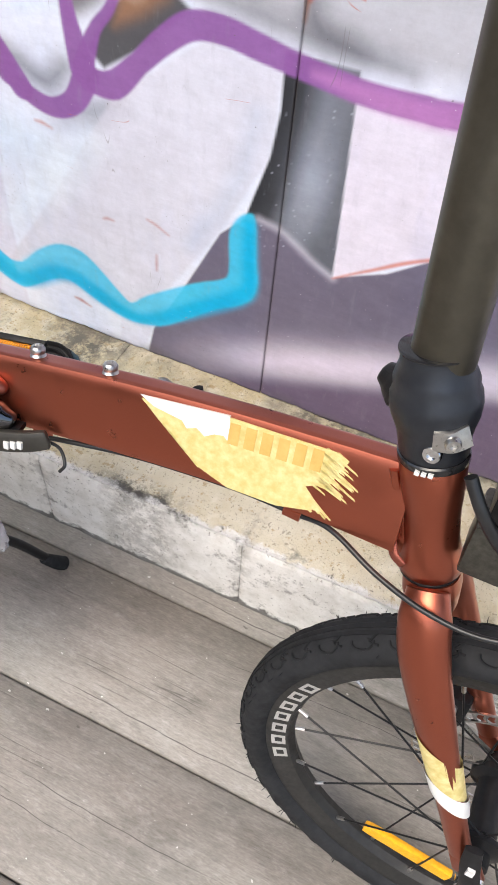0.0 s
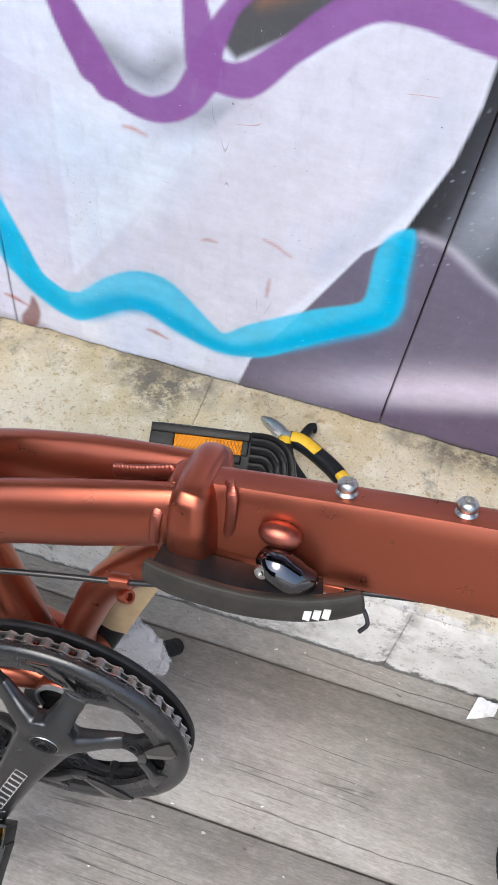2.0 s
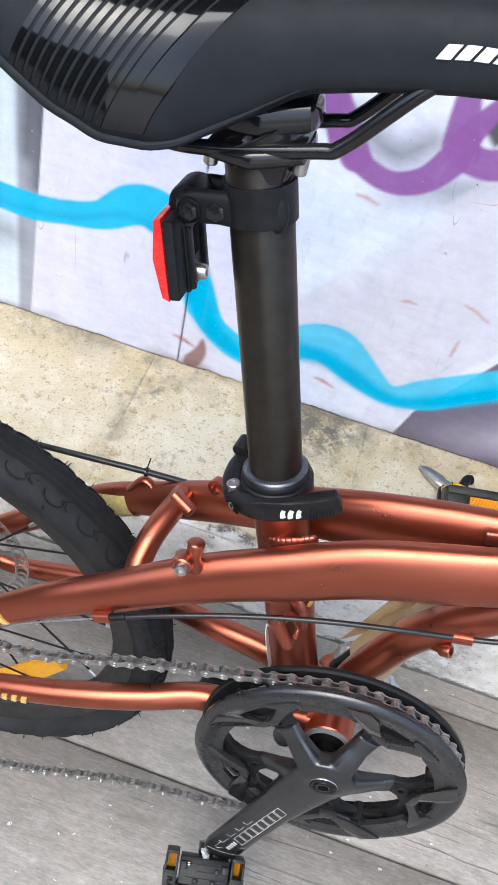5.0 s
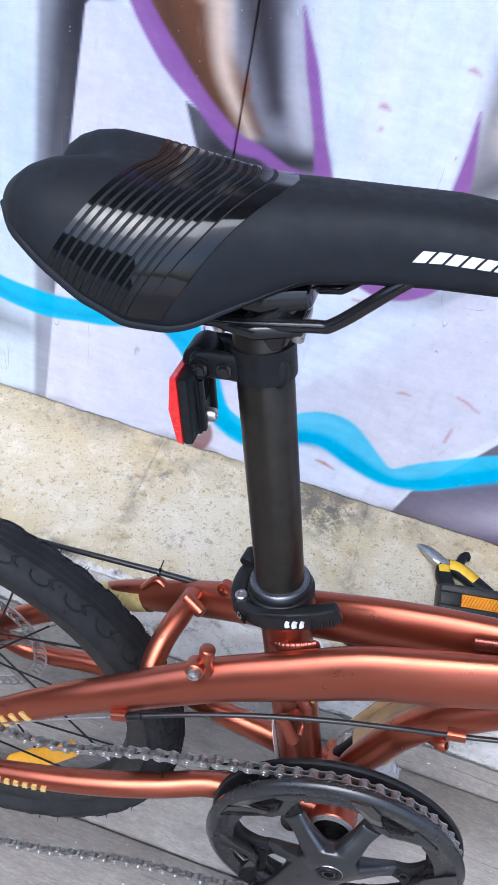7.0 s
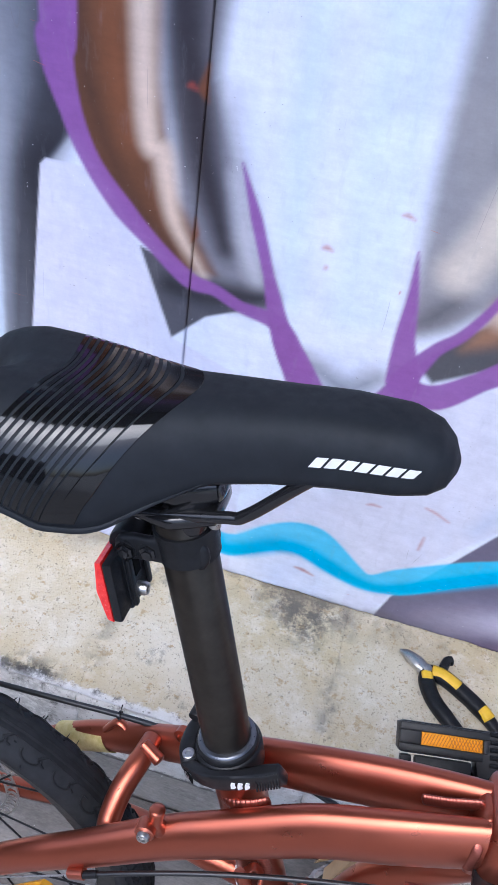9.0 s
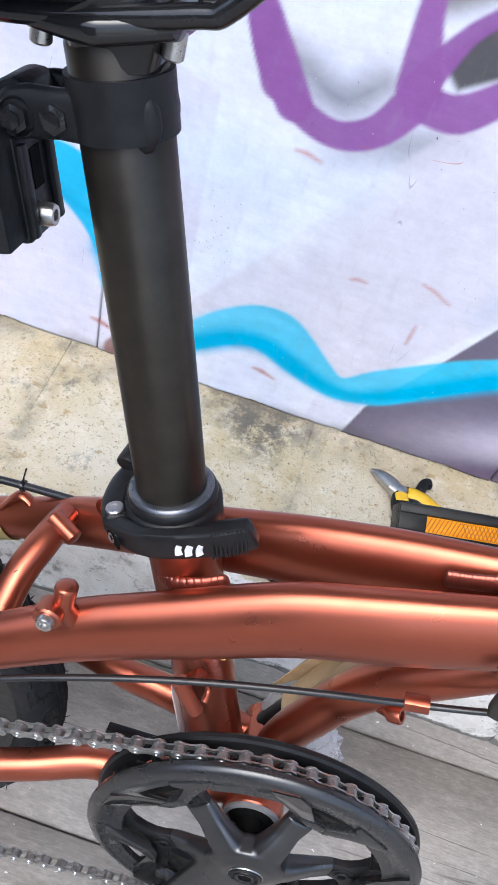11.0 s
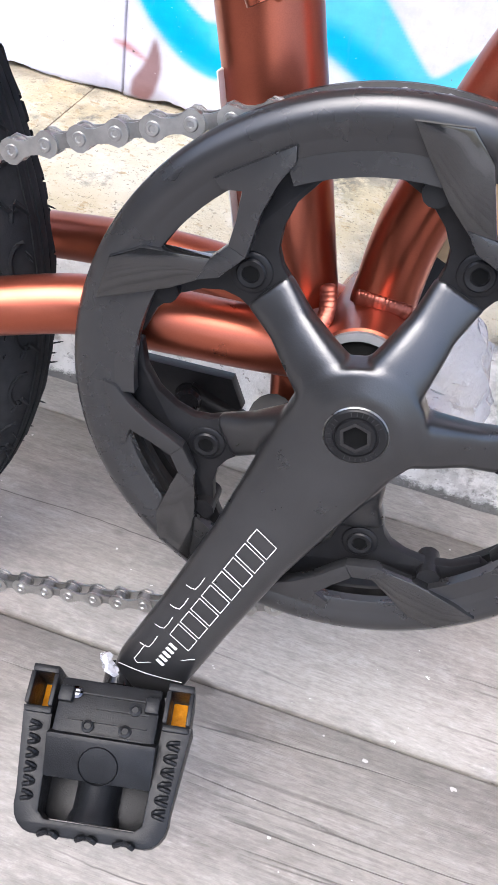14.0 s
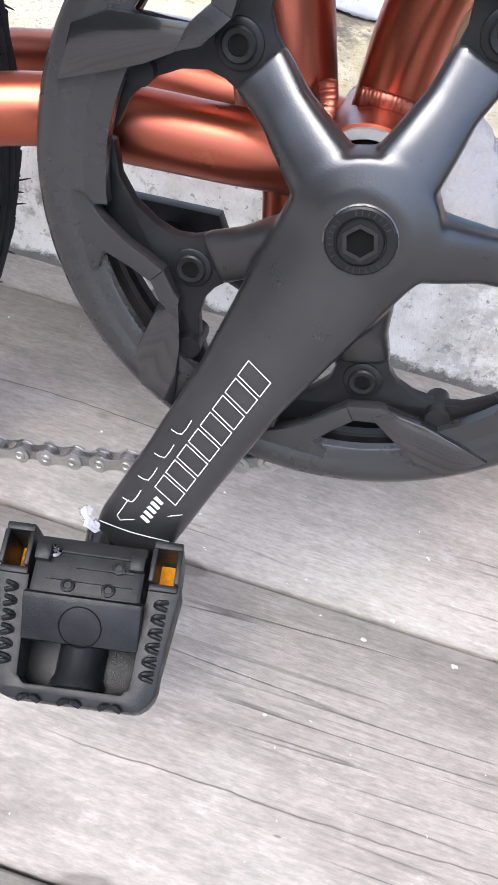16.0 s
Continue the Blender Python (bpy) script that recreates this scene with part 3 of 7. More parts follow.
    # grey field above the right stroke, dark pocket between the loops
    lay(0.75 * area(x, z, [(0.09, 0.66), (0.2, 0.645), (0.8, 0.63), (0.8, 1.4), (0.17, 1.4)], 0.02), srgb(178, 176, 182))
    lay(0.7 * stroke(x, z, [(0.10, 0.665), (0.17, 0.655), (0.26, 0.645)], (0.006, 0.012, 0.004), 0.02), srgb(120, 120, 126))
    lay(0.8 * stroke(x, z, [(0.205, 0.70), (0.215, 0.66), (0.25, 0.647), (0.31, 0.639)], (0.004, 0.010, 0.010, 0.003), 0.024), srgb(70, 70, 78))
    lay(area(x, z, [(-0.042, 0.58), (-0.022, 0.562), (0.02, 0.59), (0.06, 0.625), (0.085, 0.645), (0.05, 0.67), (0.0, 0.635)], 0.004), srgb(86, 86, 90))
    lay(area(x, z, [(-0.005, 0.61), (0.03, 0.628), (0.06, 0.65), (0.06, 0.70), (0.01, 0.67)], 0.012), srgb(150, 112, 88))
    lay(0.8 * stroke(x, z, [(0.02, 0.655), (0.05, 0.70), (0.07, 0.80)], (0.01, 0.018, 0.02), 0.014), srgb(222, 205, 190))
    lay(0.8 * stroke(x, z, [(-0.15, 0.55), (-0.105, 0.528), (-0.075, 0.55)], (0.010, 0.014, 0.010), 0.02), srgb(112, 114, 124))
    lay(0.6 * stroke(x, z, [(-0.085, 0.495), (-0.045, 0.508), (-0.01, 0.525)], (0.006, 0.016, 0.008), 0.018), srgb(112, 114, 124))
    lay(0.4 * stroke(x, z, [(-0.10, 0.475), (-0.06, 0.485), (-0.03, 0.51)], (0.01, 0.012, 0.006), 0.018), srgb(150, 158, 176))
    # facet of the big leaf
    lay(0.62 * area(x, z, [(-0.012, 0.535), (0.10, 0.62), (0.187, 0.609), (0.178, 0.517), (0.12, 0.40), (0.05, 0.29), (-0.02, 0.22), (-0.22, 0.235), (-0.13, 0.36)], 0.004), srgb(208, 205, 217))
    lay(0.55 * stroke(x, z, [(-0.20, 0.31), (-0.12, 0.40), (-0.05, 0.47)], (0.010, 0.030, 0.012), 0.03), srgb(226, 238, 246))
    lay(0.5 * stroke(x, z, [(-0.25, 0.42), (-0.20, 0.44), (-0.13, 0.45)], (0.02, 0.04, 0.02), 0.04), srgb(206, 226, 242))
    lay(0.3 * stroke(x, z, [(0.16, 0.56), (0.14, 0.47), (0.08, 0.37)], (0.006, 0.012, 0.006), 0.02), srgb(150, 176, 204))
    # dark facet between leaf and right-hand quad
    k = np.clip((x - np.interp(z, [0.40, 0.45, 0.517, 0.571, 0.61], [0.15, 0.160, 0.178, 0.185, 0.187])) / 0.085, 0, 1)
    tone = np.interp(k, [0, 0.25, 0.55, 0.8, 1], [0.03, 0.05, 0.22, 0.20, 0.13])
    tone += np.exp(-((x - 0.228) ** 2 / 0.0006 + (z - 0.50) ** 2 / 0.003)) * 0.16
    lay(area(x, z, [(0.186, 0.63), (0.186, 0.571), (0.178, 0.517), (0.161, 0.462), (0.152, 0.431), (0.196, 0.428), (0.267, 0.390), (0.263, 0.60), (0.262, 0.63)], 0.0018), tone[:, None] * np.array([0.90, 0.96, 1.14]))
    # mauve ground band with a pale haze
    ground = area(x, z, [(-0.004, 0.10), (0.02, 0.204), (0.073, 0.303), (0.121, 0.40), (0.154, 0.434), (0.176, 0.438), (0.199, 0.430), (0.266, 0.391), (0.328, 0.42), (0.371, 0.453), (0.9, 0.6), (0.9, 0.10)], 0.0018)
    haze = np.exp(-((z - (0.166 + 0.33 * (x - 0.02))) / 0.035) ** 2) * smooth(0.0, 0.25, x)
    low = smooth(0.0, 0.03, (0.135 + 0.36 * (x - 0.02)) - z)
    mauve = srgb(108, 102, 120)[None] * (1 - haze[:, None]) + srgb(208, 198, 214)[None] * haze[:, None]
    mauve = mauve * (1 - low[:, None]) + srgb(104, 90, 112)[None] * low[:, None]
    lay(ground, mauve)
    lay(area(x, z, [(-0.04, 0.10), (-0.03, 0.22), (0.016, 0.205), (0.004, 0.165), (-0.018, 0.14), (-0.04, 0.14)], 0.003, 3), srgb(216, 218, 234))
    lay(0.7 * stroke(x, z, [(0.17, 0.437), (0.199, 0.430), (0.24, 0.404), (0.267, 0.390)], 0.003, 0.008), srgb(210, 206, 220))
    lay(area(x, z, [(0.262, 0.62), (0.9, 0.62), (0.9, 0.59), (0.371, 0.455), (0.267, 0.391)], 0.0018), srgb(222, 216, 230))
    lay(0.8 * stroke(x, z, [(0.267, 0.390), (0.31, 0.418), (0.371, 0.455), (0.5, 0.51)], (0.001, 0.0025, 0.002), 0.002), srgb(206, 116, 96))
    rng = np.random.default_rng(11)
    for _ in range(38):
        px, pz, pr = rng.uniform(0.17, 0.262), rng.uniform(0.40, 0.60), rng.uniform(0.0003, 0.0011)
        lay(0.45 * (1 - smooth(0.4 * pr, pr + 0.001, np.hypot(x - px, z - pz))), srgb(196, 202, 214))
    # unseen upper wall, added dark so the bicycle's tops reflect less white
    lay(area(x, z, [(-5, 1.16), (-2, 1.12), (-0.5, 1.18), (0.6, 1.12), (2, 1.16), (5, 1.12), (5, 3), (-5, 3)], 0.05), srgb(92, 78, 104))
    # purple outlines
    for pts, w in (
        ([(-0.403, 1.4), (-0.407, 0.87), (-0.413, 0.81), (-0.401, 0.755), (-0.383, 0.712), (-0.352, 0.672), (-0.318, 0.640), (-0.283, 0.612), (-0.255, 0.607), (-0.227, 0.595), (-0.186, 0.585), (-0.165, 0.55), (-0.14, 0.512)], (0.018, 0.017, 0.017, 0.011, 0.010, 0.012, 0.009, 0.010, 0.007, 0.007, 0.010, 0.016, 0.016)),
        ([(-0.239, 0.744), (-0.221, 0.695), (-0.202, 0.638), (-0.181, 0.576), (-0.155, 0.525)], (0.001, 0.006, 0.006, 0.012, 0.016)),
        ([(-0.178, 0.565), (-0.165, 0.54), (-0.14, 0.512), (-0.102, 0.498), (-0.069, 0.512), (-0.046, 0.548)], (0.014, 0.016, 0.016, 0.017, 0.019, 0.022)),
        ([(-0.071, 0.70), (-0.064, 0.651), (-0.060, 0.604), (-0.05, 0.555)], (0.001, 0.008, 0.014, 0.024)),
        ([(-0.05, 0.555), (-0.03, 0.60), (-0.008, 0.628), (0.012, 0.672), (0.02, 0.72)], (0.018, 0.010, 0.008, 0.006, 0.004)),
        ([(-0.046, 0.545), (-0.013, 0.546), (0.022, 0.578), (0.052, 0.607), (0.084, 0.630), (0.119, 0.634), (0.160, 0.627), (0.2, 0.620), (0.268, 0.611), (0.324, 0.611), (0.40, 0.618), (0.8, 0.68)], (0.020, 0.022, 0.016, 0.018, 0.020, 0.020, 0.019, 0.017, 0.017, 0.018, 0.018, 0.018)),
    ):
        lay(0.97 * stroke(x, z, pts, [(1.0 if pts[0][0] < -0.2 else 0.74) * q for q in w], 0.0022), PURPLE)
    lay(0.5 * stroke(x, z, [(0.22, 0.616), (0.30, 0.608), (0.40, 0.616), (0.8, 0.68)], (0.006, 0.012, 0.014, 0.014), 0.008), srgb(206, 140, 200))
    # cyan ribbon
    lay(0.96 * stroke(x, z, [(-0.54, 1.4), (-0.565, 0.811), (-0.584, 0.643), (-0.602, 0.513), (-0.604, 0.41), (-0.572, 0.345), (-0.504, 0.330), (-0.451, 0.336), (-0.402, 0.349), (-0.364, 0.376), (-0.331, 0.376), (-0.299, 0.338), (-0.278, 0.295), (-0.258, 0.244), (-0.229, 0.221)],
                      (0.01, 0.012, 0.014, 0.014, 0.016, 0.018, 0.020, 0.017, 0.019, 0.026, 0.030, 0.022, 0.019, 0.019, 0.018), 0.0025), CYAN)
    ribbon = [(-0.278, 0.357), (-0.267, 0.303), (-0.252, 0.262), (-0.227, 0.238), (-0.197, 0.239), (-0.166, 0.269), (-0.130, 0.294), (-0.096, 0.299), (-0.069, 0.285), (-0.027, 0.244), (-0.012, 0.238), (0.013, 0.261), (0.086, 0.311), (0.121, 0.330), (0.134, 0.347), (0.133, 0.403), (0.142, 0.428), (0.156, 0.440), (0.166, 0.434),
              (0.170, 0.378), (0.174, 0.345), (0.167, 0.317), (0.146, 0.297), (0.117, 0.280), (0.045, 0.221), (0.011, 0.206), (-0.025, 0.202), (-0.068, 0.215), (-0.104, 0.232), (-0.125, 0.236), (-0.155, 0.221), (-0.195, 0.192), (-0.217, 0.191), (-0.246, 0.205), (-0.272, 0.234), (-0.295, 0.265)]
    lay(0.90 * area(x, z, ribbon, 0.0028, 3), srgb(64, 196, 232))
    lay(0.95 * stroke(x, z, [(-0.285, 0.30), (-0.262, 0.245), (-0.236, 0.218), (-0.207, 0.204), (-0.180, 0.215), (-0.140, 0.240), (-0.105, 0.245), (-0.070, 0.230), (-0.027, 0.214), (0.005, 0.215), (0.045, 0.237), (0.100, 0.277), (0.146, 0.312), (0.162, 0.335), (0.160, 0.38), (0.158, 0.425)], (0.020, 0.017, 0.014, 0.012, 0.014, 0.014, 0.013, 0.014, 0.011, 0.010, 0.011, 0.012, 0.013, 0.011, 0.010, 0.008), 0.009), srgb(0, 176, 222))
    lay(0.5 * stroke(x, z, [(-0.58, 0.70), (-0.60, 0.45), (-0.56, 0.335), (-0.45, 0.330), (-0.37, 0.36), (-0.31, 0.34)], 0.004, 0.007), srgb(0, 150, 196))
    lay(0.45 * stroke(x, z, [(-0.190, 0.243), (-0.150, 0.272), (-0.115, 0.284), (-0.085, 0.280)], (0.004, 0.008, 0.008, 0.003), 0.006), srgb(120, 214, 242))
    # dark worn edges at the board seams and the foot
    for sx in (-0.2855, 0.1955):
        lay(0.45 * stroke(x, z, [(sx + SEAM_LEAN * (h - 0.42), h) for h in (0.13, 0.5, 1.3)], (0.0012, 0.0006, 0.0016), 0.0028), srgb(70, 52, 44))
    for pts, w in (([(0.2025, 0.66), (0.2045, 0.70), (0.2045, 0.76)], (0.001, 0.004, 0.001)), ([(-0.2815, 0.655), (-0.278, 0.665), (-0.279, 0.68)], (0.001, 0.0035, 0.001)), ([(-0.275, 0.79), (-0.279, 0.80), (-0.2755, 0.82)], (0.001, 0.0045, 0.001))):
        lay(0.8 * stroke(x, z, pts, w, 0.003), srgb(126, 74, 44))
    foot = (1 - smooth(0.0, 0.018, z - KERB_Z - 0.004 * np.sin(x * 37) - 0.004 * np.sin(x * 91))) * (0.5 + 0.5 * np.sin(x * 23 + 1.5))
    lay(0.5 * foot, srgb(96, 90, 92))
    # red nicks
    for (ax, az), (bx, bz), w in (((-0.155, 0.682), (-0.147, 0.681), 0.002), ((-0.150, 0.661), (-0.149, 0.662), 0.001), ((-0.11, 0.207), (-0.085, 0.200), 0.0025), ((-0.128, 0.474), (-0.105, 0.470), 0.0016),
                                  ((-0.045, 0.364), (-0.03, 0.366), 0.0012), ((0.02, 0.385), (0.05, 0.372), 0.001), ((-0.092, 0.731), (-0.082, 0.729), 0.0015), ((-0.30, 0.20), (-0.27, 0.19), 0.003),
                                  ((-0.292, 0.80), (-0.285, 0.798), 0.002), ((0.03, 0.31), (0.031, 0.335), 0.001), ((0.206, 0.68), (0.207, 0.74), 0.003)):
        lay(0.75 * stroke(x, z, [(ax, az), (0.6 * ax + 0.4 * bx, 0.6 * az + 0.4 * bz + 0.0015), (bx, bz)], (0.5 * w, 1.1 * w, 0.3 * w), 0.0034, 6), srgb(176, 74, 58))
    lay(0.8 * area(x, z, [(-0.283, 0.17), (-0.27, 0.19), (-0.262, 0.21), (-0.255, 0.185), (-0.265, 0.155), (-0.283, 0.155)], 0.003, 3), srgb(120, 66, 52))
    return c


def wall_panel(index, x0, x1, fine0, fine1):
    """One painted board of the wall, 12 mm thick, with worn lower edge."""
    xs = [x0]
    while xs[-1] < x1 - 1e-6:
        xs.append(min(x1, xs[-1] + (0.0022 if fine0 <= xs[-1] < fine1 else 0.04)))
    zs = [KERB_Z + 0.0025]
    while zs[-1] < 2.4 - 1e-6:
        zs.append(min(2.4, zs[-1] + (0.0022 if zs[-1] < 0.93 and fine1 > fine0 else 0.06)))
    xs, zs = np.array(xs), np.array(zs)
    n, m = len(xs), len(zs)
    gx, gz = np.meshgrid(xs, zs, indexing="ij")
    gx = gx + SEAM_LEAN * (gz - 0.42)
    gy = np.full_like(gx, WALL_Y)
    rnd = np.random.default_rng(index + 5)
    lift = np.convolve(rnd.normal(0, 1, n + 60), np.ones(24) / 24, "same")[30:30 + n] * 0.008 if n > 60 else np.zeros(n)
    gz[:, 0] += lift
    gz[:, 1] = np.maximum(gz[:, 1], gz[:, 0] + 0.0005)
    front = np.stack([gx, gy, gz], -1).reshape(-1, 3)
    ring = np.concatenate([np.arange(n) * m, (n - 1) * m + np.arange(1, m), (np.arange(n - 1)[::-1]) * m + m - 1, np.arange(1, m - 1)[::-1]])
    rear = front[ring] + np.array([0, 0.012, 0])
    i, j = np.meshgrid(np.arange(n - 1), np.arange(m - 1), indexing="ij")
    a = (i * m + j).ravel()
    quads = np.stack([a, a + m, a + m + 1, a + 1], 1)
    k = len(front) + np.arange(len(ring))
    side = np.stack([ring, k, np.roll(k, -1), np.roll(ring, -1)], 1)
    faces = np.concatenate([quads, side])
    verts = np.concatenate([front, rear])
    me = bpy.data.meshes.new("wall_panel")
    me.vertices.add(len(verts)), me.loops.add(faces.size), me.polygons.add(len(faces))
    me.vertices.foreach_set("co", verts.ravel())
    me.loops.foreach_set("vertex_index", faces.ravel())
    me.polygons.foreach_set("loop_start", np.arange(len(faces)) * 4)
    me.update(calc_edges=True)
    rgb = spray(verts[:, 0], verts[:, 2])
    col = me.color_attributes.new("paint", "FLOAT_COLOR", "POINT")
    col.data.foreach_set("color", np.concatenate([rgb, np.ones((len(rgb), 1))], 1).astype(np.float32).ravel())
    me.materials.append(PAINT)
    me.validate()
    return part("panel", me, None, wall)


wall = one("wall_north", Geo().box((-4.2, WALL_Y + 0.016, -0.08), (4.2, WALL_Y + 0.2, 2.42)), GAP, "wall of painted boards covered with white, purple and cyan graffiti", "wall", "structure")
SEAMS = [-4.2, -3.17, -2.69, -2.21, -1.73, -1.25, -0.765, -0.2855, 0.1955, 0.676, 1.157, 1.64, 2.12, 2.6, 3.1, 4.2]
for i, (a, b) in enumerate(zip(SEAMS, SEAMS[1:])):
    fine = (max(a, -0.70), min(b, 0.60)) if a < 0.6 and b > -0.7 else (9, 9)
    wall_panel(i, a + 0.0009, b - 0.0009, *fine)

# kerb: concrete blocks with chipped front edges
kerb = thing("kerb", Matrix(), "low concrete kerb of blocks with flaking white paint and dirty joints", "kerb", "", "structure")
JOINTS = [-4.2 + 0.2985 * i - 0.0035 for i in range(0, 29)]


def kerb_block(x0, x1, seed):
    fine = 64 if -0.9 < x0 < 0.9 else 10
    rows = []
    for i in range(fine + 1):
        x = x0 + (x1 - x0) * i / fine
        chip = noise.fractal(Vector((x * 26, seed * 0.37, 0.5)), 0.7, 2.0, 4)
        big = max(0.0, noise.noise(Vector((x * 9, 2.0, 7.7))) - 0.3) * 0.05
        cut = 0.010 + 0.005 * abs(chip) + big
        for at, wide, deep in ((-0.398, 0.016, 0.020), (-0.374, 0.007, 0.016), (0.10, 0.03, 0.010), (0.145, 0.022, 0.012), (0.237, 0.006, 0.010)):
            cut += deep * math.exp(-((x - at) / wide) ** 2) * (0.8 + 0.4 * noise.noise(Vector((x * 160, 3.0, at))))
        wave = 0.0018 * noise.noise(Vector((x * 30, 1.1, 4.0)))
        end = 0.0015 if i in (0, fine) else 0.0
        y, z = KERB_Y + wave, KERB_Z - 0.002 - end
        pts = [(y + end, -0.06), (y + end, 0.03), (y + end + 0.001, 0.08), (y + end, z - cut * 1.1), (y + end + cut * 0.35, z - cut * 0.4), (y + end + cut, z), (y + 0.07, z), (y + 0.15, z + 0.001), (WALL_Y + 0.015, z + 0.001), (WALL_Y + 0.015, -0.06)]
        rows.append([(x, py, pz + 0.0012 * noise.noise(Vector((x * 40, py * 40, 3.0)))) for py, pz in pts])
    return Geo().grid(rows, True, True)


for i, (a, b) in enumerate(zip(JOINTS, JOINTS[1:])):
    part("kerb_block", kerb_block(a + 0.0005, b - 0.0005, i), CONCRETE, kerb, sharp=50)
part("mortar_bed", Geo().box((-4.2, KERB_Y + 0.004, -0.07), (4.2, WALL_Y + 0.01, KERB_Z - 0.0034)), CONCRETE, kerb)

# boardwalk planks along the kerb
deck = thing("floor", Matrix(), "boardwalk of weathered grey wooden planks with dark gaps", "deck", "", "structure")
EDGES = [4.22, 3.999] + [3.8125 - 0.186 * i for i in range(0, 16)]


def plank(y0, y1, seed):
    n = 70
    rows = []
    for i in range(n + 1):
        x = -3.5 + 7.0 * i / n
        w0, w1 = (0.0010 * noise.noise(Vector((x * 7, seed * 3.1 + k, 0))) for k in (0, 9))
        h = 0.0012 * noise.noise(Vector((x * 1.5, seed * 5.3, 2)))
        rows.append([(x, y0 + w0, -0.035), (x, y0 + w0, h - 0.004), (x, y0 + w0 + 0.0022, h - 0.0003), (x, (y0 + y1) / 2, h + 0.0002), (x, y1 - 0.0022 + w1, h - 0.0003), (x, y1 + w1, h - 0.004), (x, y1 + w1, -0.035)])
    return Geo().grid(rows, True, True)


# the two planks nearest the kerb take a slightly darker tone
for i, (a, b) in enumerate(zip(EDGES[1:], EDGES)):
    part("plank", plank(a + 0.0008, b - 0.0008, i), KERBSIDE_WOOD if i < 2 else WOOD, deck, sharp=60)
part("joist", Geo().box((-3.5, 0.9, -0.075), (3.5, 4.2, -0.037)), GAP, deck)


# ---- the bicycle: x forward, y to its left (the wall), z up in its own leaning frame ----
LEAN_DEG, BIKE_Y = 11.8, 3.76
BIKE = pose(0, BIKE_Y, 0, -LEAN_DEG)
bike = thing("bicycle", BIKE, "copper-painted folding bicycle with black parts standing on the boardwalk", "bicycle")
BB = (0.0, 0.288)
WHEEL_U, REAR_X, FRONT_X = 0.2465, -0.388, 0.607


def mid(z):
    """The bicycle's middle plane in its frame: where it lies at the height z."""
    return 0.0472 - 0.075 * z


def centred(geo):
    """Lays a mesh built about y = 0 on the middle plane."""
    geo.v = [(x, y + mid(z), z) for x, y, z in geo.v]
    return geo


def cpart(name, geo, material, parent, label="", sharp=38):
    return part(name, centred(geo), material, parent, label, sharp)


def cbolt(name, at, axis, r, h, material, parent, label=""):
    return bolt(name, (at[0], at[1] + mid(at[2]), at[2]), axis, r, h, material, parent, label)


def blob(geo, c, r, stretch=(1, 1, 1), seg=12, rings=7, axis=None):
    """A small rounded lump."""
    rows = []
    for i in range(rings + 1):
        a = math.pi * (i + 0.02) / (rings + 0.04)
        rows.append([(c[0] + r * stretch[0] * math.sin(a) * math.cos(2 * math.pi * j / seg), c[1] + r * stretch[1] * math.sin(a) * math.sin(2 * math.pi * j / seg), c[2] + r * stretch[2] * math.cos(a)) for j in range(seg)])
    return geo.grid(rows, True, True)


def weld(path, r, count, parent):
    """A rippled weld bead along a path."""
    p = catmull(path, 30)
    n = len(p)
    rad = [r * (0.93 + 0.07 * abs(math.sin(math.pi * 1.5 * count * i / n + 0.4 * math.sin(i * 0.7)))) for i in range(n)]
    return part("weld_bead", Geo().sweep([tuple(q) for q in p], [0.55 * q for q in rad], [1.35 * q for q in rad], 12, per=1, round_end=r * 0.5), WELD, parent, "rippled copper-painted weld", sharp=80)


def arc(c, r, a0, a1, n, y):
    return [(c[0] + r * math.cos(radians(a0 + (a1 - a0) * i / n)), y, c[1] + r * math.sin(radians(a0 + (a1 - a0) * i / n))) for i in range(n + 1)]


def bolt(name, at, axis, r, h, material, parent, label=""):
    """A socket-head bolt with a recessed hexagon."""
    b = Geo().lathe([(r * 0.62, -h), (r, -h * 0.8), (r, h * 0.55), (r * 0.86, h), (r * 0.5, h), (r * 0.46, h * 0.35), (0.0002, h * 0.3)], at, axis, 18)
    return part(name, b, material, parent, label)


# front half of the frame
tube = part("main_tube", Geo().sweep([(0.090, 0.0024, 0.525), (0.15, 0.0024, 0.536), (0.22, 0.0024, 0.5475), (0.30, 0.0024, 0.559), (0.38, 0.0024, 0.567), (0.452, 0.0024, 0.571)], 0.0112, (0.029, 0.029, 0.0295, 0.030, 0.031, 0.034), 40, 8), COPPER, bike, sharp=50)
# the tube is turned a little about its own length
tube.matrix_local = Matrix.Translation((0.30, 0.0024, 0.556)) @ Matrix.Rotation(radians(-9), 4, Vector((0.362, 0, 0.046))) @ Matrix.Translation((-0.30, -0.0024, -0.556))
FACE = 0.0024 - 0.0112
def on_face(points):
    """The print's outline, laid on the tube's near side."""
    return [(x, z - 0.009 + 0.0294 * (x - 0.24)) for x, z in points]


part("decal", Geo().prism(on_face([(0.2565, 0.5868), (0.324, 0.5957), (0.3287, 0.5743), (0.3225, 0.5795), (0.3157, 0.5779), (0.309, 0.5735), (0.302, 0.5775), (0.2949, 0.5743), (0.2905, 0.5790), (0.2808, 0.5801), (0.2679, 0.5816)]), FACE - 0.0006, FACE + 0.003), WHITE, tube, "white brush-stroke print")
lime = Geo()
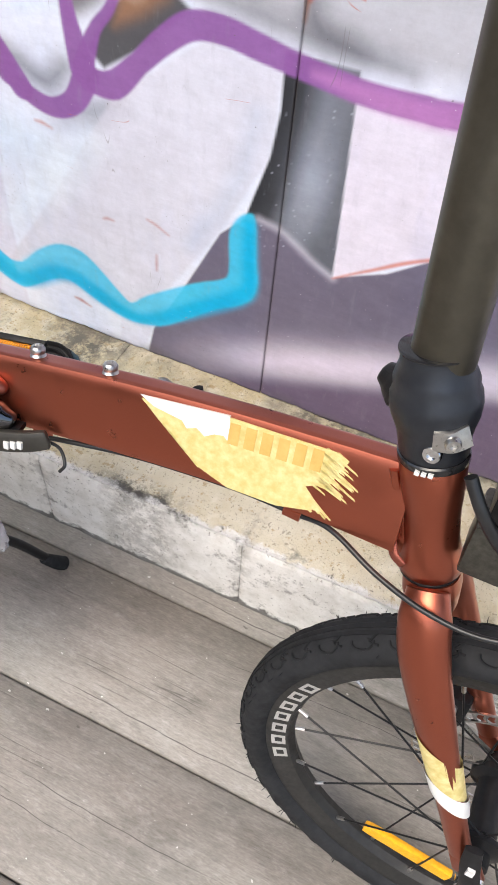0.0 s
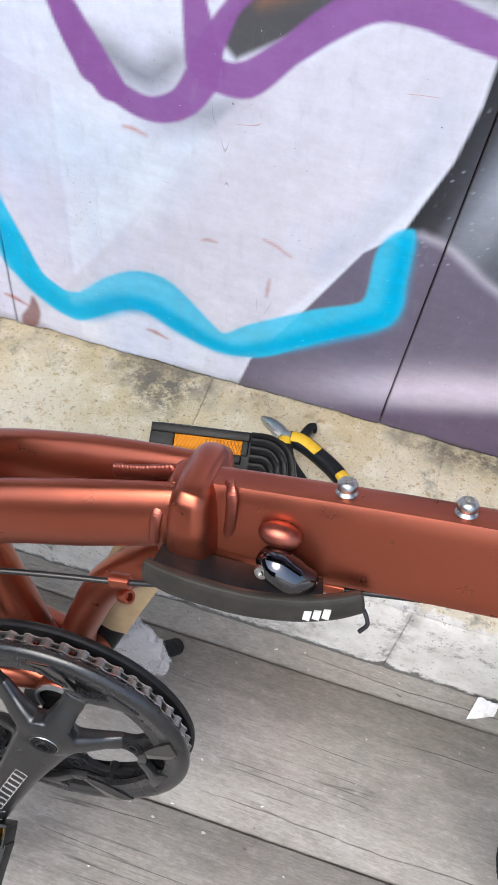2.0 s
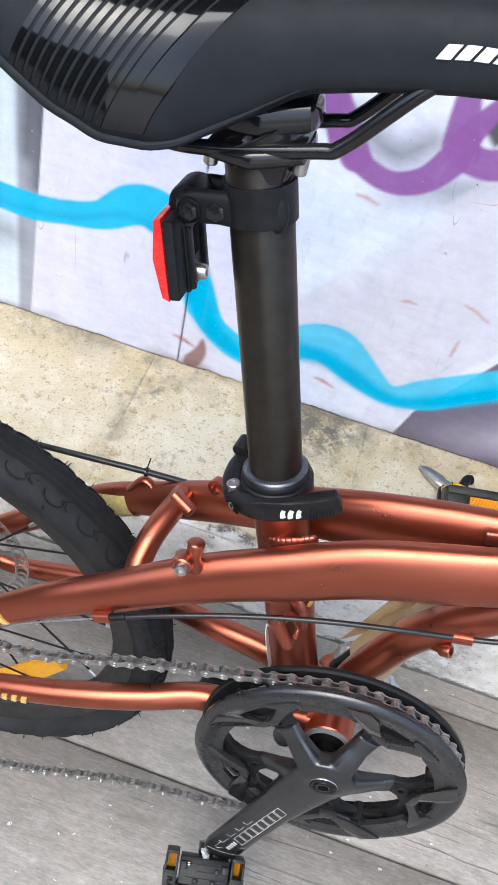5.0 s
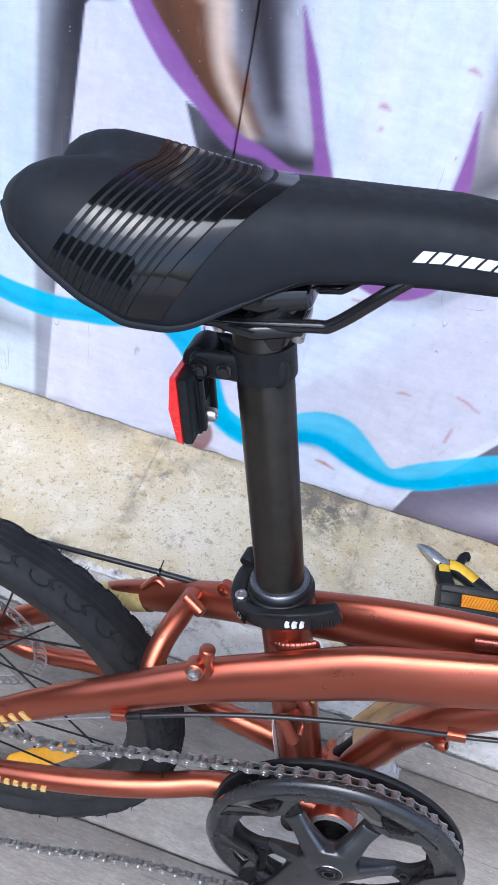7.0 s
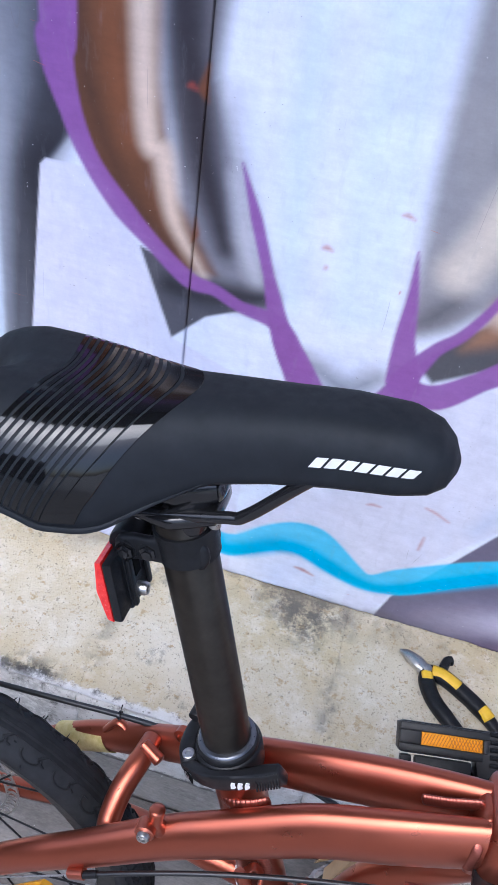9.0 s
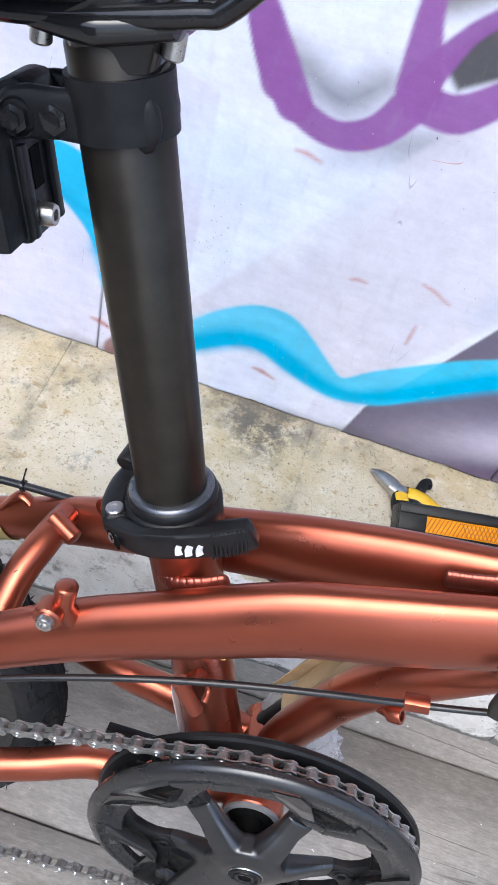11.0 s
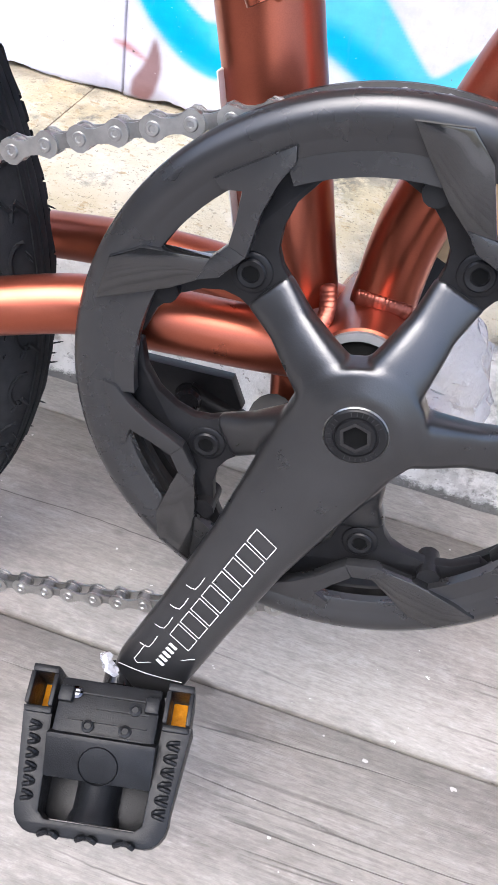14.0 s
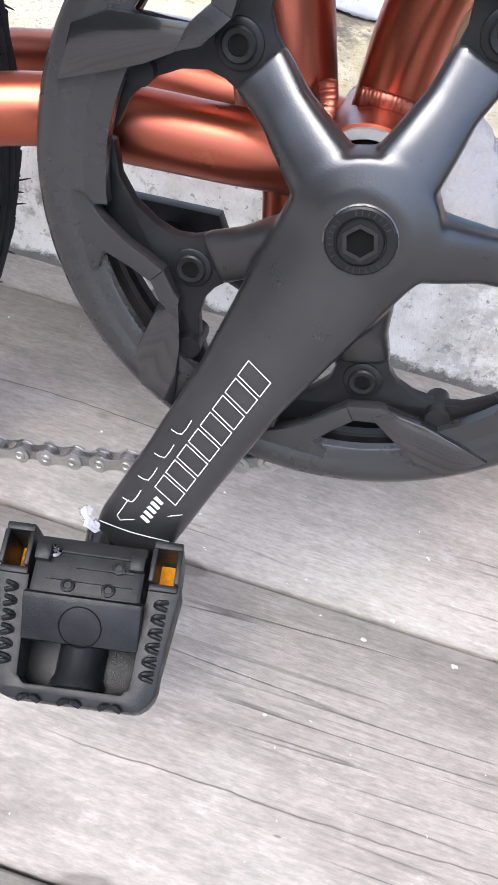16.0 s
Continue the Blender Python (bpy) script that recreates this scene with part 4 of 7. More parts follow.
lime.prism(on_face([(0.2577, 0.5838), (0.2846, 0.5663), (0.3091, 0.5477), (0.3328, 0.5405), (0.3700, 0.5420), (0.3930, 0.5485), (0.3990, 0.5535), (0.3860, 0.5655), (0.3920, 0.5690), (0.4000, 0.5690), (0.4042, 0.5830), (0.4090, 0.5950), (0.4016, 0.5985), (0.3249, 0.5945), (0.28, 0.5850)]), FACE - 0.0004, FACE + 0.003)
for i in range(22):
    s = i / 21
    x0, z0 = 0.388 + 0.016 * random.random(), 0.5965 - 0.026 * s
    ln = random.uniform(0.006, 0.017)
    lime.prism(on_face([(x0 - 0.010, z0 + 0.0010), (x0 - 0.008, z0 + 0.0026), (x0 + ln, z0 - ln * 0.62 + 0.0009), (x0 + ln + 0.001, z0 - ln * 0.66)]), FACE - 0.0005, FACE + 0.003)
for i in range(15):
    x0, z0 = 0.368 + 0.0018 * i, 0.5600 - 0.0002 * i
    ln = random.uniform(0.010, 0.018)
    lime.prism(on_face([(x0, z0), (x0 + 0.0012, z0 + 0.0007), (x0 + ln, z0 - ln * 0.66 + 0.0004), (x0 + ln - 0.0008, z0 - ln * 0.66)]), FACE - 0.0005, FACE + 0.003)
for i in range(8):
    x0, z0 = 0.258 + 0.0050 * i, 0.5832 - 0.0036 * i
    lime.prism(on_face([(x0, z0 + 0.001), (x0 + 0.001, z0 + 0.0016), (x0 + 0.016, z0 - 0.0105), (x0 + 0.0152, z0 - 0.0108)]), FACE - 0.0005, FACE + 0.003)
part("decal", lime, LIME, tube, "yellow-green dry-brush print")["kind"] = "stuff"
letters = Geo()
for i in range(6):
    x, z = 0.326 + 0.0118 * i, 0.5685 + 0.0012 * i
    letters.prism([(x, z), (x + 0.0078, z + 0.0008), (x + 0.0072, z + 0.0172), (x - 0.0006, z + 0.0164)], FACE - 0.0008, FACE + 0.003)
part("print", letters, GOLD, tube, "mustard block print")["kind"] = "stuff"
for x, z in ((0.1625, 0.5675), (0.2245, 0.5775)):
    b = Geo().lathe([(0.0056, -0.001), (0.0062, 0.0006), (0.0056, 0.0018), (0.0049, 0.0025), (0.0056, 0.0035), (0.0056, 0.0064), (0.0044, 0.0083), (0.0026, 0.0090), (0.0022, 0.0072), (0.0002, 0.0071)], (x, 0.0026, z), (-0.15, 0, 1), 22)
    part("dome_bolt", b, STEEL, tube, "polished dome-head bolt")

# head tube, stem base, stem post
HT = Vector((-0.24, 0, 0.97)).normalized()
head = cpart("head_tube", Geo().lathe([(0.0205, -0.042), (0.0220, -0.040), (0.0220, -0.034), (0.0208, -0.025), (0.0188, -0.012), (0.0186, 0.012), (0.0205, 0.034), (0.0212, 0.052), (0.0205, 0.054)], (0.469, 0, 0.5635), HT, 36), COPPER, bike)
cpart("gusset", Geo().sweep([(0.405, 0.0024, 0.5445), (0.435, 0.0024, 0.542), (0.462, 0.0016, 0.541)], (0.0105, 0.011, 0.014), (0.004, 0.007, 0.012), 20, 5), COPPER, head)
cpart("gusset", Geo().sweep([(0.437, 0.0024, 0.600), (0.4445, 0.0024, 0.580), (0.458, 0.0024, 0.548)], (0.0122, 0.0128, 0.013), (0.004, 0.0045, 0.006), 20, 4), COPPER, head)
weld([(0.450, -0.006, 0.545), (0.455, -0.010, 0.536), (0.462, -0.011, 0.531)], 0.0026, 9, head)
cpart("headset_ring", Geo().lathe([(0.0215, 0.0), (0.0222, 0.001), (0.0222, 0.005), (0.0212, 0.006)], Vector((0.469, 0, 0.5635)) + HT * 0.054, HT, 36), GLOSS, head, "gloss black headset ring")
cpart("lower_ring", Geo().lathe([(0.0198, 0), (0.0206, 0.0008), (0.0206, 0.0026), (0.0195, 0.0034)], Vector((0.469, 0, 0.5635)) - HT * 0.0455, HT, 36), BLACK, head)
base0 = Vector((0.469, 0, 0.5635)) + HT * 0.060
stem = cpart("stem_base", Geo().lathe([(0.0205, 0), (0.0215, 0.002), (0.0222, 0.014), (0.0235, 0.020), (0.0262, 0.029), (0.0272, 0.037), (0.0265, 0.044), (0.0245, 0.048), (0.0246, 0.053), (0.0232, 0.057), (0.0208, 0.063), (0.0203, 0.070), (0.0190, 0.0715)], base0, HT, 40), STEMGREY, bike, "satin black folding stem base")
cpart("latch_nose", Geo().sweep([base0 + HT * 0.034 + Vector((-0.018, 0, 0)), base0 + HT * 0.036 + Vector((-0.026, 0.004, 0.001)), base0 + HT * 0.037 + Vector((-0.033, 0.006, 0.002))], (0.013, 0.010, 0.0065), (0.013, 0.010, 0.0065), 14, 3, round_end=0.002), BLACK, stem)
cpart("clamp_plate", Geo().sweep([base0 + HT * 0.026 + Vector((0.005, -0.0245, 0)), base0 + HT * 0.028 + Vector((0.015, -0.0235, 0)), base0 + HT * 0.031 + Vector((0.0235, -0.016, 0.001))], 0.0022, 0.0075, 12, 6, side=(0, 1, 0)), STEEL, stem, "brushed steel clamp plate")
cbolt("bolt", base0 + HT * 0.0285 + Vector((0.0165, -0.0255, 0.0)), (0.4, -1, 0), 0.0048, 0.003, STEEL, stem, "steel socket bolt")
cbolt("bolt", base0 + HT * 0.013 + Vector((0.004, -0.0215, 0)), (-0.1, -1, 0), 0.006, 0.0025, CHROME, stem, "chrome bolt")
cpart("hinge_seam", Geo().lathe([(0.0205, 0), (0.0216, 0.0007), (0.0216, 0.0015), (0.0205, 0.0022)], base0 + HT * 0.0705, HT, 36), GLOSS, stem)
logo = Geo()
for k in range(3):
    logo.box((0.4495 + 0.004 * k, -0.0236, 0.6155 + 0.0008 * k), (0.4525 + 0.004 * k, -0.0205, 0.6185 + 0.0008 * k))
cpart("print", logo, WHITE, stem, "white printed mark")["kind"] = "stuff"
cpart("stem_post", Geo().sweep([(0.4425, 0, 0.680), (0.4385, 0, 0.74), (0.4332, 0, 0.82), (0.4285, 0, 0.90), (0.4225, 0, 1.0)], 0.0187, None, 36), STEMPOST, bike, "tall round matt black stem post")
carrier = cpart("carrier_block", Geo().box((0.494, -0.022, 0.549), (0.562, 0.022, 0.592), 0.003), worn("speckled_grey_alloy", (0.06, 0.058, 0.048), (0.10, 0.095, 0.08), 250, (0.35, 0.5), 0.7, 0.2), bike, "speckled dark grey metal luggage block")
cpart("plate", Geo().box((0.486, -0.030, 0.595), (0.57, 0.030, 0.660), 0.004, Matrix.Translation((0.012, 0.012, 0.0))), BLACK, carrier)
cpart("hose", Geo().sweep([(0.480, -0.026, 0.632), (0.494, -0.030, 0.612), (0.512, -0.028, 0.590), (0.54, -0.03, 0.575)], 0.0042, None, 10), CABLE, carrier)

# fork
fork = cpart("fork", Geo().sweep([(0.4815, 0, 0.520), (0.485, 0, 0.508), (0.489, 0, 0.494)], (0.0195, 0.024, 0.026), (0.0195, 0.020, 0.018), 28, 2.4), COPPER, bike)
for s in (-1, 1):
    leg = cpart("fork_leg", Geo().sweep([(0.484, s * 0.018, 0.518), (0.489, s * 0.030, 0.502), (0.4985, s * 0.038, 0.472), (0.517, s * 0.045, 0.430), (0.5365, s * 0.050, 0.388), (0.5565, s * 0.055, 0.345), (0.588, s * 0.060, 0.276)], (0.012, 0.0135, 0.0125, 0.011, 0.010, 0.009, 0.008), (0.0145, 0.0185, 0.0190, 0.0170, 0.0142, 0.0115, 0.010), 24), COPPER, fork)
    cpart("dropout", Geo().prism([(0.580, 0.270), (0.592, 0.276), (0.610, 0.262), (0.617, 0.248), (0.606, 0.236), (0.590, 0.246)], s * 0.058, s * 0.063, 0.001), COPPER, leg)
    if s < 0:
        for mat, u0, u1 in ((LIME, 0.392, 0.356), (WHITE, 0.357, 0.338)):
            band = Geo().sweep([(0.5347 + (0.392 - u) * 0.465, -0.0496 - (0.392 - u) * 0.115, u) for u in np.linspace(u0, u1, 5)], (0.0105, 0.0100), (0.0149, 0.0133), 24, caps=False)
            band.v = [tuple(Vector(p) + Vector((0.42, 0, -0.90)) * 1.1 * (p[0] - float(np.interp(p[2], (0.276, 0.345, 0.388, 0.430), (0.588, 0.5565, 0.5365, 0.517))))) for p in band.v]
            cpart("decal", band, mat, leg, "pale brush-stroke print")

# wheels
def wheel(cx, parent, hub_r, name):
    """A spoked wheel standing in the bicycle's plane, centred on x = cx."""
    c = (cx, WHEEL_U)
    w = part(name, Geo().lathe([(hub_r * 0.55, -0.052), (hub_r * 0.6, -0.040), (hub_r, -0.036), (hub_r, -0.031), (hub_r * 0.66, -0.026), (hub_r * 0.6, 0.026), (hub_r, 0.030), (hub_r, 0.036), (hub_r * 0.5, 0.040), (hub_r * 0.4, 0.055)], (cx, 0, WHEEL_U), (0, 1, 0), 32), BLACK, parent, "black hub with spokes and knobbly tyre")
    prof = []
    for i in range(22):
        a = -math.pi * 0.93 + 2 * math.pi * 0.93 * i / 21
        prof.append((0.2212 + 0.0168 * math.cos(a), 0.0220 * math.sin(a)))
    tyre = part("tyre", Geo().lathe(prof, (cx, 0, WHEEL_U), (0, 1, 0), 110, True), RUBBER, w, "black rubber tyre with curved tread marks")
    tread, hairs = Geo(), Geo()

    def on_tyre(ang, a, lift=0.0):
        r = 0.2212 + (0.0167 + lift) * math.cos(a)
        return (c[0] + r * math.cos(ang), (0.0221 + lift) * math.sin(a), c[1] + r * math.sin(ang))

    count = 44
    for k in range(count):
        t0 = 2 * math.pi * k / count
        for s in (-1, 1):
            arch = [on_tyre(t0 + s * 0.012 + 0.042 * math.cos(q), s * (0.62 + 0.34 * math.sin(q)), 0.0002) for q in np.linspace(-0.1, math.pi + 0.1, 9)]
            tread.sweep(arch, 0.0012, 0.0010, 5, per=2, side=(0.3, 1, 0.2))
            wave = [on_tyre(t0 + 0.075 + 0.03 * q, s * (0.30 + 0.32 * q), 0.0002) for q in np.linspace(0, 1, 5)]
            tread.sweep(wave, 0.0013, 0.0010, 5, per=2, side=(0.3, 1, 0.2))
            side = [on_tyre(t0 + 0.07 + 0.03 * q, s * (0.78 - 0.1 * q), 0.0002) for q in np.linspace(0, 1, 4)]
            tread.sweep(side, 0.0012, 0.0010, 5, per=2, side=(0.3, 1, 0.2))
    for s in (-0.28, 0.0, 0.28):
        ring = [on_tyre(2 * math.pi * q / 60, s, 0.0004) for q in range(61)]
        tread.sweep(ring, 0.0024, 0.0007, 6, per=1, side=(0, 1, 0), caps=False)
    for k in range(150):
        ang, a = random.uniform(0, 2 * math.pi), random.choice((-1, 1)) * random.choice((0.55, 0.95, 1.2))
        p0, p1 = Vector(on_tyre(ang, a)), Vector(on_tyre(ang + random.uniform(-0.01, 0.01), a, random.uniform(0.003, 0.006)))
        hairs.sweep([p0, p0.lerp(p1, 0.6), p1], (0.0005, 0.0004, 0.0001), None, 4, per=2)
    part("tread", tread, TREAD, tyre, "raised curved tread ribs")["kind"] = "stuff"
    part("moulding_hairs", hairs, RUBBER, tyre, "fine rubber moulding hairs")["kind"] = "stuff"
    rim = part("rim", Geo().lathe([(0.2085, -0.0135), (0.2105, -0.0125), (0.2085, -0.0105), (0.202, -0.0102), (0.189, -0.004), (0.188, 0), (0.189, 0.004), (0.202, 0.0102), (0.2085, 0.0105), (0.2105, 0.0125), (0.2085, 0.0135), (0.2045, 0.0136), (0.187, 0.0085), (0.1835, 0), (0.187, -0.0085), (0.2045, -0.0136)], (cx, 0, WHEEL_U), (0, 1, 0), 96, True), RIM, w, "black alloy rim with grey printed letters")
    marks = Geo()
    for base_ang in ((154, 334) if cx > 0 else ()):
        for i in range(7):
            a0 = base_ang + (i * 6.6)
            for q0, q1, r0, r1 in ((0, 1.1, 0.1895, 0.2025), (1.1, 4.1, 0.1995, 0.2025), (1.1, 4.1, 0.1895, 0.1925), (3.4, 4.5, 0.1895, 0.2025)):
                if r1 - r0 < 0.001:
                    continue
                ring = []
                for a in (a0 + q0, a0 + q1):
                    ca, sa = math.cos(radians(a)), math.sin(radians(a))
                    ring.append([(c[0] + r * ca, -0.0085 - (r - 0.187) * 0.2914 - 0.0003, c[1] + r * sa) for r in (r0, r1)])
                o = [ring[0][0], ring[0][1], ring[1][1], ring[1][0]]
                marks.add(o + [(p[0], p[1] + 0.0012, p[2]) for p in o], [(0, 1, 2, 3), (7, 6, 5, 4), (0, 4, 5, 1), (1, 5, 6, 2), (2, 6, 7, 3), (3, 7, 4, 0)])
    if marks.v:
        part("print", marks, worn("grey_print", (0.42, 0.41, 0.39), (0.52, 0.51, 0.49), 90, (0.4, 0.5), 0.3), rim, "grey letter-like print blocks")["kind"] = "stuff"
    for k in range(24):
        s = -1 if k % 2 else 1
        a = 2 * math.pi * (k + 0.5) / 24
        lead = (1 if (k // 2) % 2 else -1) * 0.75
        p0 = Vector((c[0] + hub_r * 0.92 * math.cos(a + lead), s * 0.033, c[1] + hub_r * 0.92 * math.sin(a + lead)))
        p1 = Vector((c[0] + 0.187 * math.cos(a), s * 0.003, c[1] + 0.187 * math.sin(a)))
        n = (p1 - p0).normalized()
        sp = part("spoke", Geo().sweep([p0, p0.lerp(p1, 0.5), p1], 0.0010, None, 6, per=2), BLACK, w)
        part("nipple", Geo().sweep([p1 - n * 0.012, p1 + n * 0.004], 0.0019, None, 8, per=2), STEEL, sp)
    disc = Geo()
    for r0, r1 in ((0.0665, 0.0685), (0.0785, 0.0805)):
        disc.lathe([(r0, 0.0425), (r1, 0.0425), (r1, 0.0443), (r0, 0.0443)], (cx, 0, WHEEL_U), (0, 1, 0), 72, True)
    for k in range(48):
        a = 2 * math.pi * k / 48
        b = a + 0.05
        disc.sweep([(c[0] + 0.068 * math.cos(a), 0.0434, c[1] + 0.068 * math.sin(a)), (c[0] + 0.073 * math.cos(b), 0.0434, c[1] + 0.073 * math.sin(b)), (c[0] + 0.0795 * math.cos(a + 0.01), 0.0434, c[1] + 0.0795 * math.sin(a + 0.01))], 0.0009, 0.0021, 6, per=2)
    for k in range(6):
        a = 2 * math.pi * k / 6
        disc.sweep([(c[0] + 0.022 * math.cos(a), 0.0434, c[1] + 0.022 * math.sin(a)), (c[0] + 0.046 * math.cos(a + 0.25), 0.0434, c[1] + 0.046 * math.sin(a + 0.25)), (c[0] + 0.068 * math.cos(a + 0.3), 0.0434, c[1] + 0.068 * math.sin(a + 0.3))], 0.0009, 0.004, 6, per=4)
    part("brake_disc", disc, STEEL, w, "perforated steel brake disc")
    w.matrix_local = Matrix.Translation((cx, mid(WHEEL_U), WHEEL_U)) @ pose(0, 0, 0, 4.29) @ Matrix.Translation((-cx, 0, -WHEEL_U))
    return w


front_wheel = wheel(FRONT_X, bike, 0.021, "front_wheel")
rear_wheel = wheel(REAR_X, bike, 0.030, "rear_wheel")
refl = Geo().sweep([(0.5215, -0.006, 0.1185), (0.532, -0.006, 0.1175), (0.575, -0.005, 0.1075), (0.616, -0.004, 0.098)], 0.004, (0.006, 0.0085, 0.0088, 0.0085), 12, 5)
part("spoke_reflector", refl, SPOKE_AMBER, front_wheel, "long amber spoke reflector")
refl = Geo().sweep([(-0.320, -0.006, 0.112), (-0.312, -0.006, 0.122), (-0.28, -0.006, 0.160), (-0.252, -0.005, 0.194)], 0.004, (0.010, 0.013, 0.013, 0.010), 12, 4)
part("spoke_reflector", refl, SPOKE_AMBER, rear_wheel, "amber spoke reflector")
qr = part("quick_release", Geo().sweep([(0.607, -0.070, 0.2465), (0.604, -0.074, 0.262), (0.596, -0.072, 0.290), (0.592, -0.069, 0.312)], (0.004, 0.0045, 0.004, 0.003), (0.010, 0.0085, 0.0085, 0.007), 14, 3), BLACK, front_wheel, "black quick-release lever")
part("nut", Geo().lathe([(0.012, 0), (0.0125, 0.002), (0.0115, 0.010), (0.006, 0.012)], (0.607, -0.062, 0.2465), (0, -1, 0), 20), CHROME, qr)
part("print", Geo().box((0.594, -0.0785, 0.286), (0.600, -0.0755, 0.295), 0, pose(0, 0, 0)), WHITE, qr, "white printed mark")["kind"] = "stuff"
caliper = cpart("brake_caliper", Geo().box((0.530, 0.036, 0.292), (0.560, 0.062, 0.335), 0.006), BLACK, bike, "black disc brake caliper")
cbolt("bolt", (0.545, 0.034, 0.322), (0, -1, 0), 0.005, 0.003, STEEL, caliper)

# cassette and rear mechanism
cas = part("cassette", Geo().lathe([(0.02, -0.028), (0.03, -0.028), (0.03, -0.05), (0.016, -0.052)], (REAR_X, 0, WHEEL_U), (0, 1, 0), 32), BLACK, rear_wheel)
for k in range(6):
    n = 24 - 2 * k
    r = 0.0127 * n / (2 * math.pi)
    cog = Geo().prism([(REAR_X + (r + (0.0028 if i % 2 else -0.001)) * math.cos(math.pi * i / n), WHEEL_U + (r + (0.0028 if i % 2 else -0.001)) * math.sin(math.pi * i / n)) for i in range(2 * n)], -0.030 - 0.004 * k, -0.0285 - 0.004 * k)
    part("sprocket", cog, CHAIN, cas)

# hinge
hinge = part("hinge", Geo().sweep([(0.0865, 0.007, 0.497), (0.0855, 0.007, 0.512), (0.084, 0.008, 0.530), (0.0825, 0.010, 0.547), (0.0825, 0.011, 0.553)], (0.025, 0.0305, 0.034, 0.032, 0.026), (0.0165, 0.0165, 0.0150, 0.0125, 0.009), 40, 3.4, round_end=0.004), COPPER, bike)
part("hinge_flange", Geo().sweep([(0.070, 0.004, 0.499), (0.069, 0.004, 0.518), (0.069, 0.005, 0.535), (0.071, 0.006, 0.547)], (0.018, 0.022, 0.021, 0.012), (0.006, 0.007, 0.007, 0.005), 28, 3, round_end=0.003), COPPER, hinge)
part("hinge_foot", Geo().sweep([(0.086, -0.020, 0.494), (0.100, -0.018, 0.492), (0.114, -0.014, 0.495)], 0.010, 0.009, 18, 2.6, round_end=0.005), COPPER, hinge)
weld([(0.100, -0.001, 0.5590), (0.104, -0.0080, 0.553), (0.1055, -0.0088, 0.532), (0.1035, -0.0085, 0.507)], 0.0026, 16, hinge)
weld([(0.066, 0.008, 0.5445), (0.046, 0.008, 0.536), (0.030, 0.009, 0.530)], 0.0042, 12, hinge)
weld([(0.066, -0.012, 0.541), (0.0655, -0.0195, 0.532), (0.0655, -0.0195, 0.513)], 0.0026, 12, hinge)
lever = part("hinge_lever", Geo().sweep([(0.066, -0.0315, 0.502), (0.085, -0.035, 0.503), (0.12, -0.0355, 0.5045), (0.150, -0.0315, 0.5075), (0.172, -0.0255, 0.5115), (0.187, -0.0195, 0.516)], (0.0035, 0.004, 0.004, 0.004, 0.0038, 0.003), (0.0085, 0.0095, 0.0095, 0.0095, 0.009, 0.008), 24, 4, round_end=0.002), worn("lever_grey", (0.045, 0.042, 0.036), (0.065, 0.06, 0.052), 60, (0.4, 0.55), 0.6, 0.1), bike, "dark grey curved locking lever")
part("lever_web", Geo().sweep([(0.070, -0.024, 0.509), (0.10, -0.026, 0.5105), (0.14, -0.024, 0.5135), (0.165, -0.019, 0.517)], (0.0095, 0.011, 0.010, 0.006), 0.0022, 16, 5), BLACK, lever)
knob = Geo().sweep([(0.130, -0.021, 0.531), (0.137, -0.024, 0.530), (0.147, -0.024, 0.525), (0.156, -0.021, 0.521)], (0.007, 0.0105, 0.0105, 0.007), (0.007, 0.0105, 0.0105, 0.008), 22, round_end=0.004)
part("lock_knob", knob, DARKCHROME, lever, "polished dark chrome locking knob")
bolt("bolt", (0.1305, -0.0305, 0.529), (-0.25, -1, 0.2), 0.0042, 0.002, STEEL, lever, "steel bolt")
boss = blob(Geo(), (0.1345, -0.0115, 0.5405), 0.0105, (1.2, 0.75, 0.75), 18, 10)
part("lock_boss", boss, WELD, hinge, "rounded copper lock boss")
marks = Geo()
for k in range(3):
    x, y, z = 0.1585 + 0.0050 * k, -0.0345 + 0.0014 * k, 0.5048 + 0.0012 * k
    marks.box((x, y, z), (x + 0.0040, y + 0.003, z + 0.0066))
part("print", marks, WHITE, lever, "white printed mark")["kind"] = "stuff"

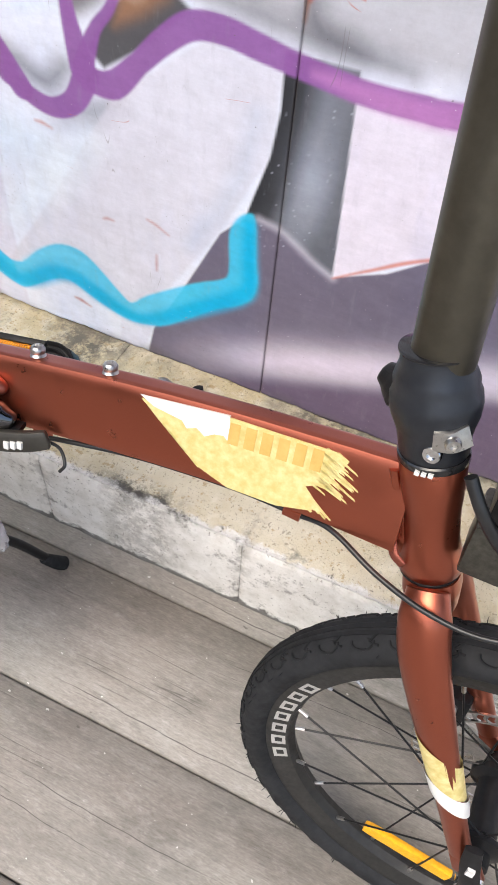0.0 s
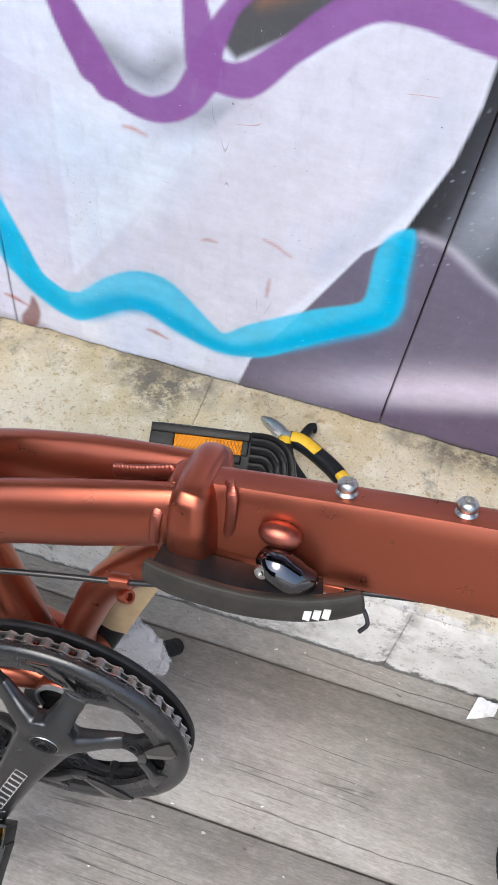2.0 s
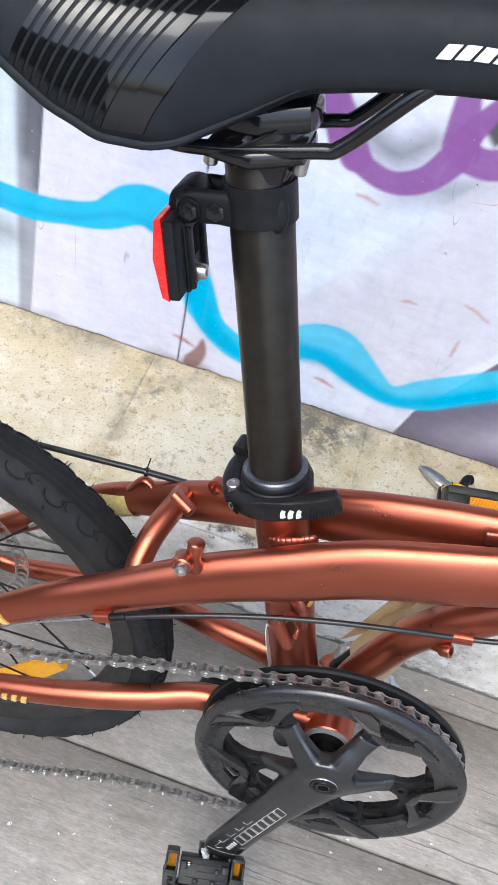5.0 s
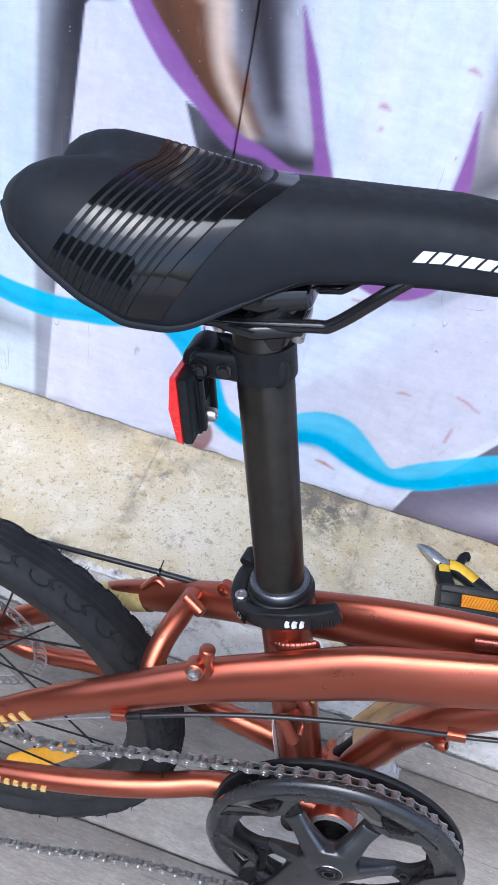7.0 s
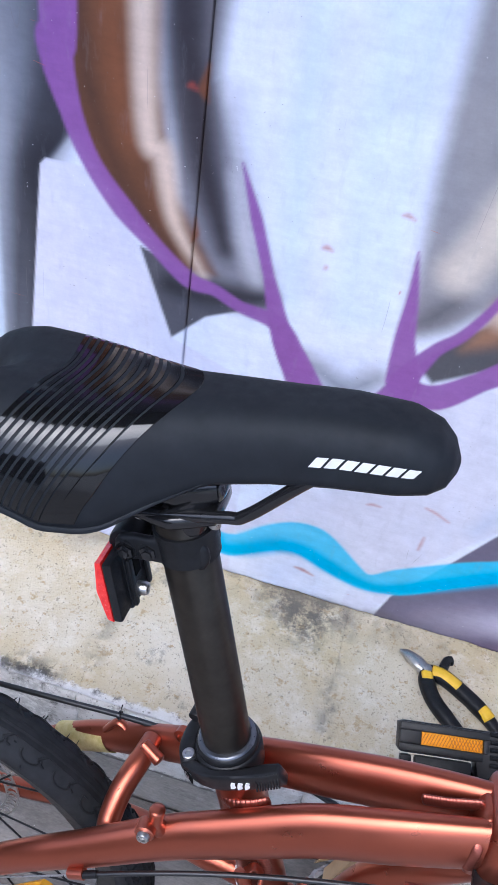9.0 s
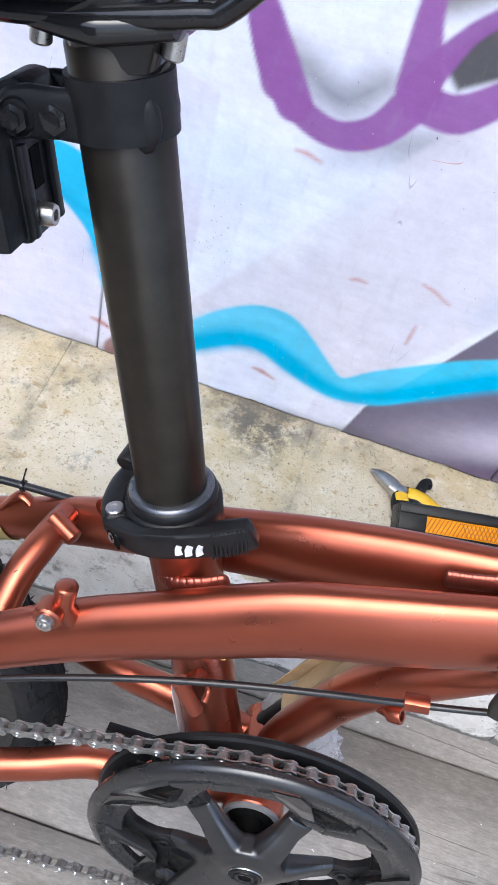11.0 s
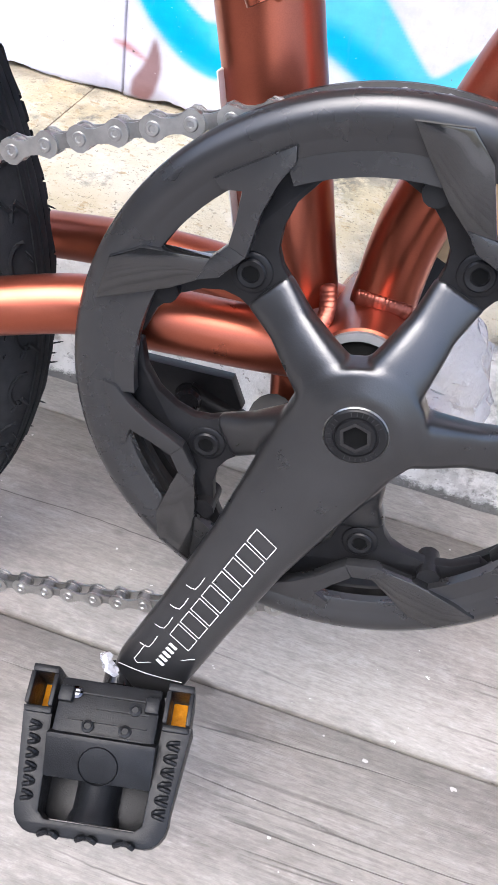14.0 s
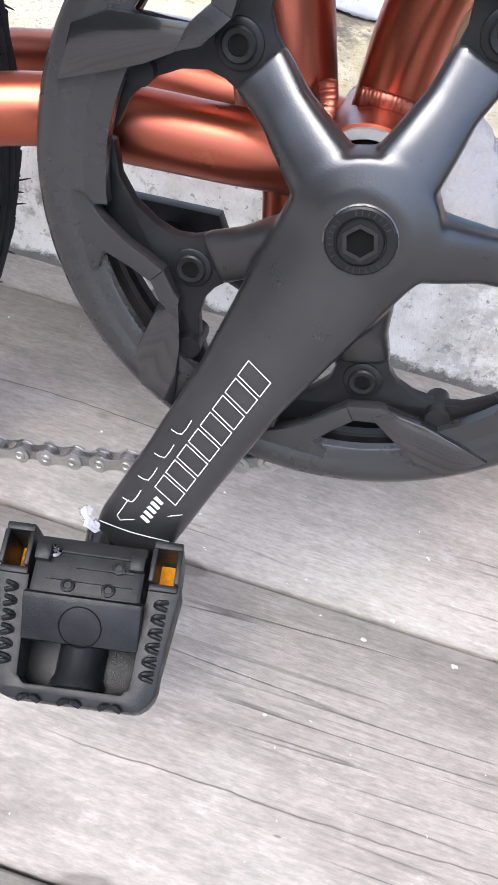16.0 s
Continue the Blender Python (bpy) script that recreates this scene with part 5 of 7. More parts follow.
# rear half of the frame
seat_tube = cpart("seat_tube", Geo().sweep([(-0.1045, 0, 0.508), (-0.0853, 0, 0.444), (-0.0395, 0, 0.292)], 0.0192, None, 36), COPPER, bike)
STAY = [(0.084, -0.006, 0.5305), (0.055, -0.0085, 0.521), (0.012, -0.0115, 0.5065), (-0.035, -0.014, 0.490), (-0.085, -0.020, 0.4665), (-0.135, -0.026, 0.4425), (-0.19, -0.034, 0.409), (-0.25, -0.040, 0.370), (-0.32, -0.0385, 0.303), (-0.374, -0.036, 0.252)]
for s in (-1, 1):
    stay = part("twin_stay", Geo().sweep([(x, y if s < 0 else 2 * mid(z) - y, z) for x, y, z in STAY], (0.0115, 0.0125, 0.0135, 0.0135, 0.013, 0.0125, 0.0115, 0.0105, 0.0095, 0.009), (0.0215, 0.0232, 0.0246, 0.0242, 0.0226, 0.0204, 0.0176, 0.0145, 0.0125, 0.011), 28), COPPER, bike)
    if s > 0:
        part("decal", Geo().sweep([(-0.218 - 0.012 * i, 0.0725 + 0.0022 * i, 0.3905 - 0.0080 * i) for i in range(5)], (0.0113, 0.0109), (0.0159, 0.0150), 24, caps=False), LIME, stay, "yellow-green dry-brush print")
        part("cable_eye", Geo().lathe([(0.004, -0.004), (0.0075, -0.0035), (0.0075, 0.0035), (0.004, 0.004)], (-0.150, 0.050, 0.457), (0.3, 1, 0), 18, True), COPPER, stay)
        part("cable_guide", Geo().sweep([(-0.223, 0.069, 0.404), (-0.212, 0.069, 0.420), (-0.200, 0.066, 0.416)], 0.004, 0.003, 10), COPPER, stay)
    else:
        fit_ = part("mudguard_boss", Geo().sweep([(-0.140, -0.028, 0.452), (-0.145, -0.033, 0.467), (-0.146, -0.030, 0.478)], (0.007, 0.0055, 0.007), (0.006, 0.005, 0.006), 14, round_end=0.003), COPPER, stay)
        part("boss_eye", Geo().lathe([(0.0068, -0.006), (0.0075, -0.005), (0.0075, 0.004), (0.0065, 0.005)], (-0.150, -0.039, 0.466), (0, -1, 0), 18), COPPER, fit_)
        bolt("bolt", (-0.150, -0.0445, 0.466), (0, -1, 0), 0.0048, 0.003, STEEL, fit_, "steel socket bolt")
        gold = Geo()
        for k in range(6):
            t = k / 5
            cx, cy, cz = -0.318 + 0.046 * t, -0.0492 - 0.0010 * t, 0.305 + 0.0445 * t
            m = Matrix.Translation((cx, cy, cz)) @ pose(0, 0, 0, 0, -44, 0)
            gold.box((-0.0026, -0.0012, -0.0055), (0.0026, 0.004, 0.0055), 0, m)
        part("print", gold, GOLD, stay, "gold printed letter blocks")["kind"] = "stuff"
weld([(-0.072, -0.005, 0.4900), (-0.083, -0.0085, 0.4860), (-0.095, -0.0085, 0.4800), (-0.104, -0.003, 0.4755)], 0.0048, 8, seat_tube)
bridge = part("bridge", Geo().sweep([(-0.176, 0.053, 0.436), (-0.178, 0.034, 0.436), (-0.185, 0.010, 0.424), (-0.187, -0.010, 0.408), (-0.182, -0.026, 0.406)], (0.008, 0.0095, 0.0095, 0.008), None, 18, side=(0, 0, 1)), COPPER, bike)
part("bridge_eye", Geo().lathe([(0.0035, -0.009), (0.0055, -0.008), (0.0055, 0.010), (0.0035, 0.011)], (-0.172, 0.036, 0.443), (0.9, -0.4, -0.2), 14), COPPER, bridge)
part("bridge_hole", Geo().lathe([(0.0025, -0.002), (0.0025, 0.0006)], (-0.1845, 0.0035, 0.4295), (0.2, -0.75, 0.65), 12), GLOSS, bridge)
CSTAY = [(-0.012, 0.006, 0.281), (-0.05, 0.0, 0.280), (-0.085, -0.006, 0.2795), (-0.118, -0.010, 0.2775), (-0.155, -0.021, 0.2695), (-0.20, -0.030, 0.258), (-0.26, -0.036, 0.240), (-0.335, -0.0365, 0.218), (-0.378, -0.035, 0.232)]
for s in (-1, 1):
    cs = part("chain_stay", Geo().sweep([(x, y if s < 0 else 2 * mid(z) - y, z) for x, y, z in CSTAY], (0.0115, 0.0118, 0.0118, 0.0108, 0.0105, 0.0108, 0.010, 0.009, 0.008), (0.0125, 0.0135, 0.0135, 0.0125, 0.012, 0.012, 0.0115, 0.010, 0.009), 24), COPPER, bike)
    part("dropout", Geo().prism([(-0.366, 0.270), (-0.356, 0.232), (-0.39, 0.222), (-0.405, 0.236), (-0.403, 0.258), (-0.385, 0.272)], mid(0.2465) + s * 0.060, mid(0.2465) + s * 0.065, 0.001), COPPER, cs)
    if s < 0:
        g2 = Geo()
        for k in range(7):
            t = k / 6
            m = Matrix.Translation((-0.305 + 0.052 * t, -0.0468 + 0.0004 * t, 0.2275 + 0.0145 * t)) @ pose(0, 0, 0, 0, -15, 0)
            g2.prism([(-0.003, -0.003), (0.0018, -0.003), (0.003, 0.003), (-0.0018, 0.003)], -0.0012, 0.004, 0, m)
        part("print", g2, GOLD, cs, "gold printed letter blocks")["kind"] = "stuff"
down = cpart("down_tube", Geo().sweep([(-0.003, 0, 0.292), (-0.001, 0, 0.331), (0.008, 0, 0.366), (0.021, 0, 0.405), (0.038, 0, 0.434), (0.058, 0, 0.457), (0.090, 0, 0.492)], (0.0135, 0.0135, 0.0135, 0.014, 0.0145, 0.015, 0.015), None, 30), COPPER, bike)
shell = part("bottom_bracket", Geo().lathe([(0.016, -0.0125), (0.0195, -0.0125), (0.0205, -0.0115), (0.0205, 0.063), (0.0195, 0.064), (0.016, 0.064)], (-0.003, 0, 0.2825), (0, 1, 0), 40), COPPER, bike)
part("bearing_cup", Geo().lathe([(0.0196, -0.001), (0.0196, 0.0022), (0.0165, 0.0026), (0.0160, -0.001), (0.013, -0.003)], (-0.003, -0.0125, 0.2825), (0, -1, 0), 40), CUP, shell, "steel bearing cup")
part("bearing_seal", Geo().lathe([(0.0158, 0.0004), (0.0130, 0.0006), (0.009, 0.003), (0.008, 0.030)], (-0.003, -0.0125, 0.2825), (0, -1, 0), 32), HOLE, shell)
weld([(-0.025, 0.010, 0.3060), (-0.0225, 0.004, 0.2985), (-0.0235, -0.001, 0.2905), (-0.027, -0.0045, 0.285)], 0.0027, 10, shell)
weld([(-0.013, 0.0135, 0.3035), (-0.003, 0.0110, 0.3045), (0.008, 0.0135, 0.3030)], 0.0028, 10, shell)
cpart("shell_strut", Geo().sweep([(-0.036, 0, 0.285), (-0.030, 0, 0.262), (-0.027, 0, 0.245)], 0.013, 0.012, 20, 3), COPPER, shell)
guide = part("cable_guide", Geo().sweep([(-0.0785, -0.0225, 0.4215), (-0.0645, -0.0222, 0.3985)], 0.0046, 0.0048, 18, per=4), COPPER, seat_tube)
part("bracket", Geo().sweep([(-0.0740, -0.0190, 0.4195), (-0.0680, -0.0125, 0.4190), (-0.0610, -0.0105, 0.4070), (-0.0610, -0.0180, 0.4020)], 0.0034, 0.0018, 12, 3), COPPER, guide)
weld([(-0.0735, -0.0035, 0.4300), (-0.0655, -0.0060, 0.4240), (-0.0600, -0.0060, 0.4130), (-0.0585, -0.0058, 0.4030)], 0.0038, 9, seat_tube)
part("gold_mark", Geo().sweep([(-0.0620, 0.0005, 0.434), (-0.0585, 0.0012, 0.427), (-0.0585, 0.0012, 0.419)], 0.0006, 0.0014, 6), GOLD, seat_tube, "gold printed stroke")
part("sticker", Geo().sweep([(-0.0815, 0.0090, 0.373), (-0.0753, 0.0105, 0.350), (-0.0637, 0.0125, 0.312)], 0.0060, 0.0006, 8, 6), WHITE, seat_tube, "white paper sticker")
boss_ = part("cable_boss", Geo().sweep([(0.036, 0.006, 0.4195), (0.0425, 0.0005, 0.4245)], 0.0042, None, 14, per=3), COPPER, down)
part("boss_collar", Geo().lathe([(0.0030, -0.004), (0.0048, -0.004), (0.0052, -0.003), (0.0052, 0.003), (0.0048, 0.004), (0.0030, 0.004)], (0.0435, -0.0005, 0.4255), (0.75, -0.3, 0.5), 18, True), COPPER, boss_)

# seat post and its clamp
PA = Vector((-0.284, -0.031, 1)).normalized()
UPPER = Matrix.Translation((0, 0.0085, -0.0015))
SADDLE_AT = Matrix.Translation((-0.168, 0.0190, 0.7755)) @ Matrix.Scale(1.03, 4) @ Matrix.Translation((0.168, 0, -0.781))
P0 = Vector((-0.1075, 0.0088, 0.512))
post = part("seat_post", Geo().lathe([(0.0173, -0.008), (0.0173, 0.2185), (0.0165, 0.220), (0.0165, 0.223)], P0, PA, 44), POST, bike, "long matt black seat post")
collar = part("seat_clamp", Geo().lathe([(0.0205, -0.010), (0.0240, -0.0095), (0.0246, -0.008), (0.0246, 0.008), (0.0238, 0.0092), (0.0226, 0.0100), (0.0228, 0.0120), (0.0222, 0.0145), (0.0205, 0.0162), (0.0180, 0.0166), (0.0173, 0.0150)], P0 + PA * 0.0035, PA, 48), BLACK, bike, "black seat clamp with quick-release lever")
part("shim_ring", Geo().lathe([(0.0174, 0.0180), (0.0212, 0.0192), (0.0206, 0.0204), (0.0190, 0.0212), (0.0174, 0.0210)], P0, PA, 40), worn("shim_grey", (0.10, 0.105, 0.12), (0.14, 0.145, 0.16), 60, (0.26, 0.34), 0.8, 0.0), collar, "glossy dark shim ring")


def clamp_at(deg, r, h):
    """A point about the post: degrees from straight forward, distance from its axis, height along it."""
    fwd = Vector((1, 0, 0.264)).normalized()
    side_ = PA.cross(fwd)
    return P0 + PA * h + (fwd * math.cos(radians(deg)) + side_ * math.sin(radians(deg))) * r


cl = [clamp_at(-146, 0.0310, 0.0030), clamp_at(-122, 0.0272, 0.0036), clamp_at(-98, 0.0262, 0.0046), clamp_at(-72, 0.0268, 0.0060), clamp_at(-48, 0.0325, 0.0090), clamp_at(-34, 0.0410, 0.0132), clamp_at(-26, 0.0500, 0.0168)]
clamp_lever = part("clamp_lever", Geo().sweep(cl, (0.0046, 0.0044, 0.0034, 0.0034, 0.0040, 0.0052, 0.0044), (0.0070, 0.0082, 0.0090, 0.0090, 0.0088, 0.0086, 0.0082), 28, 6, side=(0.4, -1, 0), round_end=0.0015), BLACK, collar)
ribs = Geo()
along = (cl[6] - cl[4]).normalized()
face_ = along.cross(PA).normalized()
face_ = -face_ if face_.y > 0 else face_
for k in range(9):
    q = cl[4].lerp(cl[6], 0.22 + 0.085 * k) + face_ * 0.0046
    ribs.sweep([q - PA * 0.0078, q + PA * 0.0080], 0.0008, 0.0008, 6, per=2)
part("grip_ribs", ribs, BLACK, clamp_lever)
part("pivot_block", Geo().sweep([clamp_at(138, 0.0290, 0.009), clamp_at(165, 0.0285, 0.007), clamp_at(-168, 0.0290, 0.0055), clamp_at(-146, 0.0295, 0.004)], 0.0078, 0.0070, 20, 3.4, side=PA, round_end=0.003), BLACK, collar)
bolt("pivot_pin", clamp_at(-150, 0.0290, 0.0125), PA, 0.0046, 0.0012, STEEL, collar, "steel pivot pin")
part("slot", Geo().box((-0.0056, -0.0006, -0.0030), (0.0056, 0.0006, 0.0030), 0.0005, Matrix.Translation(clamp_at(-134, 0.0342, 0.0020)) @ pose(0, 0, 0, 8, -8, -42)), HOLE, collar)
bolt("barrel_nut", clamp_at(-136, 0.0340, 0.0020), (-0.6, -0.8, 0), 0.0030, 0.0012, STEEL, collar, "steel barrel nut")
thumb = Geo().lathe([(0.0056, -0.006), (0.0060, -0.005), (0.0060, 0.005), (0.0050, 0.0062)], clamp_at(148, 0.0300, 0.020), (0.2, 1, 0.3), 16)
part("thumb_nut", thumb, BLACK, collar)
marks = Geo()
for k in range(3):
    q = clamp_at(-70 + 8.0 * k, 0.0305 + 0.0023 * k, 0.0022 + 0.0008 * k)
    marks.sweep([q, q + PA * 0.0034, q + PA * 0.0068 + Vector((0.0012, 0, 0))], 0.0006, 0.0018, 8, 5, per=2, side=q - clamp_at(-70 + 8.0 * k, 0.0, 0.0022))
part("print", marks, WHITE, clamp_lever, "white printed mark")["kind"] = "stuff"

# saddle head, rails, saddle
PT = P0 + PA * 0.2225
head_clamp = part("saddle_clamp", Geo().sweep([PT + Vector((0.004, 0, -0.010)), PT + Vector((0.002, 0, 0.004)), PT + Vector((-0.002, 0, 0.010))], (0.0155, 0.018, 0.021), (0.0155, 0.019, 0.024), 28, 3), GLOSS, bike, "gloss black two-bolt saddle clamp")
part("upper_yoke", Geo().sweep([PT + Vector((-0.020, 0, 0.014)), PT + Vector((0.0, 0, 0.019)), PT + Vector((0.023, 0, 0.026))], (0.018, 0.021, 0.016), (0.005, 0.009, 0.0075), 24, 4, round_end=0.003), GLOSS, head_clamp)
part("lower_yoke", Geo().sweep([PT + Vector((-0.022, 0, -0.001)), PT + Vector((0.0, 0, 0.002)), PT + Vector((0.024, 0, 0.009))], (0.019, 0.024, 0.018), (0.004, 0.006, 0.005), 24, 4, round_end=0.002), GLOSS, head_clamp)
for dx, dz in ((-0.021, -0.005), (0.023, 0.003)):
    part("barrel_bolt", Geo().lathe([(0.0002, 0), (0.0030, 0), (0.0038, 0.0008), (0.0038, 0.0085), (0.0032, 0.0092)], PT + Vector((dx, -0.008, dz - 0.0055)), (0, 0, 1), 18), STEEL, head_clamp, "knurled steel bolt")


def saddle_dims(x):
    xs = (-0.305, -0.3038, -0.3005, -0.294, -0.285, -0.273, -0.25, -0.225, -0.20, -0.175, -0.15, -0.12, -0.09, -0.06, -0.045, -0.037, -0.0325)
    w = np.interp(x, xs, (0.027, 0.036, 0.045, 0.0525, 0.0580, 0.0630, 0.0662, 0.0648, 0.0570, 0.0415, 0.0345, 0.0305, 0.0288, 0.0272, 0.023, 0.016, 0.004))
    top = np.interp(x, xs, (0.7750, 0.7805, 0.7865, 0.7930, 0.7980, 0.8015, 0.803, 0.8035, 0.804, 0.8075, 0.8125, 0.818, 0.8235, 0.8255, 0.8215, 0.815, 0.807))
    low = np.interp(x, xs, (0.7725, 0.7718, 0.7700, 0.7665, 0.7625, 0.757, 0.746, 0.738, 0.739, 0.755, 0.7735, 0.782, 0.789, 0.794, 0.797, 0.800, 0.804))
    return float(w), float(top), float(low)


def saddle_at(x, v, lift=0.0):
    """The saddle's skin at length x; v runs from -1 (near skirt) over 0 (crest) to 1."""
    w, top, low = saddle_dims(x)
    w, low = w + lift, low
    n = 2.7 + 0.3 * min(1, max(0, (x + 0.30) / 0.2))
    a = abs(v) * math.pi / 2
    c, s = math.cos(a), math.sin(a)
    L = w * s ** (2 / n) * (1 if v > 0 else -1)
    U = low + (top + lift - low) * c ** (2 / n)
    rear = min(1.0, max(0.0, (-0.225 - x) / 0.08))
    dip = 0.011 * rear * math.exp(-(L / 0.020) ** 2)
    shift = 0.021 * rear * rear * math.exp(-(L / 0.0165) ** 2)
    z = max(U - dip, low + 0.0004)
    return (x + shift, L + mid(z), z)


rows = []
for i in range(67):
    t = i / 66
    x = -0.305 + 0.2725 * (t - 0.12 * math.sin(2 * math.pi * t))
    ring = [saddle_at(x, -1 + 2 * j / 48) for j in range(49)]
    w, top, low = saddle_dims(x)
    ring += [(p[0], mid(low) + (p[1] - mid(p[2])) * 0.9, low - 0.003) for p in (saddle_at(x, 1 - 2 * j / 10) for j in range(11))]
    rows.append(ring)
saddle = part("saddle", Geo().grid(rows, True, True), SADDLE, bike, "matt black sport saddle with glossy grip stripes", sharp=70)
saddle.matrix_local = SADDLE_AT
piping = Geo().sweep([saddle_at(-0.302 + 0.150 * i / 14, -1) for i in range(15)], (0.0016, 0.0016, 0.0015, 0.0003), (0.0022, 0.0022, 0.0019, 0.0003), 8, per=3)
part("skirt_edge", piping, SADDLE, saddle)
bands = [(-0.166, 0.0125), (-0.1795, 0.0075)] + [(-0.1885 - 0.0050 * k, 0.0031) for k in range(11)]
for x0, wd in bands:
    k = (x0 + 0.166) / -0.073
    rowsb = []
    for j in range(57):
        v = -0.985 + 1.50 * j / 56
        sweep_back = (0.043 - 0.016 * k) * (abs(v) ** 1.3)
        rowsb.append([saddle_at(x0 - wd * q - sweep_back, v, 0.0004 if 0 < q < 1 else -0.0008) for q in (0, 0.08, 0.5, 0.92, 1)])
    part("grip_stripe", Geo().grid(rowsb), GRIP, saddle, "glossy black grip stripe")
for k in range(7):
    x0, wd, v0, v1 = -0.1030 + 0.0072 * k, 0.0058, -0.880, -0.780
    g3 = Geo()
    g3.grid([[saddle_at(x0 + wd * f + 0.0030 * q, v0 + (v1 - v0) * q, 0.0008) for f in (0, 0.5, 1)] for q in (0, 0.5, 1)])
    part("print", g3, WHITE, saddle, "white slanted print block")["kind"] = "stuff"
for s in (-1, 1):
    cpart("saddle_rail", Geo().sweep([(-0.285, s * 0.030, 0.760), (-0.255, s * 0.029, 0.742), (-0.215, s * 0.026, 0.731), (-0.185, s * 0.025, 0.734), (-0.140, s * 0.025, 0.7465), (-0.128, s * 0.0255, 0.753), (-0.103, s * 0.0255, 0.784), (-0.085, s * 0.018, 0.799)], 0.0037, None, 14), GLOSS, saddle, "glossy black saddle rail")

# rear reflector on its band
B0 = P0 + PA * 0.199
band = part("reflector_bracket", Geo().lathe([(0.0170, -0.0105), (0.0192, -0.0105), (0.0192, 0.0105), (0.0170, 0.0105)], B0, PA, 40, True), PLASTIC, bike, "black plastic band and arm")
for y in (-0.013, 0.009):
    part("arm", Geo().sweep([(-0.150, y - 0.004, 0.7035), (-0.165, y - 0.004, 0.7005), (-0.180, y - 0.003, 0.697), (-0.190, y - 0.002, 0.6945), (-0.1965, y - 0.002, 0.6925)], 0.0036, (0.0102, 0.0100, 0.0086, 0.0092, 0.0086), 20, 2.8, round_end=0.006), PLASTIC, band).matrix_local = UPPER
part("knuckle", Geo().lathe([(0.0002, -0.012), (0.0100, -0.011), (0.0106, -0.009), (0.0106, 0.009), (0.0100, 0.011)], (-0.197, -0.003, 0.6925), (0, 1, 0), 26), PLASTIC, band).matrix_local = UPPER
for x, z in ((-0.1805, 0.696), (-0.1945, 0.692)):
    part("hex_bolt", Geo().lathe([(0.0052, 0), (0.0052, 0.003), (0.0034, 0.0035), (0.0032, 0.005), (0.0002, 0.0052)], (x, -0.0182, z), (0, -1, 0), 6), GLOSS, band, "black hex bolt").matrix_local = UPPER
    part("bolt_recess", Geo().lathe([(0.0056, -0.0004), (0.0066, 0.0008), (0.0072, -0.0004)], (x, -0.0182, z), (0, -1, 0), 24, True), PLASTIC, band).matrix_local = UPPER
TILT = Matrix.Translation((-0.1935, -0.003, 0.664)) @ pose(0, 0, 0, 0, -15)
plate_ = part("tilt_plate", Geo().box((-0.0030, -0.015, -0.020), (0.0030, 0.015, 0.020), 0.002, TILT), PLASTIC, band)
plate_.matrix_local = UPPER
for y0, y1 in ((-0.0140, -0.0095), (0.0085, 0.0130)):
    part("plate_rib", Geo().box((0.0025, y0, -0.018), (0.0055, y1, 0.017), 0.001, TILT), PLASTIC, plate_)
part("slot", Geo().box((0.0026, -0.0045, -0.002), (0.0034, 0.0035, 0.013), 0.0, TILT), HOLE, plate_)
bolt("nut", TILT @ Vector((0.0055, -0.004, -0.0115)), (1, 0, 0.2), 0.0046, 0.004, STEEL, band, "steel nut").matrix_local = UPPER
RM = Matrix.Translation((-0.1950, -0.002, 0.6625)) @ pose(0, 0, 0, 0, -15) @ Matrix.Diagonal((0.85, 0.58, 0.80, 1))
rear_refl = part("rear_reflector", Geo().box((-0.001, -0.036, -0.029), (0.006, 0.036, 0.026), 0.002, RM), PLASTIC, bike, "red rear reflector in a black shell")
rear_refl.matrix_local = UPPER @ Matrix.Translation((-0.003, -0.010, 0.006))
lens = Geo().prism([(-0.0015, -0.030), (-0.006, -0.0275), (-0.0095, 0.0), (-0.006, 0.0265), (-0.0015, 0.0275)], -0.0355, 0.0355, 0.001, RM)
part("lens", lens, RED, rear_refl, "red prismatic lens")

# crankset: built about its own axle, then set parallel to the frame's plane
CRANKSET = BIKE.inverted() @ Matrix.Translation((0.001, 3.7875, 0.280)) @ pose(0, 0, 0, -9.5, 0, 2.5) @ Matrix.Scale(1.027, 4) @ Matrix.Translation((0, 0.0366, -0.288))
SPIDER = [68.6 + 72 * i for i in range(5)]


def at_bb(r, deg, y):
    return (BB[0] + r * math.cos(radians(deg)), y, BB[1] + r * math.sin(radians(deg)))


crank_dir = 248.6
BOLT_R = 0.0622
cg = Geo().lathe([(0.0002, 0.018), (0.020, 0.018), (0.0245, 0.012), (0.0235, 0.003), (0.0145, 0.0), (0.012, 0.0)], (0, -0.0535, BB[1]), (0, 1, 0), 40)
for a in SPIDER:
    cg.sweep([at_bb(0.004, a, -0.0440), at_bb(0.022, a, -0.0425), at_bb(0.040, a, -0.0365), at_bb(0.0535, a, -0.0325)], (0.0092, 0.0077, 0.0054, 0.0042), (0.0150, 0.0110, 0.0086, 0.0096), 24, 3.4)
cg.sweep([at_bb(0.0, crank_dir, -0.0440), at_bb(0.03, crank_dir, -0.0460), at_bb(0.07, crank_dir, -0.0510), at_bb(0.11, crank_dir, -0.0578), at_bb(0.146, crank_dir, -0.0640), at_bb(0.157, crank_dir, -0.0655)], (0.0090, 0.0092, 0.0086, 0.0075, 0.0068, 0.0062), (0.0245, 0.0215, 0.0170, 0.0158, 0.0160, 0.0135), 30, 2.9)
crank = part("crank_arm", cg, CRANK, bike, "dark grey forged crank arm with five-arm spider", sharp=60)
crank.matrix_local = CRANKSET
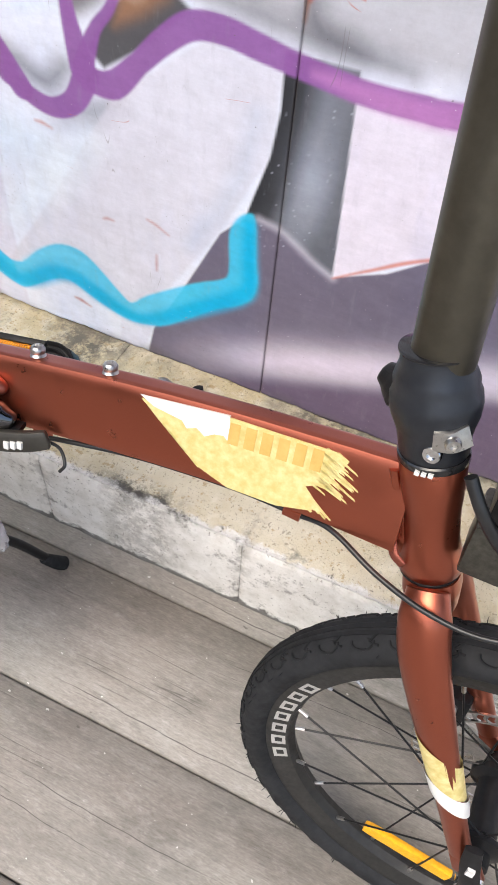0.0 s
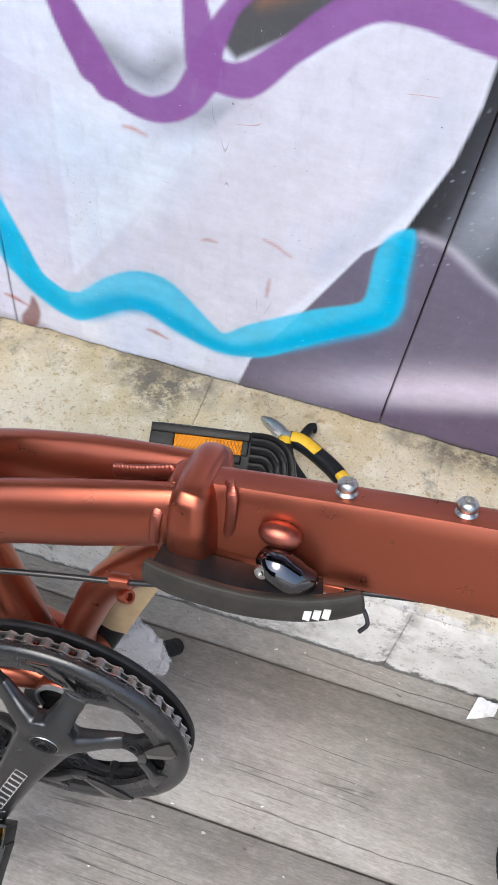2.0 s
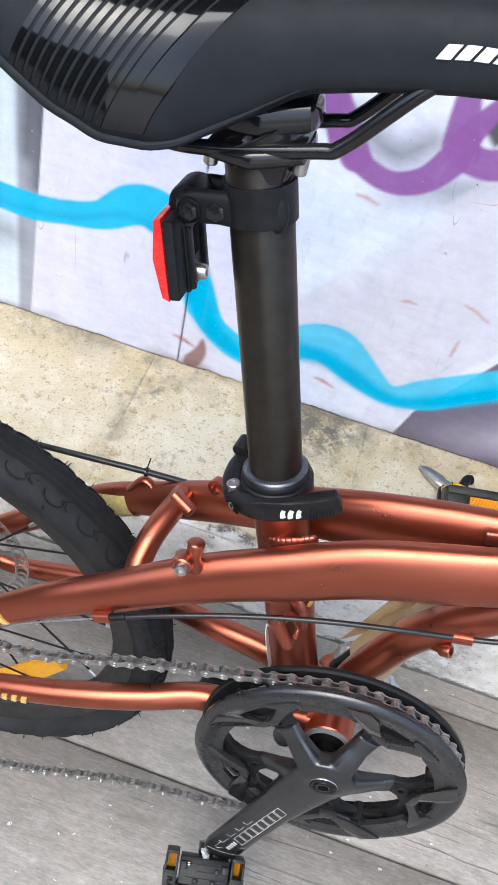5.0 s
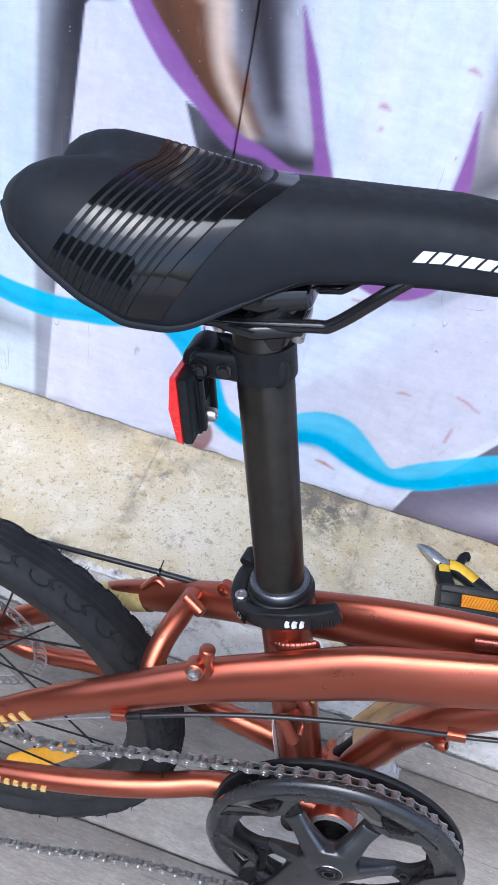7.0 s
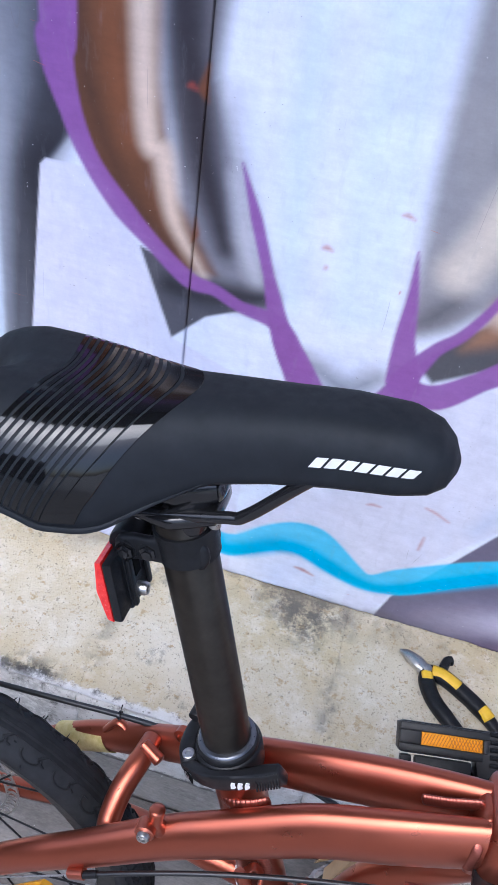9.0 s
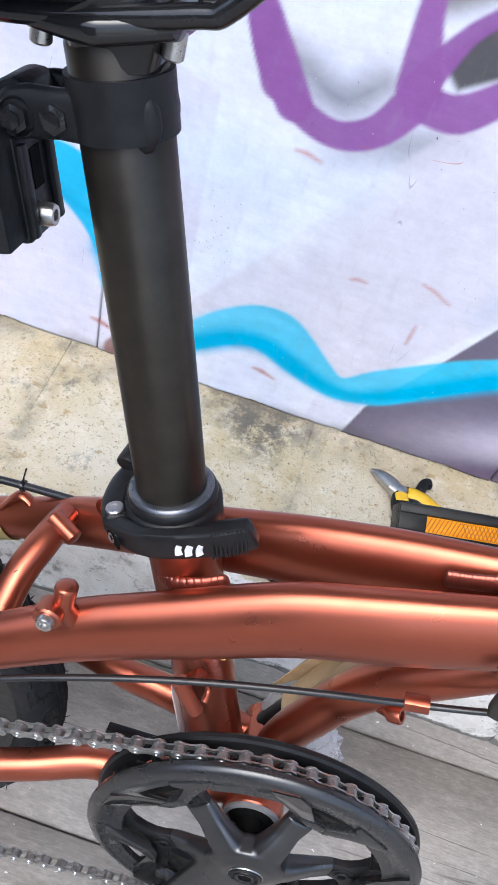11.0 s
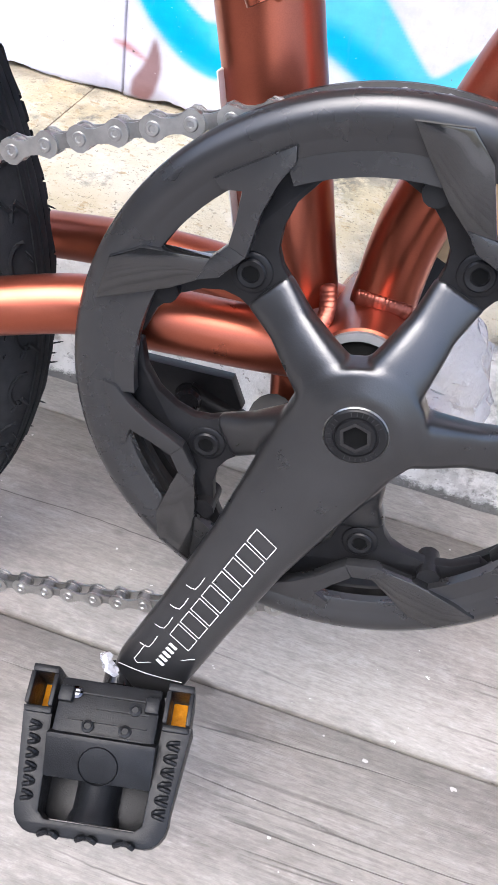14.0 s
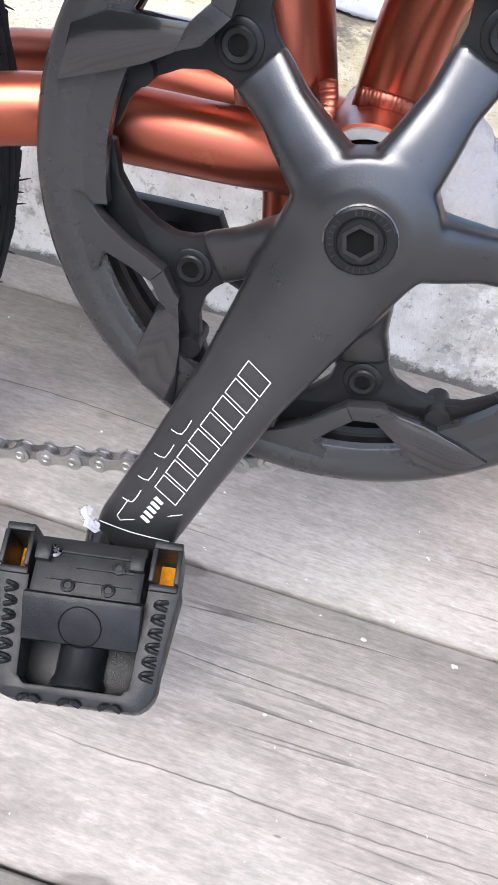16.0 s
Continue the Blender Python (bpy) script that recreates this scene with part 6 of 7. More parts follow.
rm = crank.modifiers.new("cast", "REMESH")
rm.mode, rm.voxel_size, rm.use_smooth_shade = "VOXEL", 0.0010, True
sm = crank.modifiers.new("fillet", "SMOOTH")
sm.factor, sm.iterations = 0.5, 9
cap = part("crank_bolt", Geo().lathe([(0.0108, 0.004), (0.0108, -0.0008), (0.0102, -0.0013), (0.0079, -0.0013), (0.0077, -0.0005), (0.0073, -0.0005), (0.0068, -0.0016), (0.0052, -0.0016), (0.0048, 0.003), (0.0002, 0.003)], (0, -0.0537, BB[1]), (0, 1, 0), 36), BLACK, crank, "black socket-head crank bolt")
part("hex_socket", Geo().lathe([(0.0062, 0.0), (0.0060, -0.0018), (0.0046, -0.0018), (0.0044, 0.0030)], (0, -0.0537, BB[1]), (0, 1, 0), 6, True), GLOSS, cap, "worn hexagon socket")
part("socket_bottom", Geo().lathe([(0.0047, 0.0), (0.0045, 0.0004), (0.0002, 0.0004)], (0, -0.0546, BB[1]), (0, 1, 0), 6), HOLE, cap)
part("washer_edge", Geo().lathe([(0.0108, 0.003), (0.0113, -0.0002), (0.0110, -0.0006), (0.0107, -0.0002)], (0, -0.0537, BB[1]), (0, 1, 0), 40, True), STEEL, cap, "thin bright ring round the bolt")
stamp = Geo()
for k in range(26):
    if k % 9 < 7:
        q = radians(40 + 12.2 * k)
        c0, c1 = [(BB[0] + r * math.cos(q), -0.0551, BB[1] + r * math.sin(q)) for r in (0.0084, 0.0098)]
        stamp.sweep([c0, c1], 0.0002, None, 4, per=2)
part("stamp", stamp, CRANK, cap, "ring of fine stamped marks")["kind"] = "stuff"
out = Geo()


def on_crank(d, off, lift=0.0):
    """A point on the crank's face: d from the axle, off across it."""
    ca, sa = math.cos(radians(crank_dir)), math.sin(radians(crank_dir))
    y = np.interp(d, (0.0, 0.03, 0.07, 0.11, 0.146, 0.157), (-0.0530, -0.0552, -0.0596, -0.0653, -0.0708, -0.0717))
    y += 0.35 * (abs(off) / 0.017) ** 3 * 0.006
    return (BB[0] + d * ca + off * sa, float(y) - lift, BB[1] + d * sa - off * ca)


def thin(pts, r=0.00014):
    out.sweep([on_crank(d, o, 0.00022) for d, o in pts], r, 0.00019, 5, per=2)


for k in range(8):
    d0, d1 = 0.0545 + 0.0083 * k, 0.0545 + 0.0083 * k + 0.0068
    for pts in (((d0 + 0.0026, -0.0056), (d1 + 0.0026, -0.0056)), ((d1 + 0.0026, -0.0056), (d1, 0.005)), ((d1, 0.005), (d0, 0.005)), ((d0, 0.005), (d0 + 0.0026, -0.0056))):
        thin(pts)
for k in range(4):
    d0 = 0.0895 + 0.0125 * k
    thin(((d0 - 0.003, 0.0085), (d0 + 0.004, 0.0085), (d0 + 0.005, 0.0125)))
thin(((0.1312, 0.0102), (0.1365, 0.0102), (0.1416, 0.0082), (0.1245, -0.0101)))
thin(((0.1481, 0.0145), (0.1440, 0.002), (0.1395, -0.0125)))
part("outline_print", out, WHITE, crank, "white outlined print blocks")["kind"] = "stuff"
fill = Geo()
for k in range(5):
    d0 = 0.1235 + 0.0027 * k
    fill.sweep([on_crank(d0 + 0.0010, -0.0012, 0.0003), on_crank(d0, 0.0026, 0.0003)], 0.0003, 0.0009, 6, per=2)
part("solid_print", fill, WHITE, crank, "white print bars")["kind"] = "stuff"


def polar(points, arm, y0, y1, bevel=0.0, slope=0.0):
    """A plate outlined by (radius, degrees from the arm) about the axle; slope raises its front outwards."""
    g5 = Geo().prism([(BB[0] + r * math.cos(radians(arm + a)), BB[1] + r * math.sin(radians(arm + a))) for r, a in points], y0, y1, bevel)
    if slope:
        g5.v = [(x, y - slope * (math.hypot(x - BB[0], z - BB[1]) - 0.074) if y < y1 - 0.002 else y, z) for x, y, z in g5.v]
    return g5


def bow(r, a0, a1, n=12):
    return [(r, a0 + (a1 - a0) * i / n) for i in range(n + 1)]


ring = part("chainring", Geo().lathe([(0.0888, -0.0325), (0.0895, -0.0335), (0.0960, -0.0315), (0.0965, -0.0290), (0.0890, -0.0285)], (0, 0, BB[1]), (0, 1, 0), 110, True), BLACK, bike, "black chainring with bolted tabs")
ring.matrix_local = CRANKSET
for a in SPIDER:
    half = [(0.0505, 9.5), (0.0585, 9.5), (0.0640, 11.0), (0.0700, 15.0), (0.0760, 20.5), (0.0805, 27.0), (0.0828, 34.5), (0.0900, 35.5), (0.0900, 13.5), (0.0800, 10.0), (0.0742, 5.0)]
    tab = polar(half + [(r, -q) for r, q in half[::-1]], a, -0.0350, -0.0300, 0.0007)
    tab.lathe([(0.0050, -0.0360), (0.0066, -0.0360), (0.0072, -0.0356), (0.0076, -0.034)], at_bb(BOLT_R, a, 0), (0, 1, 0), 28)
    part("tab", tab, BLACK, ring)
    b = Geo().lathe([(0.0052, 0.002), (0.0052, -0.0004), (0.0046, -0.0010), (0.0031, -0.0008), (0.0027, 0.004), (0.0002, 0.004)], at_bb(BOLT_R, a, -0.0362), (0, 1, 0), 24)
    cb = part("chainring_bolt", b, BLACK, ring, "black chainring bolt")
    part("socket", Geo().lathe([(0.0028, 0.0), (0.0026, 0.0004), (0.0002, 0.0004)], at_bb(BOLT_R, a, -0.0366), (0, 1, 0), 6), HOLE, cb)
for k in range(48):
    a = 360 * (k + 0.5) / 48
    if 20 < a % 360 < 200:
        tooth = Geo().prism([(-0.0035, 0), (0.0035, 0), (0.0012, 0.0062), (-0.0012, 0.0062)], -0.0312, -0.0292, 0, Matrix.Translation(at_bb(0.0955, a, 0)) @ pose(0, 0, 0, 0, 90 - a, 0))
        part("tooth", tooth, BLACK, ring)
part("back_guard", Geo().lathe([(0.0900, -0.0225), (0.1035, -0.0228), (0.1052, -0.0215), (0.1052, -0.0190), (0.1040, -0.0178), (0.0900, -0.0185)], (0, 0, BB[1]), (0, 1, 0), 110, True), BLACK, ring, "satin black inner guard ring")
guard = part("chain_guard", Geo().lathe([(0.0893, -0.0345), (0.0890, -0.0386), (0.0898, -0.0391), (0.0938, -0.0394), (0.0948, -0.0397), (0.0966, -0.0404), (0.0990, -0.0408), (0.1020, -0.0406), (0.1048, -0.0390), (0.1062, -0.0372), (0.1066, -0.0356), (0.1060, -0.0335)], (0, 0, BB[1]), (0, 1, 0), 140, True), GUARD, bike, "dark grey outer chain guard with cut-outs", sharp=30)
guard.matrix_local = CRANKSET @ Matrix.Translation((0, -0.003, 0))
for a in SPIDER:
    part("guard_lip", polar(bow(0.0828, 19, 50) + bow(0.0902, 50, 19), a, -0.0392, -0.0345), GUARD, guard)
    strut = polar([(0.0685, -4), (0.0750, -2), (0.0800, -7.0), (0.0870, -11.5), (0.0905, -8), (0.0945, -8), (0.0945, -25), (0.0895, -24), (0.0845, -19), (0.0780, -13), (0.0720, -8)], a, -0.0408, -0.0350, 0.0011)
    part("guard_strut", strut, GUARD, guard)
    part("guard_strut", polar([(0.0685, -4.2), (0.0690, 6), (0.0740, 11), (0.0755, 4), (0.0750, -2.2)], a, -0.0404, -0.0352, 0.0009), GUARD, guard)
    part("gloss_facet", polar([(0.0690, 5.6), (0.0735, 11), (0.0790, 17), (0.0900, 23.5), (0.1000, 27.5), (0.1012, 18), (0.0940, 12.5), (0.0870, 9.8), (0.0750, 3.6)], a, -0.0398, -0.0350, 0.0008, 0.11), FACET, guard, "glossy black facet")
    part("peg", Geo().lathe([(0.0045, -0.036), (0.0045, -0.022), (0.003, -0.021)], at_bb(0.0800, a + 20, 0), (0, 1, 0), 14), BLACK, guard)

# pedals: near one level, far one folded against the wrapped crank
def pedal(m, label):
    """A folding plastic pedal; its own y points along the spindle, away from the crank."""
    body = Geo().box((-0.0250, 0.0, -0.013), (0.0250, 0.033, 0.0135), 0.0025)
    pd = part("pedal", body, PLASTIC, bike, label)
    pd.matrix_local = CRANKSET @ m
    side = [(0.0268, 0.016), (0.0415, 0.016), (0.0372, 0.056)] + [(0.0262 + 0.0110 * math.cos(q), 0.0610 + 0.0130 * math.sin(q)) for q in (0.1, 0.45, 0.8, 1.15, 1.45)]
    inner = [(0.0215, 0.0668), (0.0248, 0.0635)]
    cage = Geo().prism(side + [(-x, y) for x, y in side[::-1]] + [(-x, y) for x, y in inner[::-1]] + inner, -0.011, 0.012, 0.0013, Matrix(((1, 0, 0, 0), (0, 0, 1, 0), (0, -1, 0, 0), (0, 0, 0, 1))))
    cage.v = [(x, y, z - 0.19 * (y - 0.018) if z > -0.005 else z) for x, y, z in cage.v]
    part("cage", cage, PLASTIC, pd)
    part("cage_floor", Geo().box((-0.0262, 0.028, -0.0150), (0.0262, 0.066, -0.0115), 0.0006), PLASTIC, pd)
    for s in (-1, 1):
        housing = Geo()
        housing.box((s * 0.0335 - 0.0065, -0.004, -0.013), (s * 0.0335 + 0.0065, 0.000, 0.015), 0.001)
        housing.box((s * 0.0335 - 0.0065, 0.016, -0.013), (s * 0.0335 + 0.0065, 0.0195, 0.0125), 0.001)
        housing.box((s * 0.0335 - 0.0068, 0.000, -0.013), (s * 0.0335 - 0.0045, 0.016, 0.015), 0.0006)
        housing.box((s * 0.0335 + 0.0045, 0.000, -0.013), (s * 0.0335 + 0.0068, 0.016, 0.015), 0.0006)
        hs = part("reflector_housing", housing, PLASTIC, pd)
        part("reflector", Geo().box((s * 0.0335 - 0.004, 0.001, -0.010), (s * 0.0335 + 0.004, 0.0156, -0.0045), 0.0008), AMBER, hs, "amber pedal reflector")
        part("lug", Geo().box((s * 0.021 - 0.0035, 0.005, 0.004), (s * 0.021 + 0.0035, 0.013, 0.017), 0.0012), PLASTIC, pd)
        for k in range(6):
            sx, sy, sz = s * (0.0332 - 0.0004 * k), 0.0255 + 0.0064 * k, 0.0096 - 0.00122 * k
            stud = Geo()
            for h in (-1, 1):
                stud.sweep([(sx + s * 0.0030 - 0.0004, sy + h * 0.0019, sz), (sx - s * 0.0008, sy + h * 0.0010, sz + 0.0009), (sx - s * 0.0026, sy + h * 0.0003, sz)], (0.0012, 0.0013, 0.0006), (0.0011, 0.0012, 0.0006), 8, 4, side=(0, 0, 1), per=2)
            part("stud", stud, PLASTIC, pd)
    for k in range(3):
        x = -0.018 + 0.018 * k
        stud = Geo()
        for h in (-1, 1):
            stud.sweep([(x + h * 0.0048, 0.0742, 0.0008), (x + h * 0.0028, 0.0730, 0.0018), (x + h * 0.0007, 0.0722, 0.0014)], (0.0010, 0.0015, 0.0010), (0.0012, 0.0016, 0.0010), 8, 4, side=(0, 0, 1), per=2)
        part("stud", stud, PLASTIC, pd)
    part("barrel", Geo().lathe([(0.0108, 0.036), (0.0110, 0.044), (0.0110, 0.060), (0.0122, 0.0625), (0.0128, 0.066)], (0, 0, -0.0085), (0, 1, 0), 26), PLASTIC, pd)
    part("end_plate", Geo().prism([(0.0265, 0.0130), (0.0285, 0.0152), (0.0310, 0.0150), (0.0475, 0.0055), (0.0473, 0.0022), (0.036, -0.0125), (0.0265, -0.0125)], -0.0262, 0.0262, 0.0013, Matrix(((0, 1, 0, 0), (1, 0, 0, 0), (0, 0, 1, 0), (0, 0, 0, 1)))), PLASTIC, pd)
    part("badge_ring", Geo().lathe([(0.0090, -0.0004), (0.0094, 0.0006), (0.0098, -0.0004)], (0.0, 0.0405, 0.0098), (0, 0.50, 0.866), 28, True), PLASTIC, pd)
    for x, y in ((0.0165, 0.0075), (-0.013, 0.012), (-0.010, 0.023), (0.008, 0.023)):
        part("rivet", Geo().lathe([(0.0032, 0), (0.0031, 0.0008), (0.0018, 0.0012), (0.0016, 0.0006), (0.0002, 0.0006)], (x, y, 0.0138), (0, 0, 1), 14), DARKCHROME if x > 0.015 else PLASTIC, pd)
    for k in range(4):
        part("rib", Geo().box((-0.020, 0.007 + 0.0065 * k, 0.0132), (0.018 - 0.012 * (k % 2), 0.0078 + 0.0065 * k, 0.0146), 0), PLASTIC, pd)
    part("spindle", Geo().lathe([(0.0085, -0.014), (0.0085, -0.002), (0.006, 0.0)], (0, 0, -0.002), (0, 1, 0), 20), GLOSS, pd)
    return pd


pedal(pose(-0.0655, -0.0725, 0.1400, -26, 4.0, 186.8) @ Matrix.Diagonal((0.85, 0.80, 1.2, 1)), "black plastic folding pedal with amber reflectors")
FM = Matrix.Translation((0.0610, 0.1070, 0.4790)) @ pose(0, 0, 0, 40, -7, 6)
FLAT = Matrix(((1, 0, 0, 0), (0, 0, 1, 0), (0, -1, 0, 0), (0, 0, 0, 1)))
rim_ = [(-0.043, 0.011), (-0.038, 0.0125), (0.040, 0.0125), (0.054, 0.009), (0.063, -0.002), (0.066, -0.016), (0.067, -0.036), (0.024, -0.036), (0.020, -0.0125), (-0.040, -0.0125), (-0.043, -0.009)]
far_pedal = part("pedal", Geo().prism(rim_, -0.0005, 0.020, 0.0012, FM @ FLAT), PLASTIC, bike, "black folded pedal with an amber reflector")
for lo, hi in (((-0.0425, 0.0052), (0.0300, 0.0115)), ((-0.0425, -0.0118), (0.0250, -0.0052)), ((-0.0425, -0.0054), (-0.0250, 0.0054)), ((0.0250, -0.0054), (0.0295, 0.0054))):
    part("frame_bar", Geo().box((*lo, -0.001), (*hi, 0.0042), 0.0012, FM), PLASTIC, far_pedal)
part("reflector", Geo().box((-0.0248, -0.0051, -0.001), (0.0248, 0.0051, 0.0014), 0.0005, FM), AMBER, far_pedal, "amber pedal reflector")
for k in range(5):
    d = 0.0060 * k
    part("rib", Geo().sweep([tuple(FM @ Vector(p)) for p in ((0.0310, 0.0105 - d, 0.002), (0.046 - 0.2 * d, 0.0095 - d, 0.002), (0.0575 - 0.55 * d, 0.0015 - d, 0.002), (0.0625 - 0.9 * d, -0.012 - 0.6 * d, 0.002), (0.0640 - 0.95 * d, -0.034, 0.002))], 0.0013, 0.0026, 8, per=4), PLASTIC, far_pedal)
for lo, hi in (((-0.0405, -0.0245), (-0.0310, -0.0140)), ((-0.0285, -0.0320), (0.0180, -0.0138)), ((-0.0230, -0.0360), (-0.0080, -0.0310))):
    part("tail_block", Geo().box((*lo, -0.014), (*hi, -0.0035), 0.0022, FM), PLASTIC, far_pedal)
lattice = Geo()
for k in range(19):
    u = -0.0235 + 0.0026 * k
    lattice.sweep([tuple(FM @ Vector((u - 0.0022, -0.0046, 0.0014))), tuple(FM @ Vector((u + 0.0022, 0.0046, 0.0014)))], 0.00035, None, 4, per=2)
    if k > 8:
        lattice.sweep([tuple(FM @ Vector((u + 0.0022, -0.0046, 0.0014))), tuple(FM @ Vector((u - 0.0022, 0.0046, 0.0014)))], 0.00035, None, 4, per=2)
part("lens_ribs", lattice, worn("dark_amber", (0.30, 0.09, 0.002), (0.40, 0.13, 0.004), 300, (0.3, 0.5)), far_pedal, "crossed ribs of the amber lens")["kind"] = "stuff"
part("barrel", Geo().lathe([(0.010, -0.03), (0.011, 0.03)], (0.085, 0.108, 0.440), (1, 0.2, -0.2), 18), GLOSS, far_pedal)
def local(x, y, z):
    """A place of the world in the bicycle's own frame."""
    return BIKE.inverted() @ Vector((x, y, z))


far_crank = part("left_crank", Geo().sweep([(0.0, 0.050, 0.2865), (0.022, 0.058, 0.340), (0.045, 0.068, 0.400), (0.060, 0.080, 0.440)], (0.010, 0.008, 0.007, 0.007), (0.020, 0.016, 0.014, 0.013), 20, 3), BLACK, bike)
part("paper_wrap", Geo().sweep([(0.012, 0.052, 0.318), (0.024, 0.057, 0.350), (0.040, 0.064, 0.392), (0.053, 0.072, 0.428)], (0.013, 0.012, 0.012, 0.012), (0.019, 0.018, 0.018, 0.017), 10, 5, per=3), KRAFT, far_crank, "brown kraft paper wrapped round the crank", sharp=25)



kick = part("kickstand", Geo().sweep([(-0.034, 0.004, 0.245), (-0.030, 0.020, 0.232), local(-0.003, 3.918, 0.130), local(0.026, 3.966, 0.026)], (0.010, 0.008, 0.0065, 0.006), None, 16), BLACK, bike, "black kickstand with a rubber foot")
part("foot", Geo().sweep([local(0.021, 3.957, 0.042), local(0.029, 3.970, 0.018), local(0.033, 3.978, 0.007)], (0.0075, 0.010, 0.010), None, 16, round_end=0.002), RUBBER, kick)

mount = part("mount_plate", Geo().prism([(-0.118, 0.232), (-0.060, 0.236), (-0.052, 0.222), (-0.062, 0.212), (-0.100, 0.208), (-0.120, 0.216)], 0.040, 0.048, 0.0012), BLACK, kick, "black kickstand mounting plate")
part("spring_barrel", Geo().lathe([(0.0056, -0.008), (0.0066, -0.006), (0.0066, 0.004), (0.0050, 0.006)], (-0.078, 0.034, 0.222), (0.3, -1, 0.2), 22), GLOSS, mount)
bolt("bolt", (-0.103, 0.036, 0.222), (0.1, -1, 0), 0.0052, 0.004, STEEL, mount, "steel bolt")
part("stand_neck", Geo().sweep([(-0.080, 0.040, 0.222), (-0.060, 0.042, 0.216), (-0.034, 0.040, 0.208)], (0.007, 0.0065, 0.006), None, 14), BLACK, kick)

flap = [(-0.014, 0.292), (-0.004, 0.330), (0.010, 0.374), (0.026, 0.416), (0.048, 0.426), (0.044, 0.392), (0.034, 0.366), (0.021, 0.344), (0.004, 0.315)]
sheet = [[local(x, 3.897 + 0.006 * math.sin(40 * x + 18 * z) + d, z) for x, z in flap] for d in (0.0, 0.0012)]
part("paper_flap", Geo().grid(sheet, True, True), KRAFT, far_crank, "loose flap of the brown kraft paper", sharp=25)

# chain: links of two alternating kinds along the ring and both runs
chain = part("chain", Geo().sweep([(-0.375, -0.016, 0.280), (-0.378, -0.016, 0.280)], 0.001, None, 6, per=2), CHAIN, bike, "steel roller chain")
chain.matrix_local = CRANKSET


def plate(y, r=0.0045):
    g4 = []
    for s, a0 in ((0.5, -90), (-0.5, 90)):
        for k in range(7):
            a = radians(a0 + 30 * k)
            g4.append((s * 0.0127 + r * math.cos(a), r * math.sin(a)))
    waist = []
    for i, p in enumerate(g4):
        waist.append(p)
        if i in (6, 13):
            waist += [(0.0030 if i == 6 else -0.0030, math.copysign(0.60 * r, p[1])), (0.0, math.copysign(0.52 * r, p[1])), (-0.0030 if i == 6 else 0.0030, math.copysign(0.60 * r, p[1]))]
    return waist, y


outer, inner = Geo(), Geo()
for y in (-0.0030, 0.0030):
    outline, yy = plate(y)
    outer.prism(outline, yy - 0.0005, yy + 0.0005)
for y in (-0.0019, 0.0019):
    outline, yy = plate(y, 0.0043)
    inner.prism(outline, yy - 0.0005, yy + 0.0005)
for x in (-0.00635, 0.00635):
    outer.lathe([(0.0009, -0.0038), (0.0012, -0.0043), (0.0021, -0.0042), (0.0024, -0.0037), (0.0024, 0.0038), (0.0017, 0.0042)], (x, 0, 0), (0, 1, 0), 12)
    inner.lathe([(0.0038, -0.0014), (0.0038, 0.0014)], (x, 0, 0), (0, 1, 0), 12)
LINKS = (outer.mesh("outer_link", CHAIN), inner.mesh("inner_link", CHAINDARK))
R_C, Y_C = 0.1005, -0.0308
top_run = catmull([(-0.375, -0.016, 0.280), (-0.257, -0.022, 0.2895), (-0.1727, -0.0265, 0.3290), (-0.1027, -0.0300, 0.3590), at_bb(R_C, 108, Y_C)], 40)
arc_run = np.array(arc(BB, R_C, 107, -77, 120, Y_C))
low_run = catmull([at_bb(R_C, -78, Y_C), (-0.010, -0.031, 0.1755), (-0.075, -0.030, 0.1500), (-0.1613, -0.026, 0.1265), (-0.257, -0.022, 0.080), (-0.36, -0.018, 0.045)], 40)
way = np.vstack([top_run, arc_run, low_run])
seg = np.concatenate([[0], np.cumsum(np.linalg.norm(np.diff(way, axis=0), axis=1))])
count = int(seg[-1] / 0.0127)
pins = np.stack([np.interp(np.arange(count + 1) * 0.0127, seg, way[:, i]) for i in range(3)], 1)
for i in range(count):
    a, b = Vector(pins[i]), Vector(pins[i + 1])
    d = (b - a).normalized()
    up = d.cross(Vector((0, 1, 0))).normalized()
    side = up.cross(d)
    m = Matrix((d, side, up)).transposed().to_4x4()
    m.translation = (a + b) / 2
    ln = new("link", LINKS[i % 2])
    ln.parent = chain
    ln.matrix_local = m

# cables
def cable(pts, r, label, parent=None, per=8):
    return part("cable", Geo().sweep(pts, r, None, 10, per=per), CABLE, parent or bike, label)


gear = cable([(-0.193, -0.0485, 0.3934), (-0.150, -0.043, 0.413), (-0.10, -0.036, 0.431), (-0.05, -0.029, 0.4445), (0.0, -0.021, 0.4525), (0.044, -0.0135, 0.4573), (0.085, -0.012, 0.472), (0.12, -0.010, 0.490), (0.171, -0.004, 0.5005), (0.25, 0.002, 0.514), (0.33, 0.002, 0.5235), (0.379, -0.001, 0.5265), (0.41, -0.012, 0.5365), (0.45, -0.028, 0.530), (0.49, -0.034, 0.522), (0.53, -0.036, 0.525), (0.58, -0.03, 0.545)], 0.0020, "black gear cable along the frame")
part("inner_wire", Geo().sweep([(-0.330, -0.052, 0.302), (-0.26, -0.051, 0.352), (-0.193, -0.0485, 0.3934)], 0.0007, None, 6), STEEL, gear, "bare steel inner wire")
part("end_cap", Geo().sweep([(-0.192, -0.0485, 0.394), (-0.180, -0.047, 0.400)], 0.0031, None, 12, per=2), BLACK, gear)
